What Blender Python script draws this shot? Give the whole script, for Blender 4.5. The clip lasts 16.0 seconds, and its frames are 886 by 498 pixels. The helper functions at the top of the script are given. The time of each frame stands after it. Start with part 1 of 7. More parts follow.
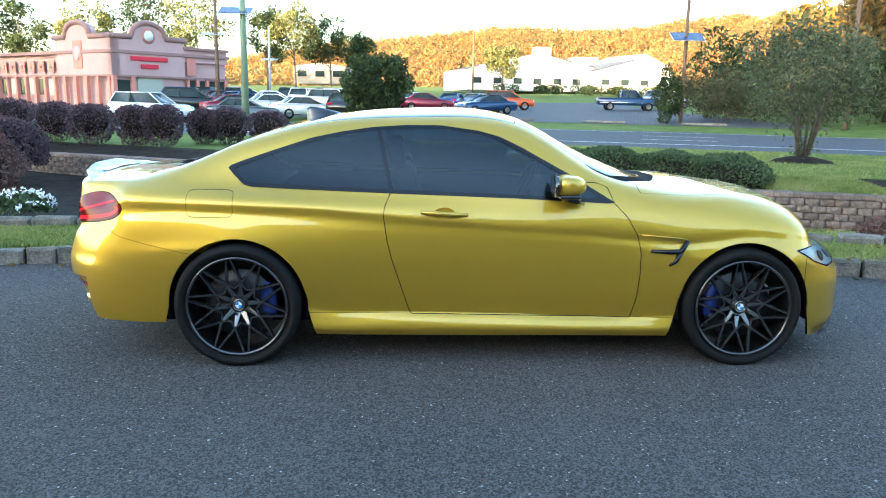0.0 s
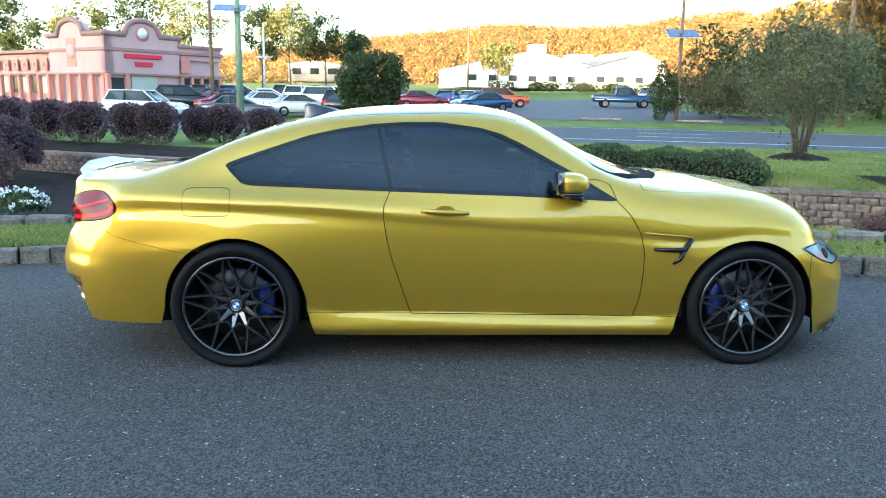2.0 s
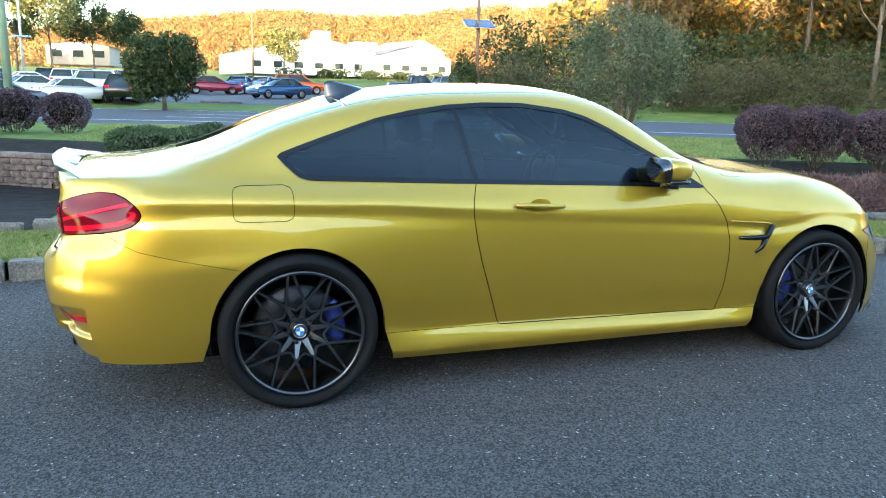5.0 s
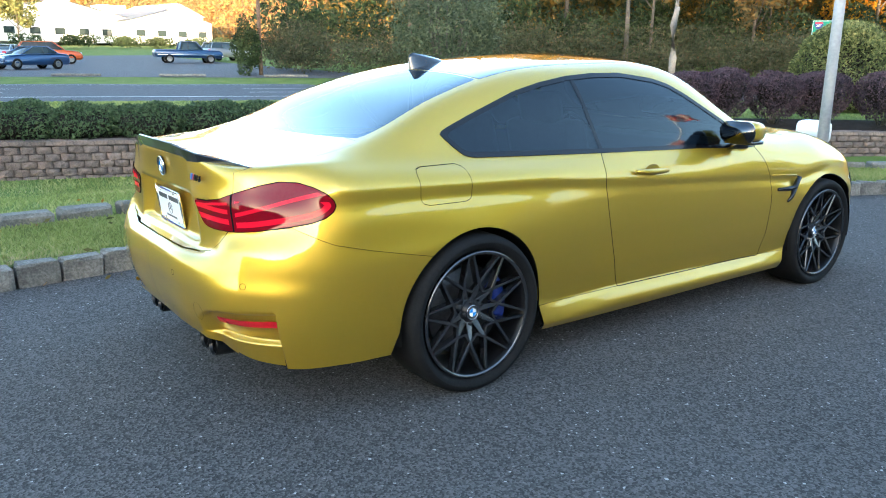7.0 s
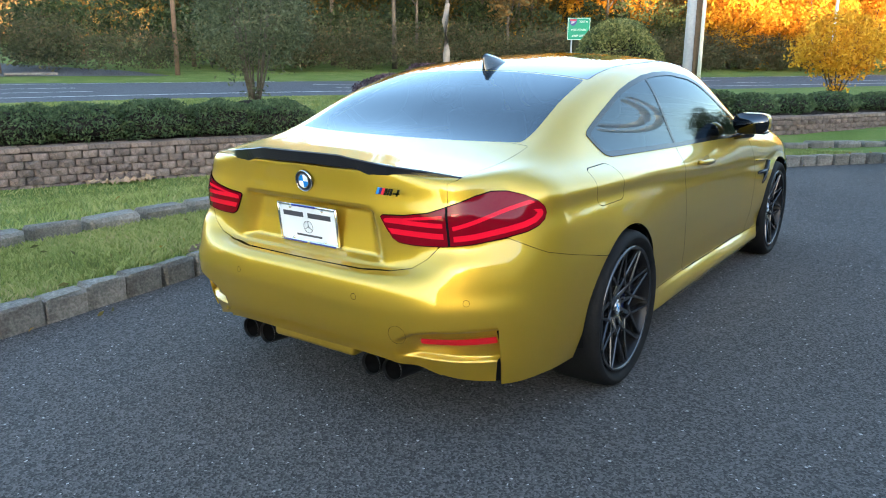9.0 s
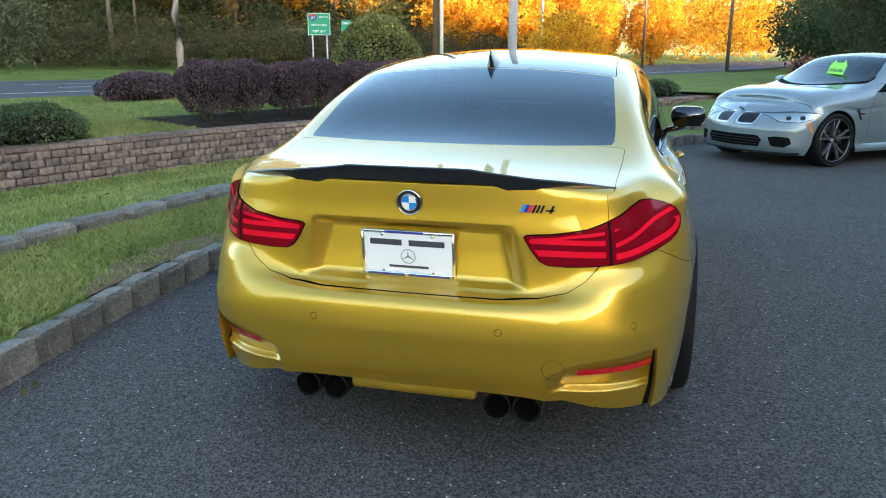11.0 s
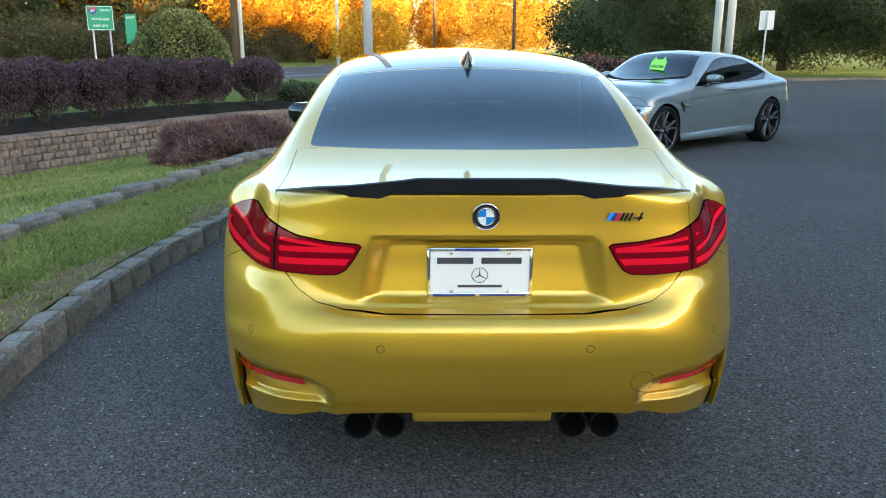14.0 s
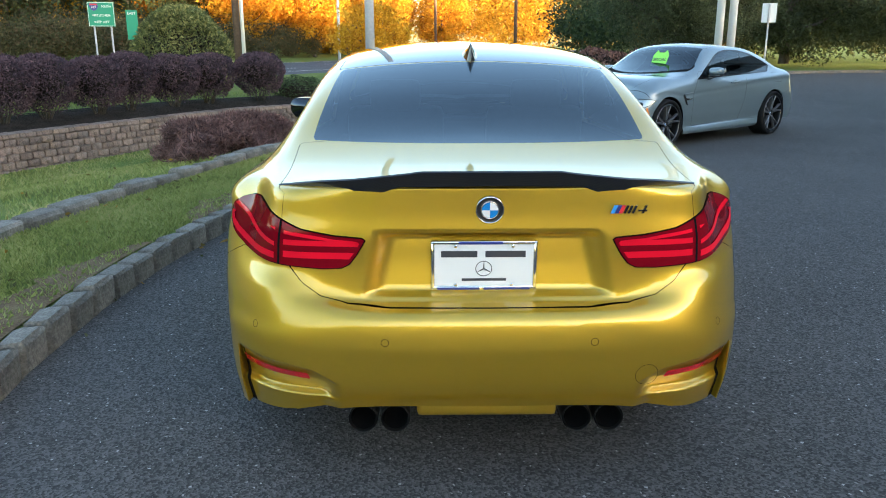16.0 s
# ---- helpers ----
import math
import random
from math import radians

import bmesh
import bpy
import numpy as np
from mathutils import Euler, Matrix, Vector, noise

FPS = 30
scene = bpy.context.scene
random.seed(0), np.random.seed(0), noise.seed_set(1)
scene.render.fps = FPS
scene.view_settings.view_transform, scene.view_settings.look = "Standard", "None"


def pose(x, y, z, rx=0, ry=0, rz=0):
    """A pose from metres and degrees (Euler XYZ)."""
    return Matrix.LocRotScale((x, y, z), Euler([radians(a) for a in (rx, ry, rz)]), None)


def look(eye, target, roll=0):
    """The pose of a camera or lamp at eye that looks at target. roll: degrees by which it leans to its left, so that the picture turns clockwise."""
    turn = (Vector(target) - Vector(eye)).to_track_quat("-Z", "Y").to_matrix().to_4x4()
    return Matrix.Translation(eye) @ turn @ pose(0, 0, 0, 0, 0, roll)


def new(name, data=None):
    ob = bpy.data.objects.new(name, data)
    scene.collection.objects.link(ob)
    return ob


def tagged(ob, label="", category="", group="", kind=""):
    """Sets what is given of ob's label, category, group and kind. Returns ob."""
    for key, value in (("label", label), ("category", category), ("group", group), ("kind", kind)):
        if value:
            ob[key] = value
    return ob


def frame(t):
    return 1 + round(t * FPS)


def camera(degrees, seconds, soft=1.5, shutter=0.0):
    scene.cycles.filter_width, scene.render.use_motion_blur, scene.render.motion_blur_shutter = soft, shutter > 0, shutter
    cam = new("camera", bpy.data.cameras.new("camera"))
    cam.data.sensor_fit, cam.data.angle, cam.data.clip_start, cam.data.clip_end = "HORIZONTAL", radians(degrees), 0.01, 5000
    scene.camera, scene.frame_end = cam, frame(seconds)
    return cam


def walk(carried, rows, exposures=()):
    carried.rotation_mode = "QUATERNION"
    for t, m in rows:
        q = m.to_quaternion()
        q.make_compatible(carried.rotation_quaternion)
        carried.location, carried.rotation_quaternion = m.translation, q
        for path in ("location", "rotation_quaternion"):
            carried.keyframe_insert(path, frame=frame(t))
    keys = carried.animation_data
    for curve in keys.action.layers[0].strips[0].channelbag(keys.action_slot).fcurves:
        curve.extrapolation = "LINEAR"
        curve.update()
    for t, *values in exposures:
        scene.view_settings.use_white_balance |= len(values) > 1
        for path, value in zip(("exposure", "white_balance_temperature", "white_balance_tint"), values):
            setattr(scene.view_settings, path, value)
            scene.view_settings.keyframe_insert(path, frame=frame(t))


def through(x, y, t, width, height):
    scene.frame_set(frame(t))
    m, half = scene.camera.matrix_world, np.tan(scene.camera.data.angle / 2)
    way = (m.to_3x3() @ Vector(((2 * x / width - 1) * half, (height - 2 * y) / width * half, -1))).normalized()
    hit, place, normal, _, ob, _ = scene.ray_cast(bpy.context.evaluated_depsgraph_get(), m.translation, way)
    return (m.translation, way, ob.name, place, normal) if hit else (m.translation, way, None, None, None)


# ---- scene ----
cam = camera(60.3, 16.0, 1.05)
PATH = [
    (0, (-0.499, -4.959, 1.445), (-0.401, -2.998, 1.065), 1.0),
    (0.5, (-0.498, -4.948, 1.445), (-0.399, -2.987, 1.065), 0.9),
    (1, (-0.501, -4.939, 1.444), (-0.399, -2.979, 1.06), 0.9),
    (1.5, (-0.499, -4.93, 1.44), (-0.393, -2.97, 1.056), 0.9),
    (2, (-0.524, -4.895, 1.439), (-0.414, -2.936, 1.053), 0.9),
    (2.5, (-0.582, -4.826, 1.427), (-0.457, -2.867, 1.04), 0.9),
    (3, (-0.643, -4.604, 1.408), (-0.48, -2.649, 1.018), 0.9),
    (3.5, (-0.858, -4.467, 1.401), (-0.643, -2.517, 1.009), 1.0),
    (5.8, (-2.464, -3.74, 1.347), (-1.587, -1.997, 0.909), 0.9),
    (6, (-2.606, -3.662, 1.352), (-1.688, -1.943, 0.901), 0.7),
    (6.5, (-3.002, -3.512, 1.376), (-1.953, -1.876, 0.904), 0.7),
    (7, (-3.333, -3.256, 1.364), (-2.172, -1.7, 0.884), 0.6),
    (7.5, (-3.687, -3.025, 1.376), (-2.43, -1.547, 0.891), 0.5),
    (8, (-3.983, -2.746, 1.382), (-2.616, -1.369, 0.895), 0.5),
    (8.5, (-4.198, -2.417, 1.381), (-2.718, -1.163, 0.894), 0.4),
    (9, (-4.411, -2.076, 1.383), (-2.826, -0.96, 0.894), 0.3),
    (11.5, (-4.648, -0.42, 1.381), (-2.739, -0.09, 0.883), 0.2),
    (12, (-4.611, -0.193, 1.367), (-2.682, -0.015, 0.868), 0.2),
    (12.5, (-4.519, -0.06, 1.378), (-2.584, 0.001, 0.877), 0.1),
    (13, (-4.524, 0.057, 1.385), (-2.588, 0.04, 0.884), 0.2),
    (13.5, (-4.529, 0.146, 1.382), (-2.594, 0.117, 0.878), 0.3),
    (14, (-4.543, 0.155, 1.392), (-2.608, 0.128, 0.888), 0.2),
    (14.5, (-4.548, 0.153, 1.393), (-2.612, 0.128, 0.889), 0.1),
    (15, (-4.559, 0.156, 1.396), (-2.624, 0.131, 0.891), 0.1),
    (15.5, (-4.566, 0.151, 1.397), (-2.631, 0.129, 0.892), 0.0),
    (16, (-4.544, 0.16, 1.388), (-2.612, 0.139, 0.871), -0.1),
]
EXPOSURES = [(0.0, 3.28, 5600, 7), (3.5, 3.29, 5600, 7), (6.0, 3.43, 5600, 8), (7.0, 3.36, 5650, 9), (9.0, 3.09, 5850, 11), (11.5, 2.76, 6000, 11), (16.0, 2.76, 6000, 11)]
walk(cam, [(t, look(eye, target, roll)) for t, eye, target, roll in PATH], EXPOSURES)


# ---------------------------------------------------------------- light
SUN_AZ, SUN_EL = 223.0, 7.0          # degrees, clockwise from +y, and above the horizon
world = bpy.data.worlds.new("sky")
scene.world = world
world.use_nodes = True
_n = world.node_tree.nodes
_sky = _n.new("ShaderNodeTexSky")
_sky.sky_type = "NISHITA"
_sky.sun_disc = False
_sky.sun_elevation = radians(SUN_EL)
_sky.sun_rotation = radians(SUN_AZ)
_sky.air_density, _sky.dust_density, _sky.ozone_density = 1.0, 1.2, 1.0
world.node_tree.links.new(_sky.outputs[0], _n["Background"].inputs[0])
_n["Background"].inputs[1].default_value = 0.15
sun = new("sun", bpy.data.lights.new("sun", "SUN"))
sun.data.energy, sun.data.angle, sun.data.color = 4.3, radians(0.5), (1.0, 0.66, 0.36)
_a, _e = radians(SUN_AZ), radians(SUN_EL)
sun.matrix_world = look((math.sin(_a) * math.cos(_e) * 50, math.cos(_a) * math.cos(_e) * 50, math.sin(_e) * 50), (0, 0, 0))


# ---------------------------------------------------------------- materials
def material(name, base, rough=0.6, metal=0.0, coat=0.0, spec=0.5):
    m = bpy.data.materials.new(name)
    m.use_nodes = True
    b = m.node_tree.nodes["Principled BSDF"]
    b.inputs["Base Color"].default_value = (*base, 1)
    b.inputs["Roughness"].default_value = rough
    b.inputs["Metallic"].default_value = metal
    b.inputs["Coat Weight"].default_value = coat
    b.inputs["Coat Roughness"].default_value = 0.03
    b.inputs["Coat IOR"].default_value = 1.5
    b.inputs["Specular IOR Level"].default_value = spec
    return m


def node(m, kind, **inputs):
    n = m.node_tree.nodes.new(kind)
    for k, v in inputs.items():
        n.inputs[k.replace("_", " ")].default_value = v
    return n


def coords(m, space="Object"):
    return m.node_tree.nodes.new("ShaderNodeTexCoord").outputs[space]


def ramp(m, fac, stops):
    r = m.node_tree.nodes.new("ShaderNodeValToRGB")
    e = r.color_ramp.elements
    while len(e) < len(stops):
        e.new(0.5)
    for i, (p, c) in enumerate(stops):
        e[i].position, e[i].color = p, (*c, 1)
    m.node_tree.links.new(fac, r.inputs[0])
    return r.outputs[0]


def mixed(m, fac, a, b, blend="MIX"):
    x = m.node_tree.nodes.new("ShaderNodeMix")
    x.data_type, x.blend_type = "RGBA", blend
    for sock, v in ((x.inputs[0], fac), (x.inputs[6], a), (x.inputs[7], b)):
        if isinstance(v, bpy.types.NodeSocket):
            m.node_tree.links.new(v, sock)
        elif isinstance(v, tuple):
            sock.default_value = (*v, 1)
        else:
            sock.default_value = v
    return x.outputs[2]


def noisy(m, scale, detail=4.0, rough=0.55, where=None, space="Object"):
    n = node(m, "ShaderNodeTexNoise", Scale=scale, Detail=detail, Roughness=rough)
    m.node_tree.links.new(where or coords(m, space), n.inputs["Vector"])
    return n.outputs["Fac"]


def bump(m, height, strength=0.3, distance=0.01):
    b = node(m, "ShaderNodeBump", Strength=strength, Distance=distance)
    m.node_tree.links.new(height, b.inputs["Height"])
    p = m.node_tree.nodes["Principled BSDF"]
    if p.inputs["Normal"].is_linked:
        m.node_tree.links.new(p.inputs["Normal"].links[0].from_socket, b.inputs["Normal"])
    m.node_tree.links.new(b.outputs[0], p.inputs["Normal"])


def paint(m, socket, to="Base Color"):
    m.node_tree.links.new(socket, m.node_tree.nodes["Principled BSDF"].inputs[to])


def two_scale(name, stops, big, small, rough=0.8, relief=0.3, depth=0.01, spec=0.4, space="Object"):
    """A rough natural surface: stains at one size, grain at another, relief from the grain."""
    m = material(name, stops[0][1], rough, spec=spec)
    a = noisy(m, big, 5, space=space)
    g = noisy(m, small, 3, space=space)
    f = m.node_tree.nodes.new("ShaderNodeMath")
    f.operation = "ADD"
    h = m.node_tree.nodes.new("ShaderNodeMath")
    h.operation, h.inputs[1].default_value = "MULTIPLY", 0.5
    m.node_tree.links.new(a, f.inputs[0])
    m.node_tree.links.new(g, f.inputs[1])
    m.node_tree.links.new(f.outputs[0], h.inputs[0])
    paint(m, ramp(m, h.outputs[0], stops))
    bump(m, g, relief, depth)
    return m


def by_object(m, socket, spread=0.25):
    """Lightens or darkens a colour a little from object to object."""
    info = m.node_tree.nodes.new("ShaderNodeObjectInfo")
    v = node(m, "ShaderNodeMapRange", From_Min=0, From_Max=1, To_Min=1 - spread, To_Max=1 + spread)
    m.node_tree.links.new(info.outputs["Random"], v.inputs[0])
    hsv = node(m, "ShaderNodeHueSaturation")
    m.node_tree.links.new(v.outputs[0], hsv.inputs["Value"])
    m.node_tree.links.new(socket, hsv.inputs["Color"])
    paint(m, hsv.outputs[0])


def leafy(name, stops, rough=0.7, through=0.35, patch=0.9, single=0.55):
    """Leaves: the colour differs from clump to clump and from leaf to leaf."""
    m = material(name, stops[0][1], rough, spec=0.25)
    g = m.node_tree.nodes.new("ShaderNodeNewGeometry")
    big = noisy(m, patch, 3)
    f = m.node_tree.nodes.new("ShaderNodeMath")
    f.operation = "MULTIPLY_ADD"
    f.inputs[1].default_value = single
    m.node_tree.links.new(g.outputs["Random Per Island"], f.inputs[0])
    s = m.node_tree.nodes.new("ShaderNodeMath")
    s.operation = "MULTIPLY_ADD"
    s.inputs[1].default_value, s.inputs[2].default_value = 1.65 - single, 0.5 * (0.44 - single) - 0.275
    m.node_tree.links.new(big, s.inputs[0])
    m.node_tree.links.new(s.outputs[0], f.inputs[2])
    paint(m, ramp(m, f.outputs[0], stops))
    if through:  # light that comes through the blade from behind
        t = m.node_tree
        p = t.nodes["Principled BSDF"]
        back = t.nodes.new("ShaderNodeBsdfTranslucent")
        t.links.new(p.inputs["Base Color"].links[0].from_socket, back.inputs[0])
        mix = t.nodes.new("ShaderNodeMixShader")
        mix.inputs[0].default_value = through
        t.links.new(p.outputs[0], mix.inputs[1])
        t.links.new(back.outputs[0], mix.inputs[2])
        t.links.new(mix.outputs[0], t.nodes["Material Output"].inputs[0])
    return m


def asphalt_material(name, lo, hi, fleck):
    m = material(name, lo, 0.95, spec=0.12)
    base = ramp(m, noisy(m, 0.55, 6, 0.6), [(0.3, lo), (0.7, hi)])
    v = node(m, "ShaderNodeTexVoronoi", Scale=125.0)
    m.node_tree.links.new(coords(m), v.inputs["Vector"])
    stone = ramp(m, v.outputs["Color"], [(0.0, tuple(0.30 * c for c in lo)), (0.35, lo), (0.65, hi), (0.92, tuple(1.3 * c for c in hi)), (0.95, fleck)])
    paint(m, mixed(m, 0.74, base, stone))
    bump(m, v.outputs["Distance"], 0.7, 0.005)
    bump(m, noisy(m, 9, 4), 0.25, 0.012)
    return m


ASPHALT = asphalt_material("asphalt", (0.0475, 0.0452, 0.043), (0.111, 0.106, 0.101), (0.45, 0.44, 0.42))
ROAD = asphalt_material("road_asphalt", (0.075, 0.080, 0.088), (0.105, 0.11, 0.12), (0.2, 0.2, 0.2))
FARLOT = asphalt_material("old_asphalt", (0.09, 0.092, 0.098), (0.13, 0.13, 0.135), (0.2, 0.2, 0.2))
GRASS = two_scale("grass", [(0.3, (0.075, 0.095, 0.024)), (0.5, (0.125, 0.175, 0.040)), (0.72, (0.22, 0.22, 0.085))], 0.8, 60, 0.95, 0.8, 0.03, 0.1)
# bark mulch of the beds; also colours the dark filler inside the shrubs
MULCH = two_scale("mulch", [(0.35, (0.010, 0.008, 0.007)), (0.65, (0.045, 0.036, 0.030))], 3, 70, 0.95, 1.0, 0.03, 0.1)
GRANITE = two_scale("granite", [(0.3, (0.055, 0.050, 0.042)), (0.5, (0.15, 0.138, 0.116)), (0.7, (0.30, 0.275, 0.235))], 7, 70, 0.85, 0.9, 0.015)
BLOCK = two_scale("wall_block", [(0.3, (0.080, 0.060, 0.050)), (0.5, (0.185, 0.138, 0.114)), (0.7, (0.31, 0.235, 0.20))], 8, 60, 0.92, 1.0, 0.02)
by_object(BLOCK, BLOCK.node_tree.nodes["Principled BSDF"].inputs["Base Color"].links[0].from_socket, 0.28)
by_object(GRANITE, GRANITE.node_tree.nodes["Principled BSDF"].inputs["Base Color"].links[0].from_socket, 0.2)
BARK = two_scale("bark", [(0.3, (0.05, 0.04, 0.03)), (0.7, (0.17, 0.14, 0.11))], 4, 30, 0.9, 0.9, 0.02)
WHITE_LINE = two_scale("road_paint", [(0.3, (0.45, 0.45, 0.43)), (0.6, (0.75, 0.75, 0.72))], 1.2, 30, 0.8, 0.2)
BLACK = material("black_plastic", (0.012, 0.012, 0.013), 0.45)
# near-black; on the coupe's inner shell and tail box it stands in for shade
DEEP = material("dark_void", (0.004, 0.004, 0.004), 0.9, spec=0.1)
GLOSS_BLACK = material("gloss_black", (0.008, 0.008, 0.009), 0.05, coat=1.0)
SATIN_BLACK = material("satin_black", (0.006, 0.006, 0.007), 0.12, spec=0.4)
RUBBER = two_scale("tyre_rubber", [(0.3, (0.006, 0.006, 0.006)), (0.7, (0.014, 0.014, 0.014))], 6, 90, 0.7, 0.3, 0.003, 0.12)
CHROME = material("chrome", (0.75, 0.75, 0.76), 0.12, 1.0)
STEEL = two_scale("galvanised", [(0.3, (0.34, 0.35, 0.36)), (0.7, (0.52, 0.53, 0.54))], 2, 30, 0.5, 0.1, 0.002)
WHITE = material("white_paint", (0.78, 0.78, 0.76), 0.45)


def car_paint(name, base, rough=0.32, metal=0.75):
    m = material(name, base, rough, metal, coat=1.0)
    m.node_tree.nodes["Principled BSDF"].inputs["Coat IOR"].default_value = 1.62
    fl = noisy(m, 900, 1)
    c = ramp(m, fl, [(0.3, tuple(0.82 * x for x in base)), (0.7, tuple(min(1, 1.15 * x) for x in base))])
    paint(m, c)
    return m


GOLD = car_paint("gold_metallic_paint", (0.56, 0.360, 0.022), 0.40, 0.76)
SILVER = car_paint("silver_blue_paint", (0.185, 0.235, 0.255), 0.36, 0.40)


def carbon_material():
    m = material("carbon_weave", (0.01, 0.01, 0.011), 0.3, coat=1.0)
    w = node(m, "ShaderNodeTexWave", Scale=120.0)
    m.node_tree.links.new(coords(m), w.inputs["Vector"])
    paint(m, ramp(m, w.outputs["Fac"], [(0.3, (0.007, 0.007, 0.008)), (0.7, (0.012, 0.012, 0.013))]))
    return m


CARBON = carbon_material()


def glass_material(name, tint, ior=1.7):
    """A thin tinted pane: light passes straight through, gloss grows at a slant."""
    m = bpy.data.materials.new(name)
    m.use_nodes = True
    t = m.node_tree
    t.nodes.remove(t.nodes["Principled BSDF"])
    see = t.nodes.new("ShaderNodeBsdfTransparent")
    see.inputs[0].default_value = (*tint, 1)
    gloss = t.nodes.new("ShaderNodeBsdfGlossy")
    gloss.inputs["Roughness"].default_value = 0.015
    gloss.inputs["Color"].default_value = (0.86, 0.95, 1.0, 1)
    fres = t.nodes.new("ShaderNodeFresnel")
    fres.inputs[0].default_value = ior
    mix = t.nodes.new("ShaderNodeMixShader")
    t.links.new(fres.outputs[0], mix.inputs[0])
    t.links.new(see.outputs[0], mix.inputs[1])
    t.links.new(gloss.outputs[0], mix.inputs[2])
    t.links.new(mix.outputs[0], t.nodes["Material Output"].inputs[0])
    return m


TINT = glass_material("tinted_glass", (0.25, 0.30, 0.32), 1.58)
TINT_REAR = glass_material("tinted_rear_glass", (0.20, 0.24, 0.27), 1.78)
CLEAR = glass_material("clear_glass", (0.85, 0.9, 0.9), 1.5)
RED_LENS = material("red_lens", (0.72, 0.006, 0.024), 0.10, coat=0.16, spec=0.15)
RED_DARK = material("dark_red_lens", (0.17, 0.001, 0.007), 0.08, coat=0.26, spec=0.15)
RED_TRIM = material("red_bar_lens", (0.60, 0.008, 0.015), 0.15, coat=0.6)


# ---------------------------------------------------------------- mesh helpers
def finish(name, bm, mat, smooth=True):
    me = bpy.data.meshes.new(name)
    bm.normal_update()
    bm.to_mesh(me)
    bm.free()
    me.materials.append(mat)
    if smooth:
        me.polygons.foreach_set("use_smooth", [True] * len(me.polygons))
    return me


def part(name, bm, mat, parent=None, label="", smooth=True):
    ob = new(name, finish(name, bm, mat, smooth))
    ob.parent = parent
    if label:
        tagged(ob, label)
    return ob


def from_arrays(name, verts, faces, mat, parent=None, label="", smooth=False):
    me = bpy.data.meshes.new(name)
    me.from_pydata([tuple(v) for v in verts], [], [tuple(f) for f in faces])
    me.materials.append(mat)
    if smooth:
        me.polygons.foreach_set("use_smooth", [True] * len(me.polygons))
    me.update()
    ob = new(name, me)
    ob.parent = parent
    if label:
        tagged(ob, label)
    return ob


def thing(name, at, label, category, group="", kind="", turn=0.0):
    e = new(name)
    e.empty_display_size = 0.2
    e.matrix_world = pose(*at, 0, 0, turn)
    return tagged(e, label, category, group, kind)


def box(size, at=(0, 0, 0), bevel=0.0, seg=2, bm=None):
    b = bmesh.new()
    bmesh.ops.create_cube(b, size=1, matrix=Matrix.Translation(at) @ Matrix.Diagonal((*size, 1)))
    if bevel:
        bmesh.ops.bevel(b, geom=b.edges[:], offset=bevel, segments=seg, affect="EDGES", profile=0.6)
    return joined(bm, b)


def joined(bm, b):
    if bm is None:
        return b
    me = bpy.data.meshes.new("tmp")
    b.to_mesh(me)
    bm.from_mesh(me)
    b.free()
    bpy.data.meshes.remove(me)
    return bm


def rod(a, b, r1, r2=None, seg=12, bm=None, caps=True):
    a, b = Vector(a), Vector(b)
    d = b - a
    m = Matrix.Translation((a + b) / 2) @ d.to_track_quat("Z", "Y").to_matrix().to_4x4()
    c = bmesh.new()
    bmesh.ops.create_cone(c, cap_ends=caps, segments=seg, radius1=r1, radius2=r1 if r2 is None else r2, depth=d.length, matrix=m)
    return joined(bm, c)


def lathe(profile, axis="Y", seg=48, bm=None):
    """Turns a profile of (radius, along) round an axis."""
    b = bmesh.new()
    rings = []
    for k in range(seg):
        a = 2 * math.pi * k / seg
        ring = []
        for r, h in profile:
            p = (r * math.cos(a), h, r * math.sin(a)) if axis == "Y" else (r * math.cos(a), r * math.sin(a), h)
            ring.append(b.verts.new(p))
        rings.append(ring)
    for k in range(seg):
        p, q = rings[k], rings[(k + 1) % seg]
        for i in range(len(profile) - 1):
            b.faces.new((p[i], p[i + 1], q[i + 1], q[i]))
    bmesh.ops.remove_doubles(b, verts=b.verts, dist=1e-5)
    bmesh.ops.recalc_face_normals(b, faces=b.faces)
    return joined(bm, b)


def prism(points, z0, z1, bm=None, bevel=0.0):
    """A plan outline raised from z0 to z1."""
    b = bmesh.new()
    lo = [b.verts.new((x, y, z0)) for x, y in points]
    hi = [b.verts.new((x, y, z1)) for x, y in points]
    n = len(points)
    b.faces.new(lo[::-1])
    b.faces.new(hi)
    for i in range(n):
        b.faces.new((lo[i], lo[(i + 1) % n], hi[(i + 1) % n], hi[i]))
    bmesh.ops.recalc_face_normals(b, faces=b.faces)
    if bevel:
        bmesh.ops.bevel(b, geom=b.edges[:], offset=bevel, segments=2, affect="EDGES")
    return joined(bm, b)


def tube(points, r, seg=8, bm=None):
    b = bmesh.new()
    rings = []
    pts = [Vector(p) for p in points]
    for i, p in enumerate(pts):
        d = (pts[min(i + 1, len(pts) - 1)] - pts[max(i - 1, 0)]).normalized()
        q = d.to_track_quat("Z", "Y").to_matrix()
        rad = r[i] if isinstance(r, (list, tuple)) else r
        rings.append([b.verts.new(p + q @ Vector((rad * math.cos(2 * math.pi * k / seg), rad * math.sin(2 * math.pi * k / seg), 0))) for k in range(seg)])
    for p, q in zip(rings, rings[1:]):
        for k in range(seg):
            b.faces.new((p[k], p[(k + 1) % seg], q[(k + 1) % seg], q[k]))
    b.faces.new(rings[0][::-1])
    b.faces.new(rings[-1])
    return joined(bm, b)


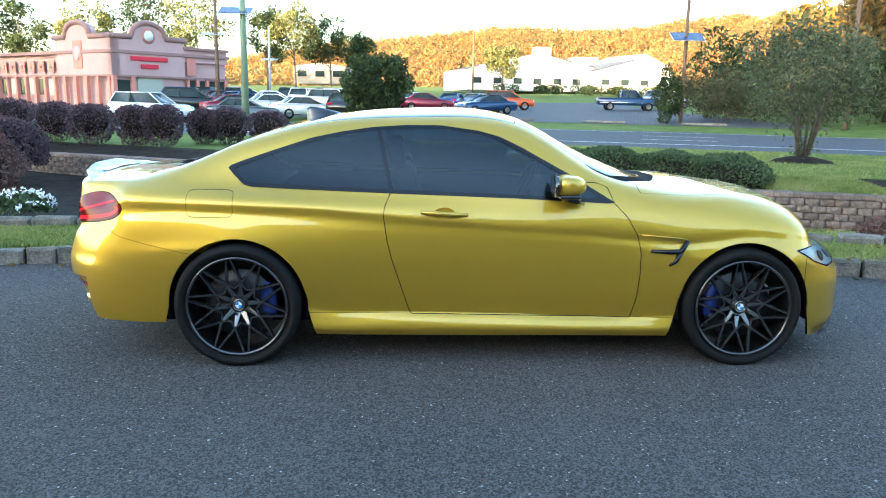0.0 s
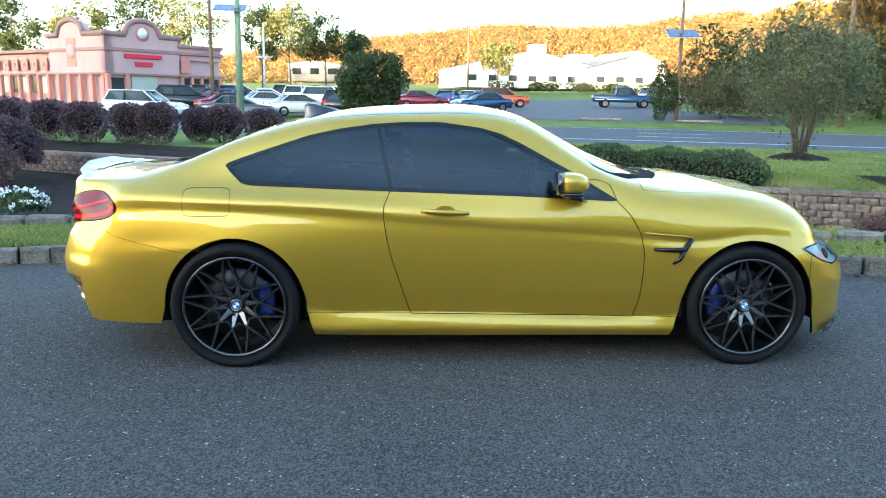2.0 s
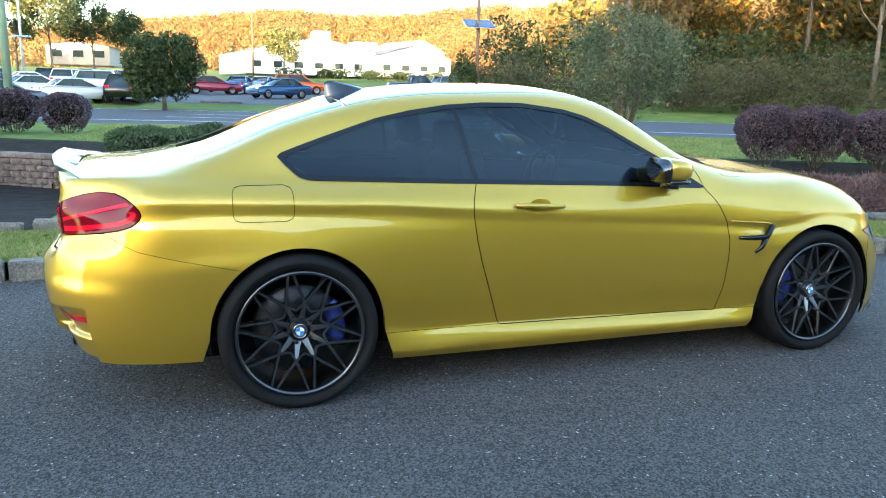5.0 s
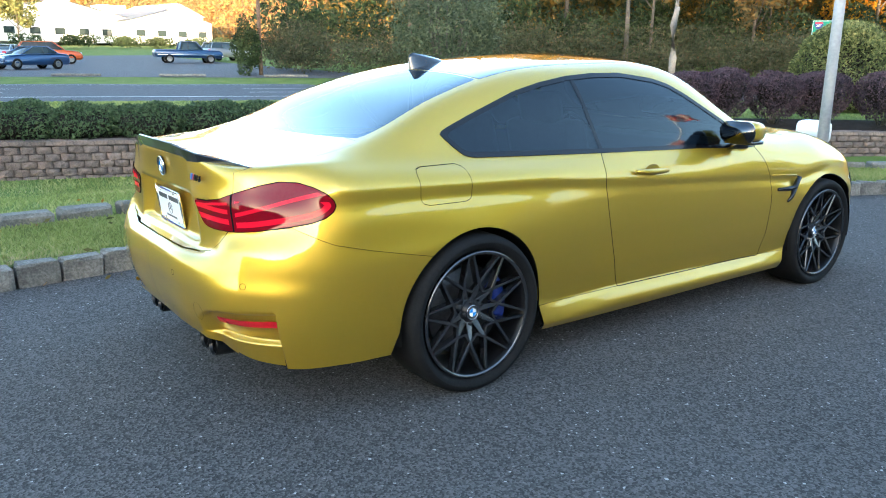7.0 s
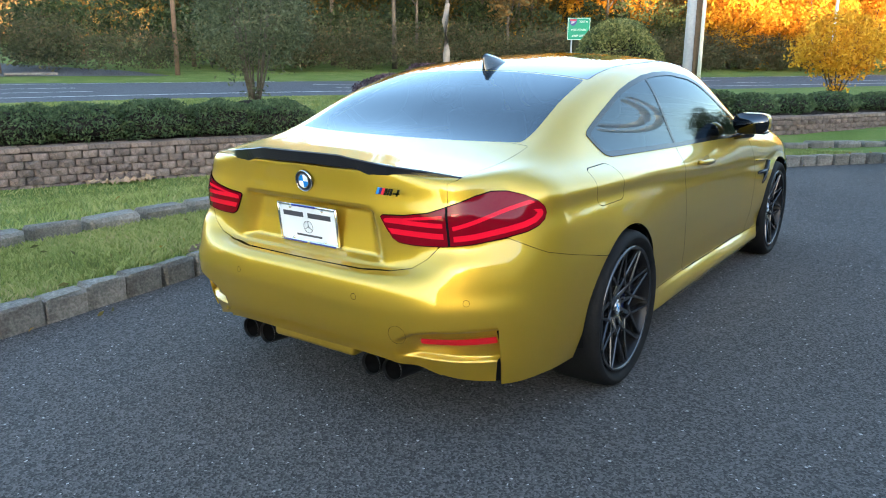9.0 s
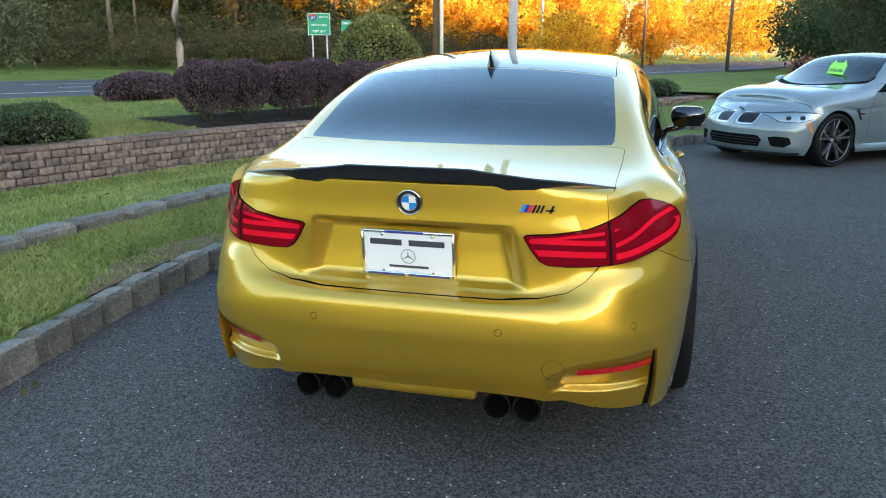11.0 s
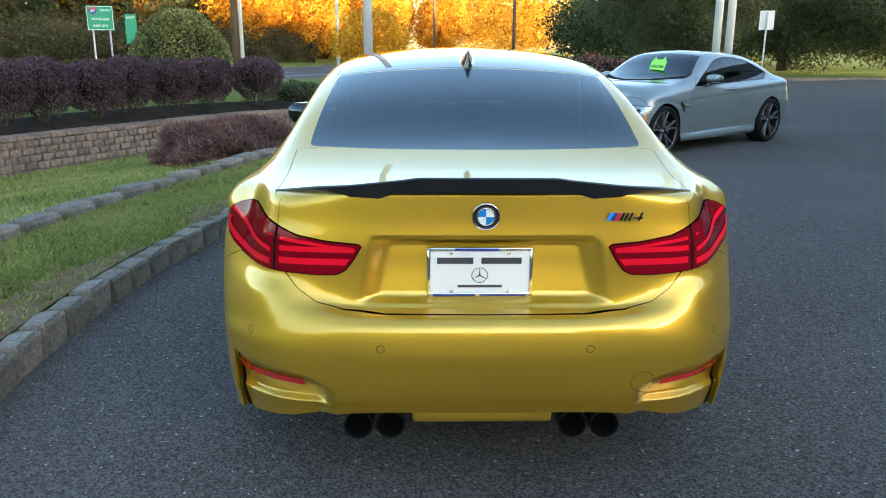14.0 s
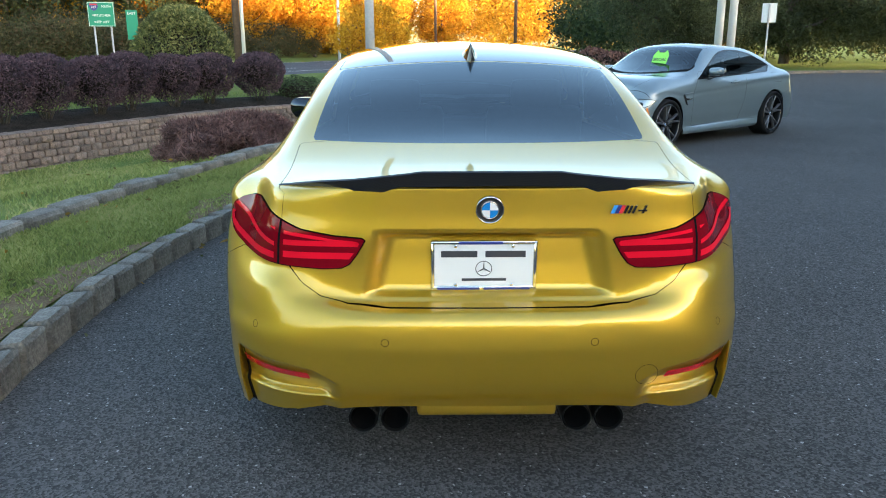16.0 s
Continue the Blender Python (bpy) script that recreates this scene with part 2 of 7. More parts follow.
def curve_through(pts, n, soft=True):
    """n points along a smooth curve through the rows of pts, spaced by length between them."""
    p = np.asarray(pts, float)
    s = np.r_[0, np.cumsum(np.linalg.norm(np.diff(p, axis=0), axis=1) + 1e-9)]
    m = np.zeros_like(p)
    h = np.diff(s)[:, None]
    d = np.diff(p, axis=0) / h
    m[1:-1] = (d[:-1] * h[1:] + d[1:] * h[:-1]) / (h[1:] + h[:-1])
    m[0], m[-1] = d[0], d[-1]
    if not soft:  # no overshoot
        flat = np.sign(d[:-1]) != np.sign(d[1:])
        lim = 3 * np.minimum(np.abs(d[:-1]), np.abs(d[1:]))
        m[1:-1] = np.where(flat, 0, np.clip(m[1:-1], -lim, lim))
    t = np.linspace(0, s[-1], n) if np.isscalar(n) else np.asarray(n) * s[-1]
    i = np.clip(np.searchsorted(s, t, "right") - 1, 0, len(s) - 2)
    u = ((t - s[i]) / (s[i + 1] - s[i]))[:, None]
    hh = (s[i + 1] - s[i])[:, None]
    return (2 * u**3 - 3 * u**2 + 1) * p[i] + (u**3 - 2 * u**2 + u) * hh * m[i] + (-2 * u**3 + 3 * u**2) * p[i + 1] + (u**3 - u**2) * hh * m[i + 1]


# ---------------------------------------------------------------- car surfaces
def signed_area_field(px, py, poly):
    """Signed distance to a closed outline: negative inside."""
    p = np.asarray(poly, float)
    q = np.roll(p, -1, axis=0)
    best = np.full(px.shape, 1e9)
    inside = np.zeros(px.shape, bool)
    for (ax, ay), (bx, by) in zip(p, q):
        dx, dy = bx - ax, by - ay
        t = np.clip(((px - ax) * dx + (py - ay) * dy) / (dx * dx + dy * dy + 1e-12), 0, 1)
        best = np.minimum(best, np.hypot(px - ax - t * dx, py - ay - t * dy))
        cross = ((ay > py) != (by > py)) & (px < (bx - ax) * (py - ay) / (by - ay + 1e-15) + ax)
        inside ^= cross
    return np.where(inside, -best, best)


class Skin:
    """A surface of vertices, normals and marks, that can be cut along a field."""

    def __init__(self, v, n, marks, faces):
        self.v, self.n, self.marks, self.faces = v, n, marks, faces

    def cut(self, field):
        """What lies where the field is negative."""
        v, n, k, f = list(self.v), list(self.n), list(self.marks), field
        made, faces = {}, []
        for face in self.faces:
            vals = [f[i] for i in face]
            if max(vals) < 0:
                faces.append(face)
                continue
            if min(vals) >= 0:
                continue
            out = []
            for a, b, fa, fb in zip(face, (*face[1:], face[0]), vals, (*vals[1:], vals[0])):
                if fa < 0:
                    out.append(a)
                if (fa < 0) != (fb < 0):
                    key = (min(a, b), max(a, b))
                    if key not in made:
                        t = fa / (fa - fb)
                        made[key] = len(v)
                        v.append(self.v[a] * (1 - t) + self.v[b] * t)
                        n.append(self.n[a] * (1 - t) + self.n[b] * t)
                        k.append(self.marks[a] * (1 - t) + self.marks[b] * t)
                    out.append(made[key])
            if len(out) > 2:
                faces.append(tuple(out))
        used = sorted({i for g in faces for i in g})
        new_at = {o: i for i, o in enumerate(used)}
        return Skin(np.array([v[i] for i in used]).reshape(-1, 3), np.array([n[i] for i in used]).reshape(-1, 3), np.array([k[i] for i in used]).reshape(-1, 2),
                    [tuple(new_at[i] for i in g) for g in faces])

    def mirrored(self):
        flip = np.array([1, -1, 1])
        a = len(self.v)
        return Skin(np.r_[self.v, self.v * flip], np.r_[self.n, self.n * flip], np.r_[self.marks, self.marks],
                    self.faces + [tuple(i + a for i in reversed(g)) for g in self.faces])

    def flipped(self):
        flip = np.array([1, -1, 1])
        return Skin(self.v * flip, self.n * flip, self.marks, [tuple(reversed(g)) for g in self.faces])

    def part(self, name, mat, parent, lift=0.0, thick=0.0, label=""):
        if not len(self.faces):
            return None
        nn = self.n / (np.linalg.norm(self.n, axis=1)[:, None] + 1e-9)
        v = self.v + nn * lift
        me = bpy.data.meshes.new(name)
        faces = list(self.faces)
        normals = nn
        if thick:
            a = len(v)
            edges = {}
            for g in self.faces:
                for p, q in zip(g, (*g[1:], g[0])):
                    edges[(p, q)] = edges.get((q, p), 0) + 1
            rim = [(p, q) for (p, q) in edges if (q, p) not in edges]
            v = np.r_[v, v - nn * thick]
            faces += [(q, p, p + a, q + a) for p, q in rim]
            normals = np.r_[nn, nn]
        me.from_pydata([tuple(x) for x in v], [], faces)
        me.polygons.foreach_set("use_smooth", [True] * len(me.polygons))
        me.materials.append(mat)
        if not thick:
            me.normals_split_custom_set_from_vertices([tuple(x) for x in normals])
        me.update()
        ob = new(name, me)
        ob.parent = parent
        if label:
            tagged(ob, label)
        return ob


SIDE_X = (-2.0, -1.78, -1.406, -1.03, -0.5, 0.1, 0.65, 1.05, 1.406, 1.76)


def ring(xr, yr, w, xf, yf, z):
    """One line round half of the car: from the middle of the tail over the corner along the flank to the nose."""
    xs = [*xr, *SIDE_X, *xf]
    ys = [0.0, *yr, *w, *yf, 0.0]
    return np.array([xs, ys, list(z)]).T


def coupe_rings():
    sill = ring((-2.405, -2.396, -2.318, -2.18), (.40, .66, .80), (.855, .875, .885, .872, .872, .872, .872, .878, .885, .865), (1.95, 2.12, 2.18), (.74, .42),
                (.314, .310, .252, .238, .234, .232, .19, .17, .165, .165, .165, .165, .165, .155, .16, .17, .17))
    skirt = ring((-2.435, -2.425, -2.350, -2.205), (.40, .67, .81), (.87, .895, .91, .900, .894, .893, .893, .897, .91, .885), (1.98, 2.16, 2.23), (.76, .43),
                 (.395, .392, .36, .345, .34, .33, .28, .215, .212, .21, .205, .21, .25, .28, .27, .27, .27))
    ledge = ring((-2.452, -2.439, -2.370, -2.22), (.40, .67, .81), (.88, .905, .92, .893, .880, .877, .877, .890, .92, .890), (1.98, 2.17, 2.25), (.76, .43),
                 (.47, .47, .46, .455, .45, .44, .38, .275, .268, .258, .25, .26, .35, .40, .38, .37, .37))
    tuck = ring((-2.46, -2.447, -2.375, -2.22), (.40, .67, .81), (.883, .91, .925, .885, .862, .858, .860, .885, .922, .892), (1.98, 2.17, 2.25), (.76, .43),
                (.53, .53, .53, .52, .51, .5, .46, .33, .300, .290, .275, .30, .42, .47, .45, .44, .44))
    low = ring((-2.455, -2.44, -2.365, -2.205), (.40, .665, .805), (.885, .915, .932, .905, .878, .875, .880, .905, .925, .888), (1.97, 2.16, 2.24), (.75, .43),
               (.605, .605, .590, .582, .58, .58, .56, .46, .43, .42, .42, .45, .53, .54, .52, .50, .50))
    lip = ring((-2.43, -2.417, -2.357, -2.200), (.40, .66, .80), (.884, .915, .935, .913, .884, .880, .884, .908, .927, .886), (1.96, 2.14, 2.22), (.74, .42),
               (.632, .632, .634, .628, .62, .63, .63, .55, .52, .51, .50, .53, .60, .585, .56, .54, .54))
    mid = ring((-2.375, -2.368, -2.346, -2.192), (.40, .655, .79), (.878, .906, .926, .914, .890, .885, .888, .91, .925, .880), (1.94, 2.11, 2.19), (.73, .42),
               (.65, .65, .678, .680, .672, .68, .70, .64, .60, .59, .58, .595, .63, .615, .595, .58, .58))
    upper = ring((-2.372, -2.360, -2.310, -2.160), (.40, .65, .775), (.864, .889, .904, .902, .888, .884, .886, .902, .908, .862), (1.90, 2.06, 2.14), (.71, .41),
                 (.74, .74, .75, .76, .775, .79, .79, .765, .735, .705, .68, .660, .695, .67, .645, .625, .625))
    under = ring((-2.375, -2.365, -2.315, -2.145), (.40, .64, .755), (.846, .870, .886, .887, .883, .880, .880, .889, .893, .843), (1.86, 2.01, 2.09), (.68, .40),
                 (.84, .84, .84, .85, .86, .86, .85, .838, .797, .758, .730, .706, .745, .712, .680, .655, .655))
    crease = ring((-2.372, -2.36, -2.305, -2.13), (.40, .63, .74), (.846, .871, .890, .891, .886, .883, .883, .892, .888, .828), (1.83, 1.98, 2.06), (.66, .39),
                  (.90, .90, .895, .90, .90, .895, .885, .872, .83, .79, .76, .738, .785, .747, .710, .685, .685))
    belt = ring((-2.376, -2.358, -2.288, -2.115), (.40, .615, .70), (.742, .775, .785, .805, .818, .832, .846, .82, .78, .70), (1.80, 1.94, 2.02), (.58, .34),
                (.985, .983, .972, .978, .985, .985, .975, .957, .942, .926, .906, .905, .91, .82, .765, .735, .725))
    rail = ring((-2.345, -2.31, -2.23, -2.09), (.38, .575, .61), (.622, .64, .612, .583, .575, .605, .745, .67, .60, .52), (1.77, 1.91, 1.99), (.46, .27),
                (.995, .993, .985, .995, 1.005, 1.055, 1.203, 1.306, 1.35, 1.325, 1.03, .965, .955, .845, .795, .76, .745))
    top = ring((-2.31, -2.28, -2.20, -2.08), (0, 0, 0), (0,) * 10, (1.75, 1.89, 1.97), (0, 0),
               (1.003, 1.005, 1.01, 1.02, 1.032, 1.080, 1.230, 1.342, 1.402, 1.378, 1.125, .985, .97, .86, .815, .775, .755))
    return [sill, skirt, ledge, tuck, low, lip, mid, upper, under, crease, belt, rail, top]


ROWS_BETWEEN = (18, 20, 8, 5, 3, 3, 10, 12, 4, 6, 18, 20)


def coupe_skin(dent=None):
    """The right half of the coupe's outer surface. Marks: row, length along the flank from the tail's middle."""
    rings = coupe_rings()
    per = [30, 40, 44, 30] + [15] * 12
    lines = []
    for r in rings:
        s = np.r_[0, np.cumsum(np.linalg.norm(np.diff(r[:, :2], axis=0), axis=1) + 1e-9)]
        knots = s / s[-1]
        where = np.concatenate([np.linspace(a, b, n, endpoint=False) for a, b, n in zip(knots, knots[1:], per)] + [[1.0]])
        # the curve runs by length in space; take the same share of each span
        q = np.r_[0, np.cumsum(np.linalg.norm(np.diff(r, axis=0), axis=1) + 1e-9)]
        q /= q[-1]
        lines.append(curve_through(r, np.interp(where, knots, q)))
    lines = np.array(lines)                                    # ring, station, xyz
    flank = lines[8]
    along = np.r_[0, np.cumsum(np.linalg.norm(np.diff(flank[:, :2], axis=0), axis=1))]
    count = lines.shape[1]
    grid, rows = [], []
    ts = np.concatenate([[0]] + [i + np.arange(1, n + 1) / n for i, n in enumerate(ROWS_BETWEEN)])
    for j in range(count):
        sec = lines[:, j, :]
        s = np.r_[0, np.cumsum(np.linalg.norm(np.diff(sec, axis=0), axis=1) + 1e-6)]
        col = curve_through(sec, np.interp(ts, np.arange(len(s)), s / s[-1]), soft=False)
        # glass and roof bulge a little between their lines
        grid.append(col)
    g = np.array(grid)                                         # station, row, xyz
    k = ts[None, :]
    roof = (k >= 11) * np.sin(np.clip((k - 11), 0, 1) * math.pi / 2)
    zr, zc = g[:, np.searchsorted(ts, 11), 2][:, None], g[:, -1, 2][:, None]
    g[:, :, 2] = np.where(k >= 11, zr + (zc - zr) * roof**0.9, g[:, :, 2])
    bow = np.sin(np.clip(k - 10, 0, 1) * math.pi) * (k <= 11)
    cabin = np.clip((g[:, :, 0] + 1.9) / 0.4, 0, 1) * np.clip((0.9 - g[:, :, 0]) / 0.3, 0, 1)
    g[:, :, 1] += 0.009 * bow * cabin
    g[:, -1, 1] = 0
    g[0, :, 1] = 0
    g[-1, :, 1] = 0
    for _ in range(2):                                         # round the joints of the sections
        inner = g.copy()
        inner[:, 1:-1] = 0.5 * g[:, 1:-1] + 0.25 * (g[:, :-2] + g[:, 2:])
        soft_row = ((ts > 6.4) & (ts < 9.6)) | (ts > 10.2)
        g[:, soft_row] = inner[:, soft_row]
        g[:, -1, 1] = 0
    if dent is not None:
        g = dent(g, ts, along)
    du = np.gradient(g, axis=0)
    dv = np.gradient(g, axis=1)
    n = np.cross(dv, du)
    n /= np.linalg.norm(n, axis=2)[:, :, None] + 1e-12
    out = np.sign((n * (g - np.array([-0.1, 0, 0.5]))).sum())
    n *= out
    flank_rows, cabin_rows = (ts > 3.5) & (ts <= 10.0), ts > 10.0
    start = int(np.searchsorted(along, 1.12))
    for _ in range(14):                                        # even sheet metal: no ripples along the length
        run = n.copy()
        run[start + 1:-1] = 0.5 * n[start + 1:-1] + 0.25 * (n[start:-2] + n[start + 2:])
        n[:, flank_rows] = run[:, flank_rows]
        lower = n.copy()
        lower[:, 1:-1] = 0.5 * run[:, 1:-1] + 0.25 * (run[:, :-2] + run[:, 2:])
        n[start:, cabin_rows] = lower[start:, cabin_rows]
    n /= np.linalg.norm(n, axis=2)[:, :, None] + 1e-12
    n[:, -1, 1] = 0
    n[0, :, 1] = 0
    rowm = np.broadcast_to(ts[None, :], g.shape[:2])
    sm = np.broadcast_to(along[:, None], g.shape[:2])
    marks = np.stack([rowm, sm], 2).reshape(-1, 2)
    c, r = g.shape[:2]
    faces = []
    for i in range(c - 1):
        for j in range(r - 1):
            a = i * r + j
            faces.append((a, a + 1, a + r + 1, a + r) if out > 0 else (a, a + r, a + r + 1, a + 1))
    flip = np.array([1, -1, 1])                                # built on +y, wanted on -y
    s = Skin(g.reshape(-1, 3), n.reshape(-1, 3), marks, faces)
    # drop slivers at the poles
    keep = []
    for f in s.faces:
        a, b, c2, d = (s.v[i] for i in f)
        if np.linalg.norm(np.cross(c2 - a, d - b)) > 1e-7:
            keep.append(f)
    s.faces = keep
    # faces must look outwards
    f = s.faces[len(s.faces) // 2]
    fn = np.cross(s.v[f[1]] - s.v[f[0]], s.v[f[2]] - s.v[f[0]])
    if (fn * s.n[f[0]]).sum() < 0:
        s.faces = [tuple(reversed(q)) for q in s.faces]
    return Skin(s.v * flip, s.n * flip, s.marks, [tuple(reversed(q)) for q in s.faces])


def arch_field(s):
    """Negative outside of the wheel openings."""
    x, z, row = s.v[:, 0], s.v[:, 2], s.marks[:, 0]
    worst = np.full(len(x), -1.0)
    for cx, cz, r in ((-1.406, 0.337, 0.370), (1.395, 0.337, 0.370)):
        dx, dz = x - cx, z - cz
        up = r - np.hypot(dx, dz * 1.0)
        down = r + 0.30 * np.clip(-dz, 0, 1) - np.abs(dx)
        f = np.where(dz > 0, up, down)
        worst = np.maximum(worst, np.where(row < 8.5, f, -1.0))
    return worst


# ---------------------------------------------------------------- wheels
RIM = material("machined_alloy", (0.105, 0.105, 0.108), 0.25, 0.9)
RIM_BRIGHT = material("polished_alloy", (0.22, 0.22, 0.225), 0.25, 0.95)
RIM_GREY = material("grey_alloy", (0.26, 0.26, 0.265), 0.35, 0.85)
EXHAUST = material("black_exhaust", (0.010, 0.010, 0.010), 0.3, 0.5)
RIM_DARK = material("dark_alloy", (0.014, 0.014, 0.015), 0.35, 0.6)
DISC = two_scale("brake_disc_steel", [(0.3, (0.035, 0.035, 0.037)), (0.7, (0.08, 0.08, 0.08))], 8, 60, 0.4, 0.1)
DISC.node_tree.nodes["Principled BSDF"].inputs["Metallic"].default_value = 0.8
BLUE_CALIPER = material("blue_caliper", (0.012, 0.03, 0.20), 0.3, coat=0.6)
ROUND_BLUE = material("badge_blue", (0.02, 0.22, 0.60), 0.2, coat=0.5)
ROUND_WHITE = material("badge_white", (0.75, 0.75, 0.74), 0.25, coat=0.5)
INDIGO = material("stripe_indigo", (0.03, 0.04, 0.20), 0.3)
SKY_BLUE = material("stripe_blue", (0.03, 0.25, 0.62), 0.3)
STRIPE_RED = material("stripe_red", (0.60, 0.02, 0.03), 0.3)


def beam(bm, a, b, w0, w1, depth, up=(0, -1, 0)):
    """A tapered flat bar from a to b whose face looks along up."""
    a, b, up = Vector(a), Vector(b), Vector(up)
    d = (b - a).normalized()
    side = d.cross(up).normalized()
    c = bmesh.new()
    v = []
    for p, w in ((a, w0), (b, w1)):
        for s, k in ((-1, 0), (-0.75, 1), (0.75, 1), (1, 0)):
            v.append(c.verts.new(p + side * (s * w / 2) + up * (k * 0.004)))
        for s in (1, -1):
            v.append(c.verts.new(p + side * (s * w / 2) - up * depth))
    for i in range(6):
        j = (i + 1) % 6
        c.faces.new((v[i], v[j], v[6 + j], v[6 + i]))
    c.faces.new(v[:6][::-1])
    c.faces.new(v[6:])
    bmesh.ops.recalc_face_normals(c, faces=c.faces)
    return joined(bm, c)


def roundel(parent, at, turn, r, inner=True):
    """A round badge: dark ring, chrome rim, four quarters in two colours."""
    m = pose(*at) @ turn
    base = part("badge", lathe([(0, 0.0), (r * 0.62, -0.001), (r * 0.62, 0.0), (r * 0.92, 0.0), (r * 0.94, -0.002), (r, -0.001), (r, 0.006), (0, 0.006)], seg=40), BLACK, parent, "round black badge with blue and white quarters")
    base.matrix_local = m
    for k in range(4):
        b = bmesh.new()
        c = b.verts.new((0, -0.003, 0))
        arc = [b.verts.new((r * 0.58 * math.cos(a), -0.0025, r * 0.58 * math.sin(a))) for a in np.linspace(k * math.pi / 2, (k + 1) * math.pi / 2, 9)]
        for p, q in zip(arc, arc[1:]):
            b.faces.new((c, p, q))
        part("quarter", b, ROUND_WHITE if k % 2 == 0 else ROUND_BLUE, base, "white quarter" if k % 2 == 0 else "blue quarter", smooth=False)
    part("badge_rim", lathe([(r * 0.60, -0.002), (r * 0.63, -0.004), (r * 0.66, -0.002)], seg=40), CHROME, base)
    part("outer_rim", lathe([(r * 0.94, -0.002), (r * 0.98, -0.004), (r * 1.02, 0.0)], seg=40), CHROME, base)
    return base


def star_wheel(parent, at, r, width, flip=False, style="star", spin=0.0, fore=True):
    w = new("wheel")
    w.parent = parent
    w.matrix_local = pose(*at, 0, 0, 180 if flip else 0)
    h = width / 2
    rr = 0.279
    tyre = lathe([(rr - 0.012, -h + 0.035), (rr, -h + 0.018), (rr + 0.012, -h + 0.006), (rr + 0.03, -h - 0.002), (r - 0.030, -h - 0.002), (r - 0.012, -h + 0.008),
                  (r - 0.003, -h + 0.028), (r, -h + 0.06), (r, h - 0.06), (r - 0.003, h - 0.028), (r - 0.02, h), (rr, h - 0.01), (rr - 0.012, h - 0.03)], seg=72)
    part("tyre", tyre, RUBBER, w, "black low-profile tyre")
    face = -h + 0.022
    part("rim", lathe([(rr - 0.010, face - 0.006), (rr - 0.004, face - 0.012), (rr - 0.011, face - 0.014), (rr - 0.018, face - 0.008), (rr - 0.022, face + 0.02),
                       (rr - 0.03, face + 0.06), (rr - 0.035, h - 0.04), (rr - 0.012, h - 0.03)], seg=72), RIM_DARK, w, "dark wheel rim barrel")
    part("rim_lip", lathe([(rr - 0.003, face - 0.010), (rr - 0.006, face - 0.016), (rr - 0.014, face - 0.016), (rr - 0.019, face - 0.010)], seg=72), RIM, w, "machined silver rim lip")
    n = 10 if style == "star" else 5
    for k in range(n):
        a = 2 * math.pi * (k + spin) / n
        half = math.pi / n
        b = bmesh.new()

        def at_polar(rad, ang, y):
            return (rad * math.cos(ang), y, rad * math.sin(ang))
        if style == "star":
            node_p = at_polar(0.130, a, face + 0.018)
            hub_b = bmesh.new()
            beam(hub_b, at_polar(0.045, a - half * 0.55, face + 0.050), node_p, 0.018, 0.013, 0.02)
            beam(hub_b, at_polar(0.045, a + half * 0.55, face + 0.050), node_p, 0.018, 0.013, 0.02)
            beam(b, node_p, at_polar(0.262, a - half * 0.86, face - 0.004), 0.015, 0.011, 0.03)
            beam(b, node_p, at_polar(0.262, a + half * 0.86, face - 0.004), 0.015, 0.011, 0.03)
            beam(b, node_p, at_polar(0.098, a + half, face + 0.022), 0.011, 0.011, 0.02)
            beam(b, node_p, at_polar(0.098, a - half, face + 0.022), 0.011, 0.011, 0.02)
        else:
            for s in (-1, 1):
                beam(b, at_polar(0.055, a + s * 0.18, face + 0.02), at_polar(0.150, a + s * 0.13, face + 0.006), 0.022, 0.024, 0.035)
                beam(b, at_polar(0.150, a + s * 0.13, face + 0.006), at_polar(0.262, a + s * 0.20, face - 0.006), 0.024, 0.022, 0.035)
        part("spoke", b, RIM if style == "star" else RIM_GREY, w, "machined spoke with dark sides" if style == "star" else "grey alloy spoke", smooth=False)
        if style == "star":
            part("hub_spoke", hub_b, RIM_BRIGHT, w, "polished inner spoke", smooth=False)
    part("hub", lathe([(0.0, face + 0.034), (0.034, face + 0.034), (0.036, face + 0.040), (0.056, face + 0.050), (0.062, face + 0.056), (0.062, face + 0.08), (0, face + 0.08)], seg=30), RIM_DARK, w)
    roundel(w, (0, face + 0.032, 0), pose(0, 0, 0), 0.031)
    for k in range(5):
        a = 2 * math.pi * (k + 0.5) / 5
        part("wheel_bolt", lathe([(0, face + 0.02), (0.007, face + 0.02), (0.009, face + 0.03)], seg=8), RIM_DARK, w).location = (0.049 * math.cos(a), 0, 0.049 * math.sin(a))
    part("brake_disc", lathe([(0.06, 0.0), (0.08, -0.004), (0.19, -0.004), (0.192, 0.0), (0.192, 0.03), (0.06, 0.03)], seg=48), DISC, w, "drilled steel brake disc").location = (0, face + 0.085, 0)
    cal = bmesh.new()
    prev = first = None
    for k in range(11):
        a = math.pi * (0.06 if fore != flip else 0.94) + (k - 5) * 0.10
        row = [cal.verts.new((r2 * math.cos(a), face + y2, r2 * math.sin(a))) for r2, y2 in ((0.128, 0.052), (0.196, 0.052), (0.203, 0.060), (0.203, 0.100), (0.128, 0.100))]
        if prev:
            for i in range(5):
                cal.faces.new((prev[i], prev[(i + 1) % 5], row[(i + 1) % 5], row[i]))
        first, prev = first or row, row
    cal.faces.new(first)
    cal.faces.new(prev[::-1])
    bmesh.ops.recalc_face_normals(cal, faces=cal.faces)
    part("brake_caliper", cal, BLUE_CALIPER if style == "star" else BLACK, w, "blue brake caliper" if style == "star" else "")
    return w


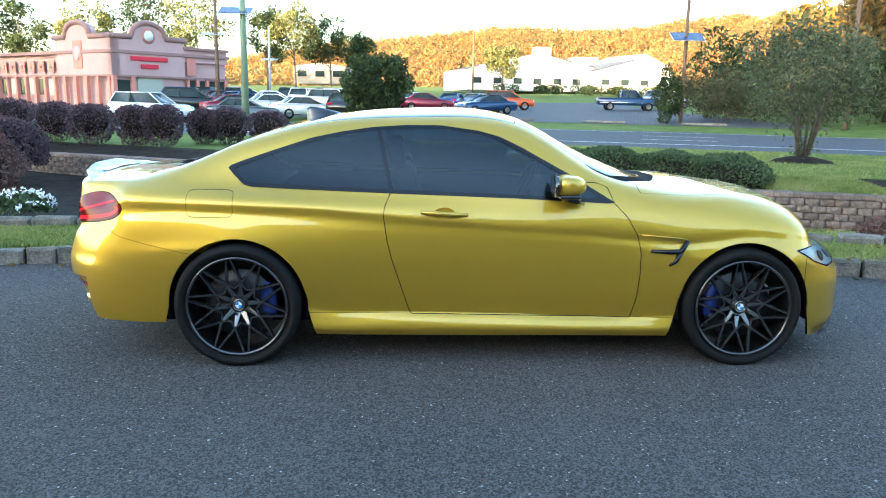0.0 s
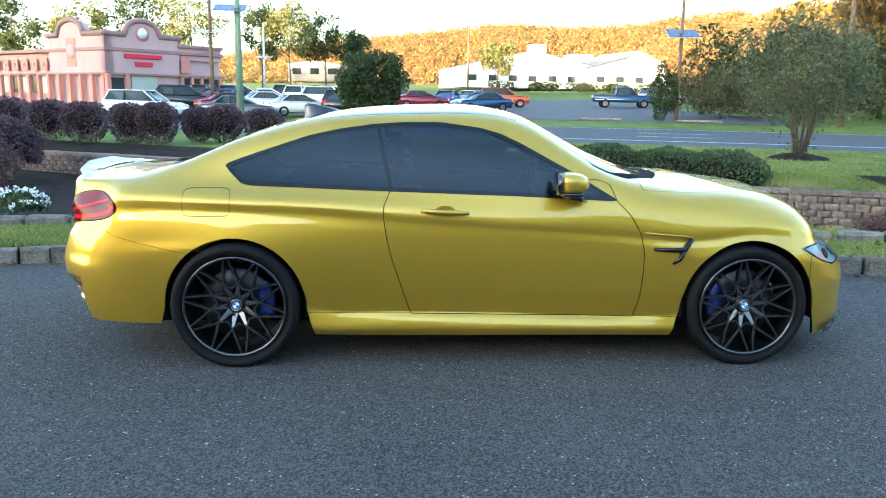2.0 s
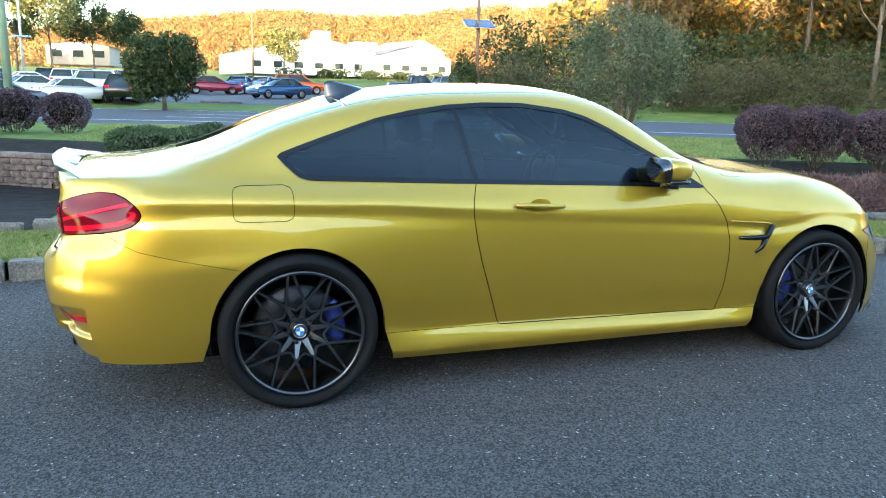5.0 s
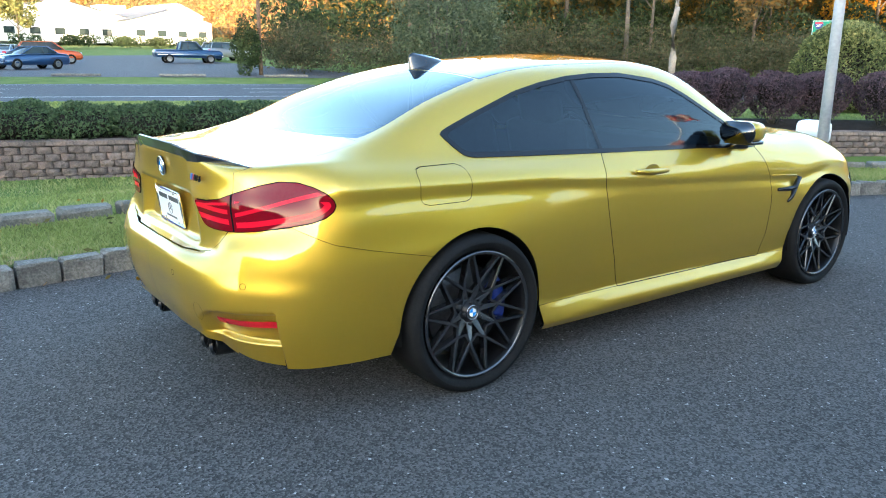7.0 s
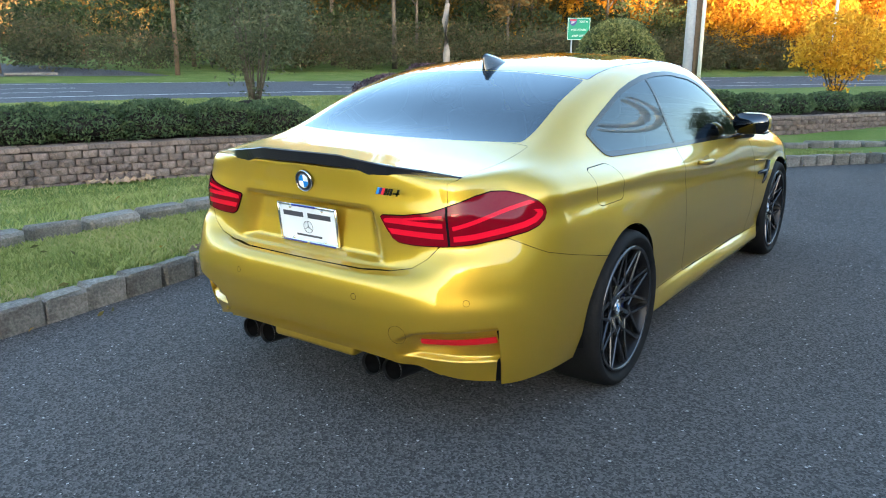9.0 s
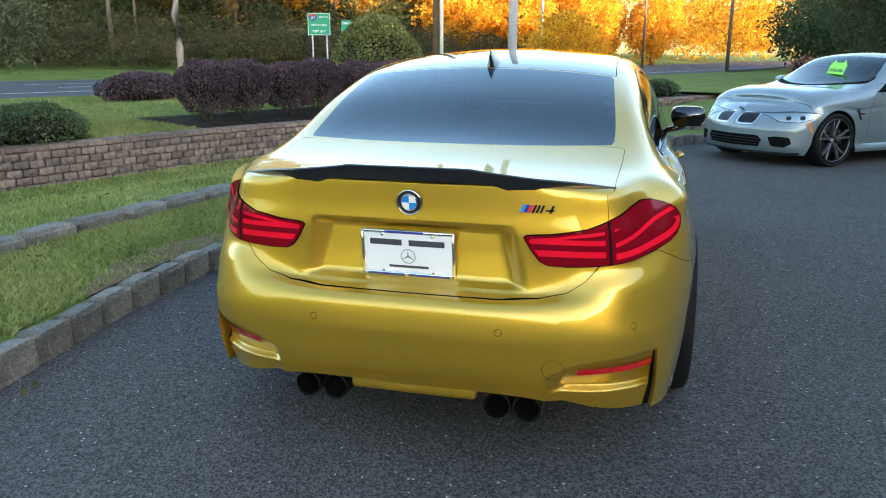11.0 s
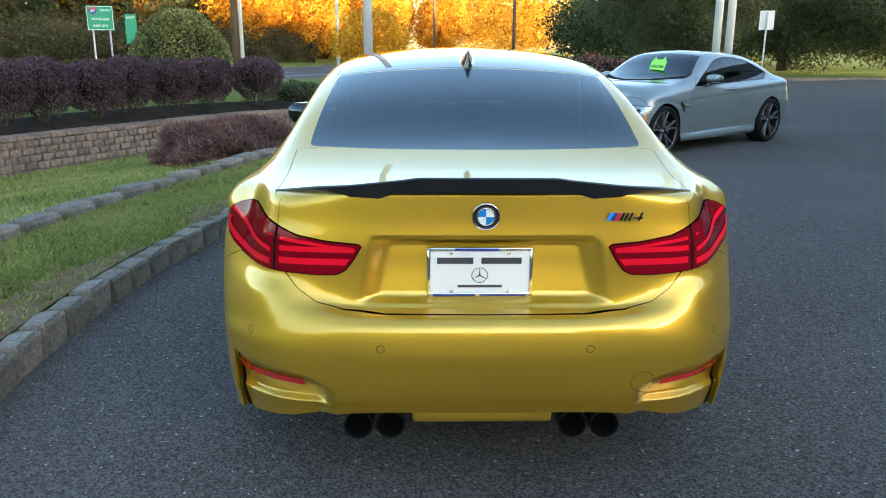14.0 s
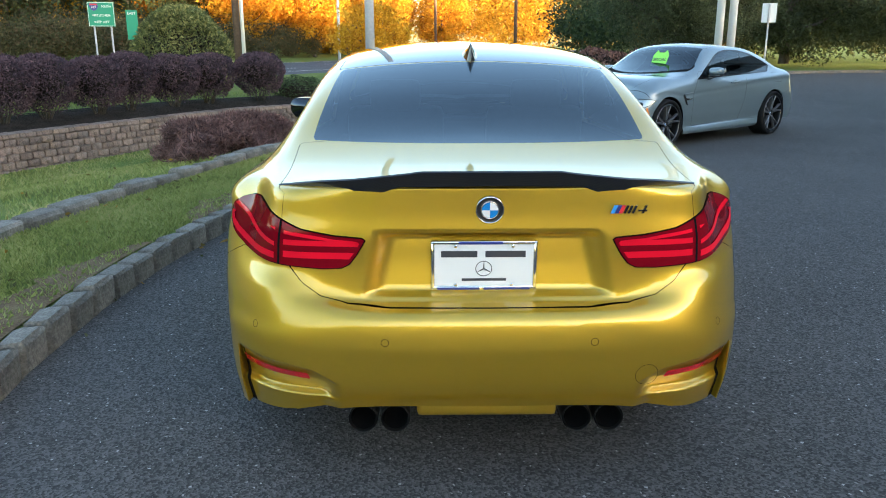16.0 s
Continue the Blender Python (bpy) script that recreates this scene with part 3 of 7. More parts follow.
# ---------------------------------------------------------------- coupe
WINDOW_XZ = ((-1.475, 1.075), (-1.44, 1.035), (-1.385, 0.985), (-1.34, 0.972), (-0.59, 0.948), (0.1, 0.930), (0.66, 0.908), (0.40, 1.062), (0.13, 1.205), (0.02, 1.255), (-0.09, 1.285),
             (-0.31, 1.312), (-0.50, 1.310), (-0.68, 1.297), (-0.86, 1.270), (-1.02, 1.235), (-1.26, 1.155), (-1.40, 1.105))
DOOR_XZ = ((-0.585, 1.02), (-0.585, 0.948), (-0.615, 0.88), (-0.62, 0.83), (-0.60, 0.70), (-0.575, 0.60), (-0.475, 0.30), (-0.47, 0.287), (0.1, 0.279), (0.765, 0.270),
           (0.79, 0.38), (0.80, 0.53), (0.798, 0.64), (0.78, 0.73), (0.72, 0.835), (0.645, 0.912), (0.60, 1.02))
LAMP_SZ = ((0.362, 0.838), (0.46, 0.845), (0.56, 0.862), (0.64, 0.890), (0.73, 0.918), (0.80, 0.930), (0.87, 0.926), (0.93, 0.911), (0.975, 0.891), (1.002, 0.868), (1.010, 0.848), (0.998, 0.825),
           (0.968, 0.803), (0.92, 0.786), (0.85, 0.773), (0.72, 0.757), (0.62, 0.749), (0.50, 0.742), (0.44, 0.744), (0.415, 0.757), (0.39, 0.79))
BOOT_SZ = ((-0.1, 1.2), (0.632, 1.2), (0.632, 0.90), (0.615, 0.80), (0.600, 0.755), (0.555, 0.700), (0.50, 0.662), (0.42, 0.643), (0.30, 0.637), (-0.1, 0.637))
BUMPER_SZ = ((-0.1, 0.637), (0.30, 0.637), (0.42, 0.643), (0.50, 0.662), (0.555, 0.700), (0.600, 0.752), (0.72, 0.757), (0.85, 0.770), (0.91, 0.745), (1.00, 0.705),
             (1.14, 0.672), (1.30, 0.640), (1.50, 0.600), (1.50, 0.0), (-0.1, 0.0))


def rounded(cx, cy, w, h, r, n=5):
    out = []
    for sx, sy, a0 in ((1, 1, 0), (-1, 1, 90), (-1, -1, 180), (1, -1, 270)):
        for k in range(n + 1):
            a = radians(a0 + 90 * k / n)
            out.append((cx + sx * (w / 2 - r) + r * math.cos(a), cy + sy * (h / 2 - r) + r * math.sin(a)))
    return out


def xz(poly, lo=-1.0, hi=99.0, xmin=-9.0):
    def field(s):
        f = signed_area_field(s.v[:, 0], s.v[:, 2], poly)
        return np.maximum.reduce([f, (lo - s.marks[:, 0]) * 0.5, (s.marks[:, 0] - hi) * 0.5])
    return field


def sz(poly, lo=-1.0, hi=99.0):
    def field(s):
        f = signed_area_field(s.marks[:, 1], s.v[:, 2], poly)
        return np.maximum.reduce([f, (lo - s.marks[:, 0]) * 0.05, (s.marks[:, 0] - hi) * 0.05])
    return field


def band(s, centre, half):
    """The strip of a skin within half of the line where centre(s) is nought."""
    a = s.cut(centre(s) - half)
    return a.cut(-centre(a) - half) if len(a.faces) else a


def smooth01(x):
    x = np.clip(x, 0, 1)
    return x * x * (3 - 2 * x)


def tail_dents(g, ts, along, domed=True):
    """The plate's recess and the scoops of the rear bumper, and the bonnet's dome."""
    x, y, z = g[:, :, 0], g[:, :, 1], g[:, :, 2]
    s = np.broadcast_to(along[:, None], x.shape)
    tail = (s < 1.0)
    # plate recess under a sharp edge
    side = smooth01((0.350 + 0.22 * (0.84 - z) - np.abs(y)) / 0.075)
    fall = smooth01((z - 0.652) / 0.020) * smooth01((0.852 - z) / 0.012) * (0.60 + 0.40 * np.clip((z - 0.66) / 0.18, 0, 1))
    g[:, :, 0] += np.where(tail & (ts[None, :] < 9), 0.054 * side * fall, 0)
    # bumper scoops round the reflectors: a brow above a recessed panel, and a ledge under it that stays behind the corner blade
    top = np.interp(s, (0.40, 0.46, 0.52, 0.60, 0.84), (0.375, 0.405, 0.440, 0.458, 0.468))
    sc = smooth01((s - 0.44) / 0.07) * smooth01((0.822 - s) / 0.014)
    up = (0.40 * smooth01((top - z) / 0.012) + 0.60 * smooth01((top - z) / 0.11)) * (1 - 0.42 * smooth01((0.342 - z) / 0.014))
    g[:, :, 0] += np.where(tail & (ts[None, :] < 5), 0.068 * sc * up, 0)
    dome = smooth01((0.40 - np.abs(np.abs(y) - 0.0)) / 0.12) * smooth01((1.36 - x) / 0.14) * smooth01((x - 0.98) / 0.1)
    g[:, :, 2] += np.where(ts[None, :] > 11, (0.022 if domed else 0.0) * dome, 0)
    return g


def build_coupe(name, paint_mat, label, where, style="star", roof_mat=None, nose=False, group=""):
    car = thing(name, where[0], label, "car", turn=where[1], group=group)
    skin = coupe_skin(lambda g, ts, al: tail_dents(g, ts, al, not nose))
    skin = skin.cut(arch_field(skin))

    def split(s, field, gap=0.0022):
        f = field(s)
        return s.cut(f + gap), s.cut(-f + gap)

    def pair(s, nm, mat, lift=0.0, thick=0.0, lab=""):
        s.part(nm, mat, car, lift, thick, lab)
        return s.flipped().part(nm, mat, car, lift, thick, lab)

    win = xz(WINDOW_XZ, 9.6, 11.3)
    glass, rest = split(skin, win, 0.0)
    wind = lambda s: np.maximum.reduce([s.v[:, 0] - (1.0 - 0.42 * (s.v[:, 1] / 0.75) ** 2), (0.165 - 0.03 * (s.v[:, 1] / 0.5) ** 2) - s.v[:, 0], (11.10 - s.marks[:, 0]) * 0.4])
    screen, rest = split(rest, wind, 0.0)
    cowl, rest = split(rest, lambda s: np.maximum.reduce([s.v[:, 0] - (1.09 - 0.40 * (s.v[:, 1] / 0.75) ** 2), 0.5 - s.v[:, 0], (11.05 - s.marks[:, 0]) * 0.4]), 0.0)
    back = lambda s: np.maximum.reduce([s.v[:, 0] + 1.132 + 0.014 * (s.v[:, 1] / 0.5) ** 2, (-1.875 + 0.095 * (s.v[:, 1] / 0.6) ** 2) - s.v[:, 0], (11.07 - s.marks[:, 0]) * 0.5])
    rear_glass, rest = split(rest, back, 0.0)
    roofp = lambda s: np.maximum.reduce([s.v[:, 0] - 0.155 + 0.03 * (s.v[:, 1] / 0.5) ** 2, -1.120 - 0.014 * (s.v[:, 1] / 0.5) ** 2 - s.v[:, 0], (11.04 - s.marks[:, 0]) * 0.5])
    roof, rest = split(rest, roofp)
    lamp, rest = split(rest, sz(LAMP_SZ, 5.5, 10.4), 0.002)
    cap, rest = split(rest, xz(rounded(-1.545, 0.888, 0.245, 0.142, 0.030), 6.0, 10.4), 0.0013)
    boot_f = lambda s: np.where(s.marks[:, 0] < 10, sz(BOOT_SZ)(s), np.maximum(np.abs(s.v[:, 1]) - 0.628 - 0.012 * smooth01((s.v[:, 0] + 2.2) / 0.4), s.v[:, 0] + 1.80))
    boot, rest = split(rest, boot_f, 0.0010)
    bumper, rest = split(rest, sz(BUMPER_SZ, -1, 8.9), 0.0010)
    slot, bumper = split(bumper, sz(((0.797, 0.452), (0.808, 0.452), (0.809, 0.20), (0.772, 0.20), (0.784, 0.33)), -1, 5), 0.0)
    door, rest = split(rest, xz(DOOR_XZ, 2.0, 10.6))
    lamp_f = xz(((1.665, 0.665), (1.75, 0.682), (1.86, 0.688), (2.06, 0.66), (2.06, 0.56), (1.91, 0.555), (1.80, 0.592), (1.73, 0.632)), 3.0, 10.5)
    head, rest = split(rest, lamp_f, 0.001)
    bonnet, rest = split(rest, lambda s: np.maximum.reduce([0.80 - s.v[:, 0], (10.55 - s.marks[:, 0]) * 0.3, s.v[:, 0] - 1.93]))
    nose_f = lambda s: np.maximum(1.735 + 0.25 * np.clip(s.v[:, 2] - 0.6, 0, 1) - s.v[:, 0], (s.marks[:, 0] - 10.4) * 0.3)
    front, rest = split(rest, nose_f)
    sill, rest = split(rest, lambda s: np.maximum.reduce([s.v[:, 2] - (0.283 - 0.012 * s.v[:, 0]), s.v[:, 0] - 1.03, -1.06 - s.v[:, 0]]), 0.0012)
    # black underlay below the panels, added to put shade into their gaps
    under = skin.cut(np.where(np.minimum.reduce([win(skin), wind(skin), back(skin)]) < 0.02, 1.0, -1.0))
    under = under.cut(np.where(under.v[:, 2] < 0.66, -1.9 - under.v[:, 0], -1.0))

    def both(s, nm, mat, lift=0.0, thick=0.006, lab=""):
        return s.mirrored().part(nm, mat, car, lift, 0.0, lab)

    both(bumper, "rear_bumper", paint_mat)
    both(boot, "boot_lid", paint_mat)
    both(roof, "roof_panel", roof_mat or paint_mat, lab="glossy black roof panel" if roof_mat else "")
    both(bonnet, "bonnet", paint_mat)
    both(front, "front_bumper", paint_mat)
    both(screen, "windscreen", TINT, lab="tinted windscreen")
    both(rear_glass, "rear_window", TINT_REAR, lab="tinted rear window")
    both(cowl, "cowl", DEEP)
    both(under, "gap_shade_shell", DEEP, -0.014)
    pair(rest, "body_side", paint_mat)
    doors = pair(door, "door", paint_mat)
    pair(sill, "side_sill", paint_mat)
    cap.part("fuel_flap", paint_mat, car)
    cap.flipped().part("quarter_patch", paint_mat, car)

    # side windows with their dark surround and the pillar between
    terms = lambda q: np.stack([np.ones(len(q)), q[:, 0], q[:, 2], q[:, 0] ** 2, q[:, 0] * q[:, 2], q[:, 2] ** 2], 1)
    bowed = np.linalg.lstsq(terms(glass.v), glass.n / (np.linalg.norm(glass.n, axis=1)[:, None] + 1e-9), rcond=None)[0]
    glass.n = terms(glass.v) @ bowed                           # one even bow over the panes
    fw = win(glass)
    pane = glass.cut(fw + 0.020)
    surround = glass.cut(-(fw + 0.020))
    post = lambda s: s.v[:, 0] + 0.575 + 0.22 * (s.v[:, 2] - 0.94)
    mid_post = band(pane, post, 0.011)
    pair(surround, "window_trim", SATIN_BLACK, 0.003, lab="satin black window surround")
    pair(mid_post, "window_post", SATIN_BLACK, 0.002)
    pair(pane.cut(post(pane) + 0.011), "quarter_window", TINT, lab="tinted rear side window")
    pair(pane.cut(0.011 - post(pane)), "door_window", TINT, lab="tinted door window")

    # tail lamps: dark shell, bright bars, a dark joint where the boot lid opens
    for flip in (False, True):
        L = lamp.flipped() if flip else lamp
        t = L.part("tail_lamp", RED_DARK, car, 0.004, 0.0, "glossy red tail lamp")
        lens = lamp.cut(sz(LAMP_SZ)(lamp) + 0.010)
        outer, inner = lens.cut(0.644 - lens.marks[:, 1]), lens.cut(lens.marks[:, 1] - 0.612)
        rim_line = lambda s: sz(LAMP_SZ)(s) + 0.026
        low_outer = outer.cut(outer.v[:, 2] - 0.862)
        for src, line, half in ((low_outer, rim_line, 0.010), (outer, lambda s: s.v[:, 2] - 0.842 - 0.25 * (s.marks[:, 1] - 0.76), 0.007),
                                (inner, lambda s: s.v[:, 2] - 0.822, 0.008), (inner, lambda s: s.v[:, 2] - 0.785, 0.010), (inner, lambda s: s.v[:, 2] - 0.852 - 0.12 * (s.marks[:, 1] - 0.62), 0.005)):
            b = band(src, line, half)
            (b.flipped() if flip else b).part("light_bar", RED_LENS, t, 0.0065, 0.0, "brighter red light bar")
        j = band(lamp, lambda s: s.marks[:, 1] - 0.628, 0.004)
        (j.flipped() if flip else j).part("lamp_joint", DEEP, t, 0.0055)
        # reflectors, vents and the scoop's ledge
        refl = bumper.cut(sz(((0.530, 0.394), (0.785, 0.404), (0.788, 0.432), (0.538, 0.420)), -1, 5)(bumper))
        (refl.flipped() if flip else refl).part("reflector", RED_TRIM, car, 0.006, 0.0, "red bumper reflector")
        (slot.flipped() if flip else slot).part("bumper_slot", DEEP, car, 0.0, 0.0, "black slot in the bumper corner")
    middle = bumper.cut(np.abs(bumper.v[:, 1]) - 0.60)
    hem = lambda s: s.v[:, 2] - np.interp(np.abs(s.v[:, 1]), (0, 0.40, 0.47, 0.55, 0.62), (0.345, 0.342, 0.325, 0.295, 0.272))
    both(band(middle, hem, 0.008), "bumper_edge", paint_mat, 0.010, 0.0)
    both(front.cut(np.maximum(front.v[:, 2] - 0.195, 1.88 - front.v[:, 0])), "front_splitter", CARBON, 0.018, 0.0, "dark front splitter lip")
    # parking sensors and the tow cover
    for y0, z0 in ((0.312, 0.552), (-0.312, 0.552), (0.70, 0.56), (-0.70, 0.56)):
        near = np.argmin((bumper.marks[:, 1] - abs(y0)) ** 2 + (bumper.v[:, 2] - z0) ** 2)
        p, n = bumper.v[near].copy(), bumper.n[near].copy()
        if y0 > 0:
            p[1], n[1] = -p[1], -n[1]
        q = part("parking_sensor", lathe([(0.0105, -0.0012), (0.0122, -0.0012)], seg=20), DEEP, car)
        q.matrix_local = Matrix.Translation(Vector(p)) @ Vector(n).to_track_quat("-Y", "Z").to_matrix().to_4x4()
    near = np.argmin((bumper.marks[:, 1] - 0.47) ** 2 + (bumper.v[:, 2] - 0.425) ** 2)
    tow = part("tow_cover", lathe([(0.0345, -0.0012), (0.0358, -0.0012)], seg=36), DEEP, car, "round tow-eye cover outline")
    tow.matrix_local = Matrix.Translation(Vector(bumper.v[near] + bumper.n[near] * 0.001)) @ Vector(bumper.n[near]).to_track_quat("-Y", "Z").to_matrix().to_4x4()

    # wheels
    for x, y, r, wd in ((-1.406, 0.802, 0.342, 0.275), (1.395, 0.790, 0.339, 0.262)):
        for s in (-1, 1):
            star_wheel(car, (x, s * y, r - 0.006), r, wd, flip=s > 0, style=style, spin=0.25, fore=x < 0)
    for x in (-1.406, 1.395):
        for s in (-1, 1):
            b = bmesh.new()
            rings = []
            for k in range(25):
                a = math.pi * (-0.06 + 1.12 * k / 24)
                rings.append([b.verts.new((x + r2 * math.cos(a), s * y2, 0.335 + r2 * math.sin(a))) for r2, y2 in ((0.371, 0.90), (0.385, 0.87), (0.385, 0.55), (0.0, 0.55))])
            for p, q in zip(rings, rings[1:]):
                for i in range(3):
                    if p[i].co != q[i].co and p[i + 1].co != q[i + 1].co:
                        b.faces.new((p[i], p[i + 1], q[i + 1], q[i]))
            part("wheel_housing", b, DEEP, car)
    part("floor_pan", box((3.6, 1.60, 0.10), (-0.05, 0, 0.27), 0.03), DEEP, car)

    # cabin
    seat_mat = SEAT
    for y in (-0.36, 0.36):
        s = part("seat", box((0.50, 0.50, 0.20), (-0.15, y, 0.45), 0.05), seat_mat, car)
        b = box((0.14, 0.50, 0.62), (0, 0, 0), 0.05)
        bmesh.ops.transform(b, matrix=pose(-0.45, y, 0.78, 0, -16, 0), verts=b.verts)
        h = box((0.10, 0.26, 0.16), (0, 0, 0), 0.04)
        bmesh.ops.transform(h, matrix=pose(-0.56, y, 1.14, 0, -12, 0), verts=h.verts)
        part("seat_back", joined(b, h), seat_mat, s)
    part("rear_bench", box((0.5, 1.15, 0.40), (-1.15, 0, 0.55), 0.08), seat_mat, car)
    part("parcel_shelf", box((0.5, 1.1, 0.03), (-1.52, 0, 0.93), 0.01), seat_mat, car)
    part("dashboard", box((0.42, 1.40, 0.22), (0.62, 0, 0.82), 0.06), BLACK, car)
    ringp = [(0.18 * math.cos(a), 0.18 * math.sin(a), 0) for a in np.linspace(0, 2 * math.pi, 33)]
    st = tube(ringp, 0.014, 6)
    rod((-0.17, 0, 0), (0.17, 0, 0), 0.014, bm=st)
    bmesh.ops.transform(st, matrix=pose(0.32, 0.36, 0.87, 0, -65, 0), verts=st.verts)
    part("steering_wheel", st, BLACK, car)

    # mirrors
    for s in (-1, 1):
        m = part("door_mirror", mirror_shell(s), paint_mat, car, "body-coloured mirror cap on a black foot")
        b = box((0.110, 0.165, 0.022), (0.362, s * 0.955, 0.963), 0.009)
        beam(b, (0.43, s * 0.86, 0.930), (0.375, s * 0.93, 0.958), 0.10, 0.08, 0.03, (0, 0, 1))
        part("mirror_foot", b, GLOSS_BLACK, m)
        part("mirror_back", prism(rounded(0, 0, 0.200, 0.112, 0.048), -0.006, 0.006), GLOSS_BLACK, m, "black mirror housing rim").matrix_local = pose(0.292, s * 0.955, 1.016, 90, 0, 90)
        part("mirror_glass", prism(rounded(0, 0, 0.168, 0.084, 0.036), -0.002, 0.002), MIRROR, m, "dark mirror glass").matrix_local = pose(0.2845, s * 0.955, 1.016, 90, 0, 90)
    # handles
    for s in (-1, 1):
        pts = [(-0.415 + 0.25 * t, s * (0.889 + 0.020 * math.sin(math.pi * t) ** 0.6 - 0.004 * t), 0.856 - 0.012 * t) for t in np.linspace(0, 1, 14)]
        b = tube(pts, [0.009 + 0.006 * math.sin(math.pi * t) for t in np.linspace(0, 1, 14)], 10)
        h = part("door_handle", b, paint_mat, car)
        cup = lathe([(0, 0.004), (0.045, 0.0), (0.055, -0.002)], seg=24)
        bmesh.ops.transform(cup, matrix=pose(-0.29, s * 0.884, 0.853) @ Matrix.Diagonal((1, 1, 0.55, 1)), verts=cup.verts)
        part("handle_cup", cup, paint_mat, h)
    # side vents in the front wing
    for s in (-1, 1):
        v = tube([(0.85, s * 0.900, 0.655), (0.95, s * 0.907, 0.652), (1.015, s * 0.911, 0.655), (1.05, s * 0.911, 0.715)], [0.009, 0.014, 0.017, 0.015], 8)
        tube([(1.015, s * 0.910, 0.655), (0.99, s * 0.910, 0.60), (0.955, s * 0.908, 0.575)], [0.017, 0.013, 0.007], 8, v)
        part("wing_vent", v, SATIN_BLACK, car, "black hooked air vent behind the wheel")
        part("wing_fold", tube([(0.80, s * 0.888, 0.742), (0.93, s * 0.902, 0.733), (1.02, s * 0.905, 0.727), (1.058, s * 0.901, 0.716)], 0.004, 8), paint_mat, car)

    # spoiler lip
    if style == "star":
        b = bmesh.new()
        prev = None
        for y in np.linspace(-0.632, 0.632, 81):
            a = abs(y)
            edge = np.interp(a, (0, 0.2, 0.4, 0.632), (-2.378, -2.372, -2.345, -2.252))
            zt = np.interp(a, (0, 0.20, 0.235, 0.36, 0.50, 0.632), (1.043, 1.042, 1.036, 1.020, 1.003, 0.982))
            zb = np.interp(a, (0, 0.265, 0.315, 0.36, 0.632), (0.998, 0.993, 0.974, 0.971, 0.972))
            fl = np.interp(a, (0, 0.25, 0.36, 0.632), (0.030, 0.030, 0.026, 0.003))
            row = [b.verts.new(p) for p in ((edge + 0.02, y, zb - 0.004), (edge - fl * 0.5, y, zb), (edge - fl, y, zt - 0.004), (edge - fl + 0.004, y, zt), (edge + 0.035, y, min(zt - 0.010, 1.012)), (edge + 0.075, y, zb + 0.012))]
            if prev:
                for i in range(5):
                    b.faces.new((prev[i], prev[i + 1], row[i + 1], row[i]))
            prev = row
        bmesh.ops.recalc_face_normals(b, faces=b.faces)
        part("boot_spoiler", b, CARBON, car, "carbon-fibre lip spoiler", smooth=False)
        for y in (0.39, 0.288, -0.288, -0.39):
            p = part("exhaust_tip", lathe([(0.036, 0.14), (0.043, -0.03), (0.0455, -0.032), (0.047, -0.028), (0.047, 0.14), (0.043, 0.15)], seg=32), EXHAUST, car, "black chrome exhaust tip")
            p.matrix_local = pose(-2.315, y, 0.242, -4, 0, -90)
            q = part("pipe_bore", lathe([(0.0, 0.08), (0.036, 0.08), (0.039, -0.02)], seg=24), DEEP, p)
        part("diffuser", box((0.10, 0.44, 0.06), (-2.315, 0, 0.290), 0.016), paint_mat, car, "gold panel between the exhausts")
        # dark box added in place of the shade under the tail
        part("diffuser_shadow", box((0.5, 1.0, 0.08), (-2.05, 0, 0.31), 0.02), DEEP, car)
        # roof aerial: a black fin
        b = bmesh.new()
        rows = []
        for t in np.linspace(0, 1, 13):
            x = -1.13 + 0.235 * t
            h = 0.086 * (1 - t) ** 0.75 if t > 0.10 else 0.086 * (0.80 + t * 1.3)
            wd = 0.044 * math.sin(math.pi * min(1, 0.18 + 0.82 * (1 - t))) ** 0.6 + 0.003
            zb = 1.318 + 0.034 * t
            rows.append([b.verts.new((x, y, z)) for y, z in ((-wd, zb - 0.01), (-wd * 0.75, zb + 0.010), (-wd * 0.22, zb + h * 0.8), (0, zb + h), (wd * 0.22, zb + h * 0.8), (wd * 0.75, zb + 0.010), (wd, zb - 0.01))])
        for p, q in zip(rows, rows[1:]):
            for i in range(6):
                b.faces.new((p[i], p[i + 1], q[i + 1], q[i]))
        b.faces.new(rows[0])
        b.faces.new(rows[-1])
        bmesh.ops.recalc_face_normals(b, faces=b.faces)
        part("roof_aerial", b, GLOSS_BLACK, car, "black shark-fin aerial")
        roundel(car, (-2.379, 0, 0.925), pose(0, 0, 0, 0, 0, -90) @ pose(0, 0, 0, 8, 0, 0), 0.041)
        # model badge as plain slanted bars
        for k, (mat, wd) in enumerate(((SKY_BLUE, 0.011), (INDIGO, 0.011), (STRIPE_RED, 0.011))):
            b = prism([(0, 0), (wd, 0), (wd + 0.010, 0.024), (0.010, 0.024)], 0, 0.004)
            ob = part("badge_bar", b, mat, car, smooth=False)
            ob.matrix_local = pose(-2.374, -0.352 - k * 0.0115, 0.913, 90, 0, -90)
        for bar in ([(0, 0), (0.007, 0), (0.017, 0.024), (0.010, 0.024)], [(0.012, 0), (0.019, 0), (0.029, 0.024), (0.022, 0.024)], [(0.024, 0), (0.031, 0), (0.041, 0.024), (0.034, 0.024)],
                    [(0.042, 0.006), (0.068, 0.006), (0.070, 0.011), (0.044, 0.011)], [(0.053, 0), (0.060, 0), (0.070, 0.024), (0.063, 0.024)]):
            part("badge_bar", prism(bar, 0, 0.005), GLOSS_BLACK, car, "gloss black badge bar", smooth=False).matrix_local = pose(-2.374, -0.389, 0.913, 90, 0, -90)
        number_plate(car)
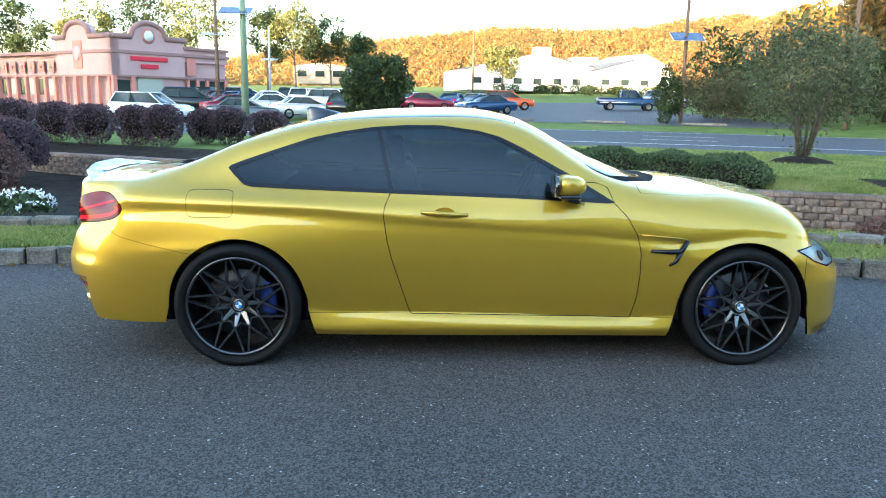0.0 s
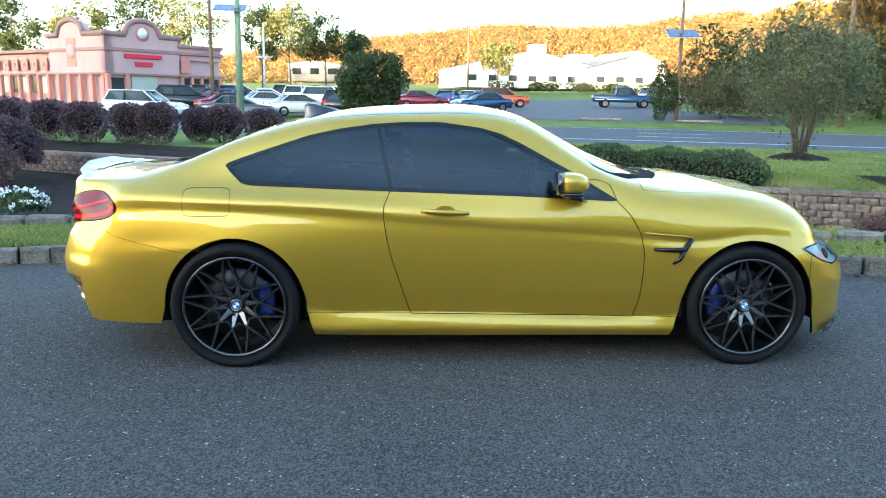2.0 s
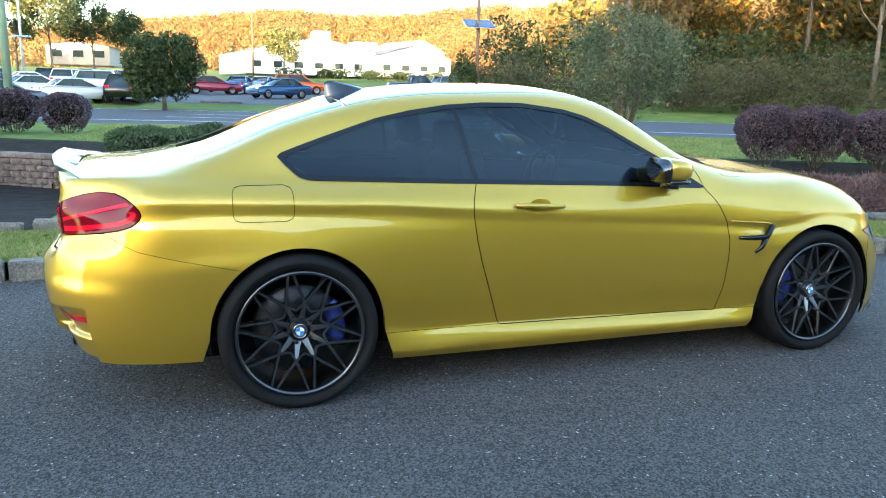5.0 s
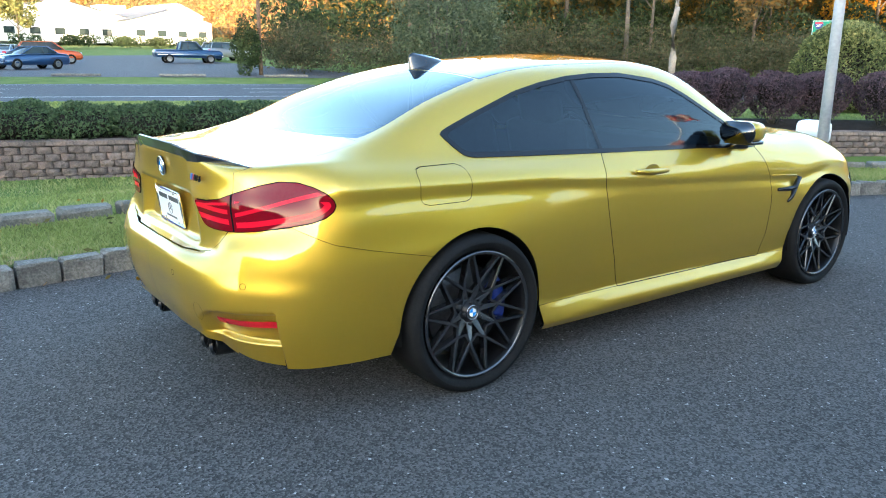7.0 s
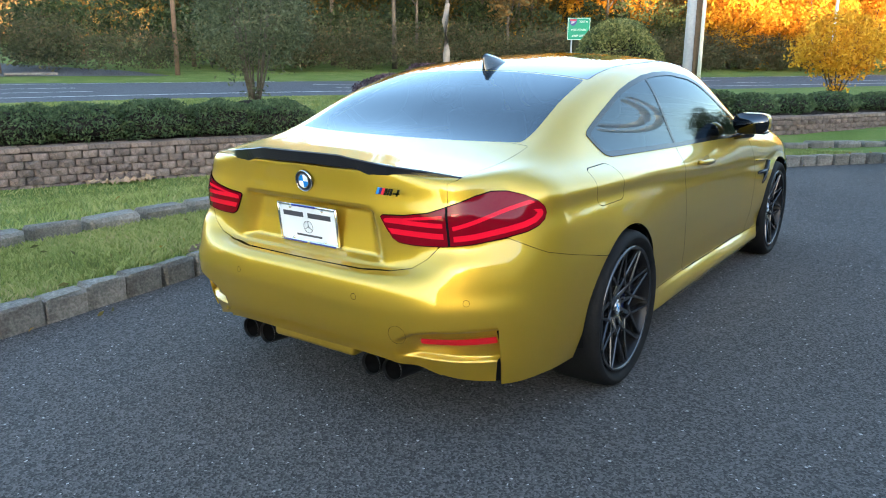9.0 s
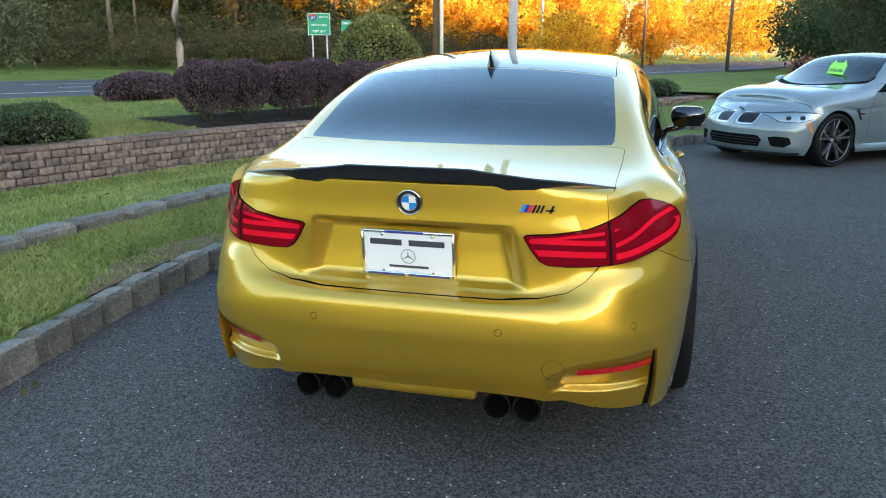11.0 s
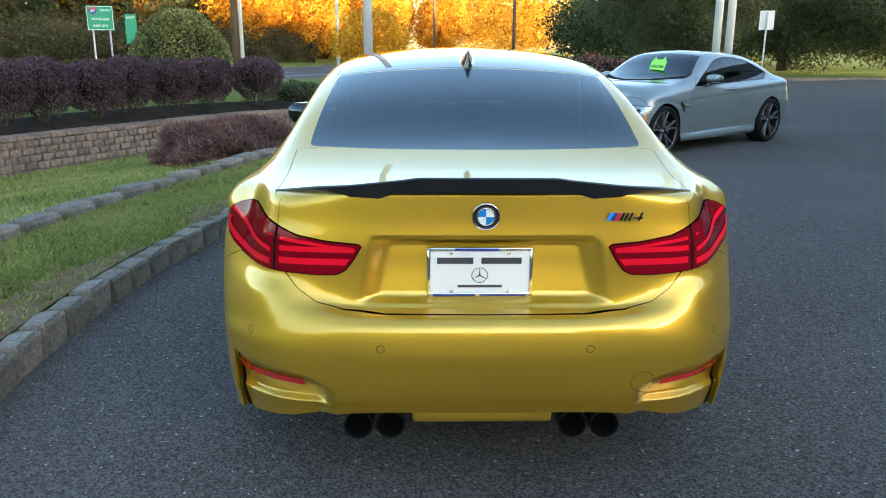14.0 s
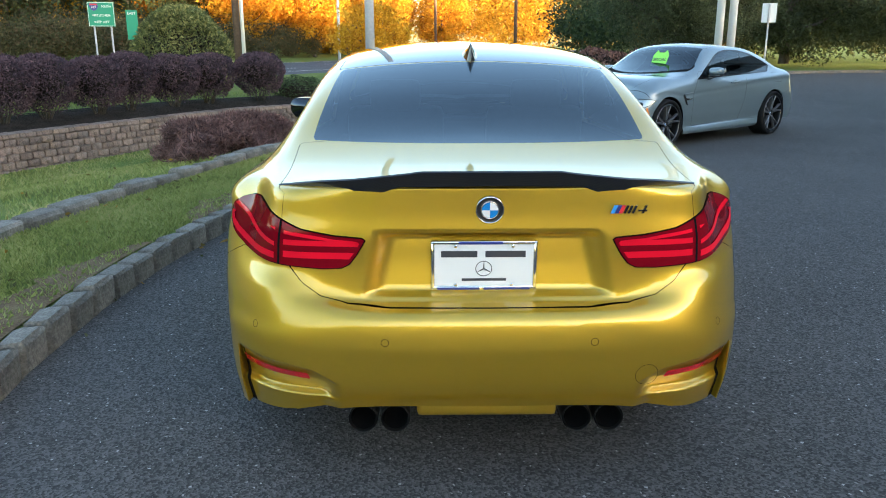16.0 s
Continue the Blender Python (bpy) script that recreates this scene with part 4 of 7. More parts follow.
    if nose:
        front_end(car, front)
        roundel(car, (2.085, 0, 0.695), pose(0, 0, 0, 0, 0, 90) @ pose(0, 0, 0, 50, 0, 0), 0.036)
    # headlamps
    for flip in (False, True):
        h = (head.flipped() if flip else head)
        t = h.part("headlamp", LAMP_SHELL, car, -0.004, 0.0, "clear headlamp over a bright reflector")
        h.part("lamp_glass", CLEAR, t, 0.004)
        rim_skin = head.cut(-(lamp_f(head) + 0.008))
        (rim_skin.flipped() if flip else rim_skin).part("lamp_bezel", GLOSS_BLACK, t, 0.001)
        for cx, cz in ((1.87, 0.622), (1.97, 0.612)):
            near = np.argmin((head.v[:, 0] - cx) ** 2 + (head.v[:, 2] - cz) ** 2)
            p, n = head.v[near].copy(), head.n[near].copy()
            if flip:
                p[1], n[1] = -p[1], -n[1]
            q = part("projector", lathe([(0, -0.002), (0.022, -0.003), (0.026, -0.006), (0.030, -0.003), (0.032, 0.004)], seg=24), BLACK, t)
            q.matrix_local = Matrix.Translation(Vector(p)) @ Vector(n).to_track_quat("-Y", "Z").to_matrix().to_4x4()
    if nose:
        strip_f = xz(((1.775, 0.44), (1.80, 0.44), (1.835, 0.575), (1.81, 0.575)), 1.0, 9.0)
        for half in (front, front.flipped()):
            half.cut(strip_f(half)).part("side_marker", AMBER, car, 0.004, 0.0, "amber side marker")
    return car


def mirror_shell(s):
    """A domed cap, flat at the back and underneath, built of slices across its width."""
    b = bmesh.new()
    rows = []
    for t in np.linspace(-1, 1, 17):
        k = max(1 - abs(t) ** 3.0, 0.02) ** (1 / 3.0)
        lean = -0.018 * (t + 1) / 2
        row = []
        for a in np.linspace(0, 2 * math.pi, 24, endpoint=False):
            c, z = math.copysign(abs(math.cos(a)) ** 0.8, math.cos(a)), math.copysign(abs(math.sin(a)) ** 0.8, math.sin(a))
            x = (0.108 * c if c > 0 else 0.058 * c) * k
            row.append(b.verts.new((0.358 + x + lean, s * (0.955 + 0.098 * t), 1.012 + (0.062 if z > 0 else 0.045) * z * (0.35 + 0.65 * k))))
        rows.append(row)
    for p, q in zip(rows, rows[1:]):
        for i in range(24):
            b.faces.new((p[i], p[(i + 1) % 24], q[(i + 1) % 24], q[i]))
    b.faces.new(rows[0])
    b.faces.new(rows[-1])
    bmesh.ops.recalc_face_normals(b, faces=b.faces)
    return b


PLATE_WHITE = material("plate_white", (0.78, 0.79, 0.80), 0.35)
PLATE_TEXT = material("plate_text", (0.05, 0.05, 0.06), 0.5)
SEAT = two_scale("dark_leather", [(0.3, (0.012, 0.012, 0.013)), (0.7, (0.03, 0.03, 0.03))], 4, 60, 0.55, 0.2)
LAMP_SHELL = material("lamp_reflector", (0.76, 0.77, 0.79), 0.28, 0.3)


def number_plate(car):
    m = pose(-2.349, 0.014, 0.750) @ pose(0, 0, 0, 0, 0, -90) @ pose(0, 0, 0, 7, 0, 0)
    p = part("dealer_plate", box((0.300, 0.004, 0.148), (0, 0, 0), 0.002, 1), PLATE_WHITE, car, "white dealer plate with dark lettering", smooth=False)
    p.matrix_local = m
    fr = bmesh.new()
    for sx, sz2, w, h in ((0, 0.0735, 0.318, 0.012), (0, -0.0735, 0.318, 0.014), (-0.153, 0, 0.012, 0.159), (0.153, 0, 0.012, 0.159)):
        box((w, 0.009, h), (sx, -0.002, sz2), 0.003, 1, fr)
    part("plate_frame", fr, CHROME, p, "chrome plate frame")
    # the dealer's two words and the maker's name as bars
    for x0, x1, z0, z1 in ((-0.128, -0.020, 0.027, 0.047), (0.004, 0.124, 0.027, 0.047), (-0.066, 0.068, -0.050, -0.042)):
        part("word_bar", box((x1 - x0, 0.0015, z1 - z0), ((x0 + x1) / 2, -0.0026, (z0 + z1) / 2), 0, 1), PLATE_TEXT, p, smooth=False)
    ringb = tube([(0.024 * math.cos(a), -0.0028, 0.024 * math.sin(a) - 0.010) for a in np.linspace(0, 2 * math.pi, 37)], 0.0011, 5)
    for k in range(3):
        a = math.pi / 2 + k * 2 * math.pi / 3
        rod((0, -0.0028, -0.010), (0.023 * math.cos(a), -0.0028, -0.010 + 0.023 * math.sin(a)), 0.0022, 0.0006, 5, ringb)
    part("plate_emblem", ringb, PLATE_TEXT, p)
    for sx in (-0.085, 0.085):
        for szz in (0.063, -0.062):
            part("plate_screw", lathe([(0, -0.0065), (0.005, -0.0065), (0.0055, -0.003)], seg=10), CHROME, p).location = (sx, 0, szz)
    for x0, x1, zc in ((-0.075, 0.055, 0.0735), (-0.140, -0.012, -0.0735), (0.0, 0.140, -0.0735)):
        part("frame_word_bar", box((x1 - x0, 0.0012, 0.0075), ((x0 + x1) / 2, -0.0068, zc), 0, 1), INDIGO, p, smooth=False)


def front_end(car, front):
    """Grilles and intakes of the silver coupe's nose, laid into its skin."""
    def opening(poly):
        return lambda s: signed_area_field(-s.v[:, 1], s.v[:, 2], poly)

    kidney = opening(rounded(0.195, 0.585, 0.27, 0.135, 0.045))
    scoop = opening([(0.52, 0.37), (0.60, 0.385), (0.74, 0.375), (0.76, 0.30), (0.70, 0.25), (0.56, 0.26)])
    mouth = opening([(-0.1, 0.385), (0.40, 0.385), (0.45, 0.33), (0.41, 0.245), (-0.1, 0.235)])
    for flip in (False, True):
        k = front.cut(kidney(front))
        g = (k.flipped() if flip else k).part("grille", DEEP, car, 0.003, 0.0, "black grille with upright bars")
        for n in range(8):
            bar = band(k, lambda s: -s.v[:, 1] - 0.085 - n * 0.0315, 0.0045)
            if len(bar.faces):
                (bar.flipped() if flip else bar).part("grille_bar", GLOSS_BLACK, g, 0.012)
        rim_skin = band(front, kidney, 0.009)
        (rim_skin.flipped() if flip else rim_skin).part("grille_rim", CHROME, g, 0.009, 0.0, "thin chrome grille rim")
        q = front.cut(scoop(front))
        (q.flipped() if flip else q).part("side_intake", DEEP, car, 0.003, 0.0, "black side intake")
        q = front.cut(mouth(front))
        c = (q.flipped() if flip else q).part("lower_intake", DEEP, car, 0.003, 0.0, "wide black lower intake")
        for z in (0.275, 0.31, 0.345):
            bar = band(q, lambda s: s.v[:, 2] - z, 0.004)
            if len(bar.faces):
                (bar.flipped() if flip else bar).part("intake_bar", BLACK, c, 0.008)


MIRROR = material("dark_mirror", (0.10, 0.11, 0.12), 0.02, 1.0)
AMBER = material("amber_lens", (0.75, 0.20, 0.02), 0.2, coat=0.6)


# ---------------------------------------------------------------- the lie of the land
def plan_line(pts, n=400):
    return curve_through(np.array(pts, float), n)


KERB = plan_line([(-30, -12), (-16, -3.2), (-10, -0.2), (-6, 1.12), (-4, 1.62), (-2.5, 1.82), (-1.2, 1.96), (0, 1.94), (1.5, 1.72), (3.3, 1.40), (4.93, 0.66), (6.35, -0.03),
                  (7.6, -1.05), (9.5, -2.5), (12.5, -4.2), (17, -6.2), (22, -8.0), (27, -10.5), (32, -14.6), (33.6, -18), (35, -24), (36, -40)], 700)
EDGE = plan_line([(-9, 2.2), (-5, 3.18), (-3, 3.38), (-1.65, 3.44), (-0.5, 3.40), (1.2, 3.14), (2.2, 2.96), (3.4, 2.67), (4.4, 2.42), (5.3, 2.12), (6.5, 1.45), (8, 0.1), (10, -1.7), (13, -3.3)], 300)
WALL = plan_line([(-26, 19), (-14, 16), (-8, 13.6), (-5, 12.1), (-2.4, 10.7), (-0.6, 10.1), (1.6, 9.25), (5.25, 7.65), (7.2, 6.95), (9.4, 5.9), (12.8, 4.1), (15, 1.9), (18.3, 0), (23, -2.9)], 500)
ROADN = plan_line([(-120, 56), (-80, 46), (-40, 35.5), (-20, 29.6), (5, 22), (14.6, 18.4), (20, 15.5), (37, 5.5), (60, -5.5), (100, -19), (220, -52)], 500)


def y_on(line, x):
    return np.interp(x, line[:, 0], line[:, 1])


def drop(x):
    """Depth of the swale at the foot of the wall."""
    return np.interp(x, (-30, -12, -4, 9, 18, 24), (0.10, 0.35, 0.55, 0.52, 0.30, 0.0))


def far_rise(d):
    """Height of the land d metres past the road."""
    return np.interp(d, (-1, 2, 8, 30, 110, 210, 420, 1600), (-0.02, 0.06, 0.42, 0.85, 3.2, 6.0, 10, 14))


def strip(name, xs, lo, hi, zlo, zhi, rows, mat, label, category, rough=0.0, bend=None):
    """A sheet between two lines over the plan."""
    g = []
    for k in range(rows + 1):
        t = k / rows
        y = lo * (1 - t) + hi * t
        z = zlo * (1 - t) + zhi * t if bend is None else zlo + (zhi - zlo) * bend(t)
        g.append(np.stack([xs, y, z], 1))
    g = np.array(g)
    if rough:
        for i in range(1, rows):
            for j in range(len(xs)):
                g[i, j, 2] += rough * noise.noise(Vector((g[i, j, 0] * 0.7, g[i, j, 1] * 0.7, 3.1)))
    n = len(xs)
    faces = [(i * n + j, i * n + j + 1, (i + 1) * n + j + 1, (i + 1) * n + j) for i in range(rows) for j in range(n - 1)]
    ob = from_arrays(name, g.reshape(-1, 3), faces, mat, smooth=True)
    return tagged(ob, label, category, kind="structure")


xs = np.linspace(-30, 23, 220)
# the wide ground sheet: sunk under the made surfaces, rising past the road
gx = np.unique(np.r_[np.linspace(-1500, -150, 24), np.linspace(-150, 170, 110), np.linspace(170, 1500, 24)])
gy = np.unique(np.r_[np.linspace(-1200, -120, 16), np.linspace(-120, 200, 120), np.linspace(200, 1500, 30)])
GX, GY = np.meshgrid(gx, gy, indexing="ij")
past = GY - (y_on(ROADN, GX) + 17.5)
GZ = np.where(past > 0, far_rise(past), -0.08)
near = (past < -17.5) & (GX > -34) & (GX < 24) & (GY > y_on(KERB, GX) - 1.5)
GZ = np.where(near, -1.3, GZ)
nx, ny = GX.shape
gfaces = [(i * ny + j, (i + 1) * ny + j, (i + 1) * ny + j + 1, i * ny + j + 1) for i in range(nx - 1) for j in range(ny - 1)]
tagged(from_arrays("ground", np.stack([GX, GY, GZ], 2).reshape(-1, 3), gfaces, GRASS, smooth=True), "grassy ground that runs out to the hills", "ground", kind="structure")

# the dealer's lot
lot = [(x, y) for x, y in KERB[::6]] + [(36, -60), (-70, -60), (-70, -30)]
b = bmesh.new()
b.faces.new([b.verts.new((x, y, 0.0)) for x, y in lot])
bmesh.ops.triangulate(b, faces=b.faces[:])
ob = part("lot_asphalt", b, ASPHALT, smooth=False)
bpy.context.view_layer.update()
tagged(ob, "dark worn asphalt of the car lot with pale flecks", "asphalt", kind="structure")

k_in = y_on(KERB, xs)
e_y = np.where(xs > 13, y_on(WALL, xs) * 0.4 + k_in * 0.6, np.where(xs < -9, k_in + 2.2, y_on(EDGE, xs)))
edge_z = np.interp(xs, (-9, -1.6, 1.5, 5, 12), (0.05, 0.075, 0.080, 0.080, 0.080))
strip("verge_grass", xs, k_in + 0.12, e_y + 0.05, np.full_like(xs, 0.115), edge_z + 0.0, 10, GRASS, "mown grass strip between kerb and edging stones", "grass", 0.02)
west = xs < -3.1
east_x = np.r_[-3.1, xs[~west]]
west_x = np.r_[xs[west], -3.1]
for sx, nm, mat_, lab, cat in ((west_x, "mulch_bed", MULCH, "brown mulch round the white flowers", "mulch"), (east_x, "swale_grass", GRASS, "shaded grass that dips to the foot of the wall", "grass")):
    sk = y_on(KERB, sx)
    s_lo = np.where(sx > 13, y_on(WALL, sx) * 0.4 + sk * 0.6, np.where(sx < -9, sk + 2.2, y_on(EDGE, sx))) + 0.05
    s_z = np.interp(sx, (-9, -1.6, 1.5, 5, 12), (0.05, 0.075, 0.080, 0.080, 0.080)) - 0.03
    strip(nm, sx, s_lo, y_on(WALL, sx) + 0.1, s_z, -drop(sx), 14, mat_, lab, cat, 0.03, bend=lambda t: smooth01(t * 1.15))
for x0_, x1_, nm, mat_, lab in ((-99, 5.7, "mulch_bed", MULCH, "dark bark mulch bed on top of the wall"), (5.7, 7.6, "bank_grass", GRASS, "grass between two beds on top of the wall"), (7.6, 99, "mulch_bed", MULCH, "dark bark mulch bed under the purple hedge")):
    part_x = np.r_[[x0_] if x0_ > -99 else [], xs[(xs > x0_) & (xs < x1_)], [x1_] if x1_ < 99 else []]
    part_y = y_on(WALL, part_x)
    strip(nm, part_x, part_y + 0.05, part_y + 1.75, np.full_like(part_x, 0.03), np.full_like(part_x, 0.20), 5, mat_, lab, nm.split("_")[0] if nm == "mulch_bed" else "grass", 0.03)
lx = np.linspace(-110, 60, 240)
lw = np.where(lx < -26, y_on(WALL, np.full_like(lx, -26.0)) + (-26 - lx) * 0.35, np.where(lx > 23, np.minimum(y_on(KERB, np.minimum(lx, 36)) + 1.0, y_on(ROADN, lx) - 2), y_on(WALL, lx) + 1.6))
strip("lawn", lx, lw, y_on(ROADN, lx), np.where((lx > -28) & (lx < 23), 0.19, 0.05), np.full_like(lx, 0.0), 14, GRASS, "mown green lawn along the road", "grass", 0.03)


def along_line(line, d, z, half, name, mat, label, category, x0=None, x1=None, dash=None):
    """A band at distance d past the road's near edge."""
    p = line
    t = np.gradient(p, axis=0)
    t /= np.linalg.norm(t, axis=1)[:, None]
    nrm = np.stack([-t[:, 1], t[:, 0]], 1)
    a, c = p + nrm * (d - half), p + nrm * (d + half)
    n = len(p)
    keep = np.ones(n - 1, bool)
    s = np.r_[0, np.cumsum(np.linalg.norm(np.diff(p, axis=0), axis=1))]
    verts = [(x, y, z) for x, y in np.r_[a, c]]
    faces = []
    for i in range(n - 1):
        if dash and (s[i] % (dash[0] + dash[1])) > dash[0]:
            continue
        faces.append((i, i + 1, n + i + 1, n + i))
    return tagged(from_arrays(name, verts, faces, mat), label, category, kind="structure")


FINE = plan_line(ROADN[::3], 2400)
along_line(ROADN, 8.75, 0.004, 8.75, "road", ROAD, "grey asphalt highway", "road")
along_line(FINE, 2.9, 0.009, 0.085, "lane_line", WHITE_LINE, "solid white edge line on the road", "road marking")
along_line(FINE, 6.6, 0.009, 0.07, "lane_line", WHITE_LINE, "dashed white lane line on the road", "road marking", dash=(3.0, 9.0))
along_line(FINE, 10.3, 0.009, 0.07, "lane_line", WHITE_LINE, "dashed white lane line on the road", "road marking", dash=(3.0, 9.0))
along_line(FINE, 15.6, 0.009, 0.07, "lane_line", WHITE_LINE, "faint far edge line on the road", "road marking")


# ---------------------------------------------------------------- stones: kerb, edging, wall
def stone_mesh(name, size, mat, seed, chip=0.012):
    rnd = random.Random(seed)
    b = box(size, (0, 0, 0), min(size) * 0.13, 1)
    for v in b.verts:
        v.co += Vector((rnd.uniform(-chip, chip), rnd.uniform(-chip, chip), rnd.uniform(-chip, chip)))
    return finish(name, b, mat, False)


def laid(parent, name, mesh, at, turn, tilt=0.0):
    ob = new(name, mesh)
    ob.parent = parent
    ob.matrix_local = pose(*at, tilt, 0, turn)
    return ob


def by_length(line, step, start=0.0):
    s = np.r_[0, np.cumsum(np.linalg.norm(np.diff(line, axis=0), axis=1))]
    for d in np.arange(start, s[-1], step):
        x, y = np.interp(d, s, line[:, 0]), np.interp(d, s, line[:, 1])
        x2, y2 = np.interp(d + 0.1, s, line[:, 0]), np.interp(d + 0.1, s, line[:, 1])
        yield d, x, y, math.degrees(math.atan2(y2 - y, x2 - x))


def build_stones():
    rnd = random.Random(5)
    kerb = thing("kerb", (0, 0, 0), "grey granite block kerb round the lot", "kerb", kind="structure")
    kinds = [stone_mesh("kerb_stone", (l, 0.135, 0.24), GRANITE, i, 0.010) for i, l in enumerate((0.24, 0.255, 0.235, 0.25, 0.245))]
    rest_v = []
    for d, x, y, a in by_length(KERB, 0.262):
        n = Vector((-math.sin(radians(a)), math.cos(radians(a)), 0))
        if -7 < x < 14 and y > -6:
            laid(kerb, "kerb_stone", rnd.choice(kinds), (x + n.x * 0.062, y + n.y * 0.062, 0.02 + rnd.uniform(-0.008, 0.008)), a + rnd.uniform(-2, 2), rnd.uniform(-2, 2))
        else:
            rest_v.append((x + n.x * 0.062, y + n.y * 0.062, a))
    b = bmesh.new()
    for x, y, a in rest_v:
        c = bmesh.new()
        bmesh.ops.create_cube(c, size=1, matrix=pose(x, y, 0.02, 0, 0, a) @ Matrix.Diagonal((0.25, 0.13, 0.24, 1)))
        c.to_mesh(me := bpy.data.meshes.new("t"))
        c.free()
        b.from_mesh(me)
        bpy.data.meshes.remove(me)
    tagged(part("far_kerb_stones", b, GRANITE, kerb, smooth=False), kind="stuff")
    edging = thing("edging", (0, 0, 0), "row of long rough granite edging stones in the grass", "edging", kind="structure")
    kinds = [stone_mesh("edging_stone", (l, 0.20, 0.17), GRANITE, 20 + i, 0.013) for i, l in enumerate((0.36, 0.41, 0.38, 0.42))]
    for d, x, y, a in by_length(EDGE, 0.445, 0.0):
        z = float(np.interp(x, (-9, -1.6, 1.5, 5, 12), (0.05, 0.075, 0.080, 0.080, 0.080)))
        laid(edging, "edging_stone", rnd.choice(kinds), (x, y + rnd.uniform(-0.02, 0.02), z + 0.012 + rnd.uniform(-0.015, 0.015)), a + rnd.uniform(-3, 3), rnd.uniform(-4, 4))
    wall = thing("retaining_wall", (0, 0, 0), "low retaining wall of tan split-face blocks", "wall", kind="structure")
    hb, lb = 0.116, 0.228
    blocks = []
    for i in range(5):
        c = bmesh.new()
        # split face: a shallow bulge with rough verts, towards -y
        outline = [(-0.113, 0.0), (-0.108, -0.085), (-0.075, -0.118), (0.0, -0.135), (0.075, -0.118), (0.108, -0.085), (0.113, 0.0), (0.09, 0.16), (-0.09, 0.16)]
        r2 = random.Random(90 + i)
        lo = [c.verts.new((x, y + (r2.uniform(-0.012, 0.012) if y < 0 else 0), -0.0565 + r2.uniform(0, 0.008))) for x, y in outline]
        mdv = [c.verts.new((x * 1.0, y - (r2.uniform(0.0, 0.022) if y < -0.05 else 0), r2.uniform(-0.02, 0.02))) for x, y in outline]
        hi = [c.verts.new((x, y + (r2.uniform(-0.012, 0.012) if y < 0 else 0), 0.0565 - r2.uniform(0, 0.008))) for x, y in outline]
        m = len(outline)
        for p, q in ((lo, mdv), (mdv, hi)):
            for k in range(m):
                c.faces.new((p[k], p[(k + 1) % m], q[(k + 1) % m], q[k]))
        c.faces.new(hi)
        c.faces.new(lo[::-1])
        bmesh.ops.recalc_face_normals(c, faces=c.faces)
        blocks.append(finish("wall_block", c, BLOCK, False))
    cap = stone_mesh("cap_stone", (0.30, 0.28, 0.075), BLOCK, 77, 0.008)
    loose = []
    for course in range(8):
        z = -0.03 - hb * (course + 0.5)
        for d, x, y, a in by_length(WALL, lb, (course % 2) * lb / 2):
            if z + hb / 2 < -float(drop(x)) - 0.03:
                continue
            n = Vector((-math.sin(radians(a)), math.cos(radians(a)), 0))
            set_back = 0.015 * (5 - course)
            m = (x + n.x * set_back, y + n.y * set_back, z)
            if -0.5 < x < 10.6:
                laid(wall, "wall_block", rnd.choice(blocks), m, a + rnd.uniform(-1.5, 1.5))
            else:
                loose.append((m, a, rnd.choice(blocks)))
    b = bmesh.new()
    for m, a, me in loose:
        t = me.copy()
        t.transform(pose(*m, 0, 0, a))
        b.from_mesh(t)
        bpy.data.meshes.remove(t)
    tagged(part("far_wall_blocks", b, BLOCK, wall, smooth=False), kind="stuff")
    for d, x, y, a in by_length(WALL, 0.306):
        n = Vector((-math.sin(radians(a)), math.cos(radians(a)), 0))
        if x > -14:
            laid(wall, "cap_stone", cap, (x + n.x * 0.10, y + n.y * 0.10, 0.018 + rnd.uniform(-0.004, 0.004)), a + rnd.uniform(-1, 1))


build_stones()
GOLD_CAR = build_coupe("sports_coupe", GOLD, "glossy gold metallic two-door sports coupe with black wheels", ((0, 0, 0), 0), roof_mat=GLOSS_BLACK)


# ---------------------------------------------------------------- plants
LEAF_PURPLE = leafy("barberry_leaf", [(0.1, (0.028, 0.020, 0.027)), (0.45, (0.090, 0.058, 0.074)), (0.8, (0.175, 0.110, 0.122)), (1.0, (0.27, 0.155, 0.135))])
LEAF_BOX = leafy("box_hedge_leaf", [(0.1, (0.026, 0.040, 0.018)), (0.5, (0.075, 0.112, 0.046)), (0.92, (0.15, 0.19, 0.085)), (1.0, (0.19, 0.11, 0.06))])
LEAF_DARK = leafy("dark_green_leaf", [(0.1, (0.018, 0.028, 0.012)), (0.5, (0.048, 0.072, 0.026)), (0.9, (0.11, 0.135, 0.048))])
LEAF_OAK = leafy("oak_leaf", [(0.1, (0.032, 0.040, 0.020)), (0.5, (0.090, 0.108, 0.050)), (0.9, (0.165, 0.18, 0.088))])
LEAF_GREY = leafy("dogwood_leaf", [(0.1, (0.042, 0.052, 0.028)), (0.5, (0.110, 0.128, 0.068)), (0.85, (0.19, 0.195, 0.11)), (1.0, (0.26, 0.16, 0.08))])
LEAF_GOLD = leafy("golden_leaf", [(0.1, (0.32, 0.14, 0.010)), (0.5, (0.70, 0.37, 0.020)), (0.9, (0.85, 0.56, 0.050))], through=0.5)
LEAF_HOLLY = leafy("variegated_leaf", [(0.1, (0.035, 0.045, 0.016)), (0.5, (0.15, 0.17, 0.058)), (0.8, (0.36, 0.34, 0.12)), (1.0, (0.50, 0.45, 0.17))])
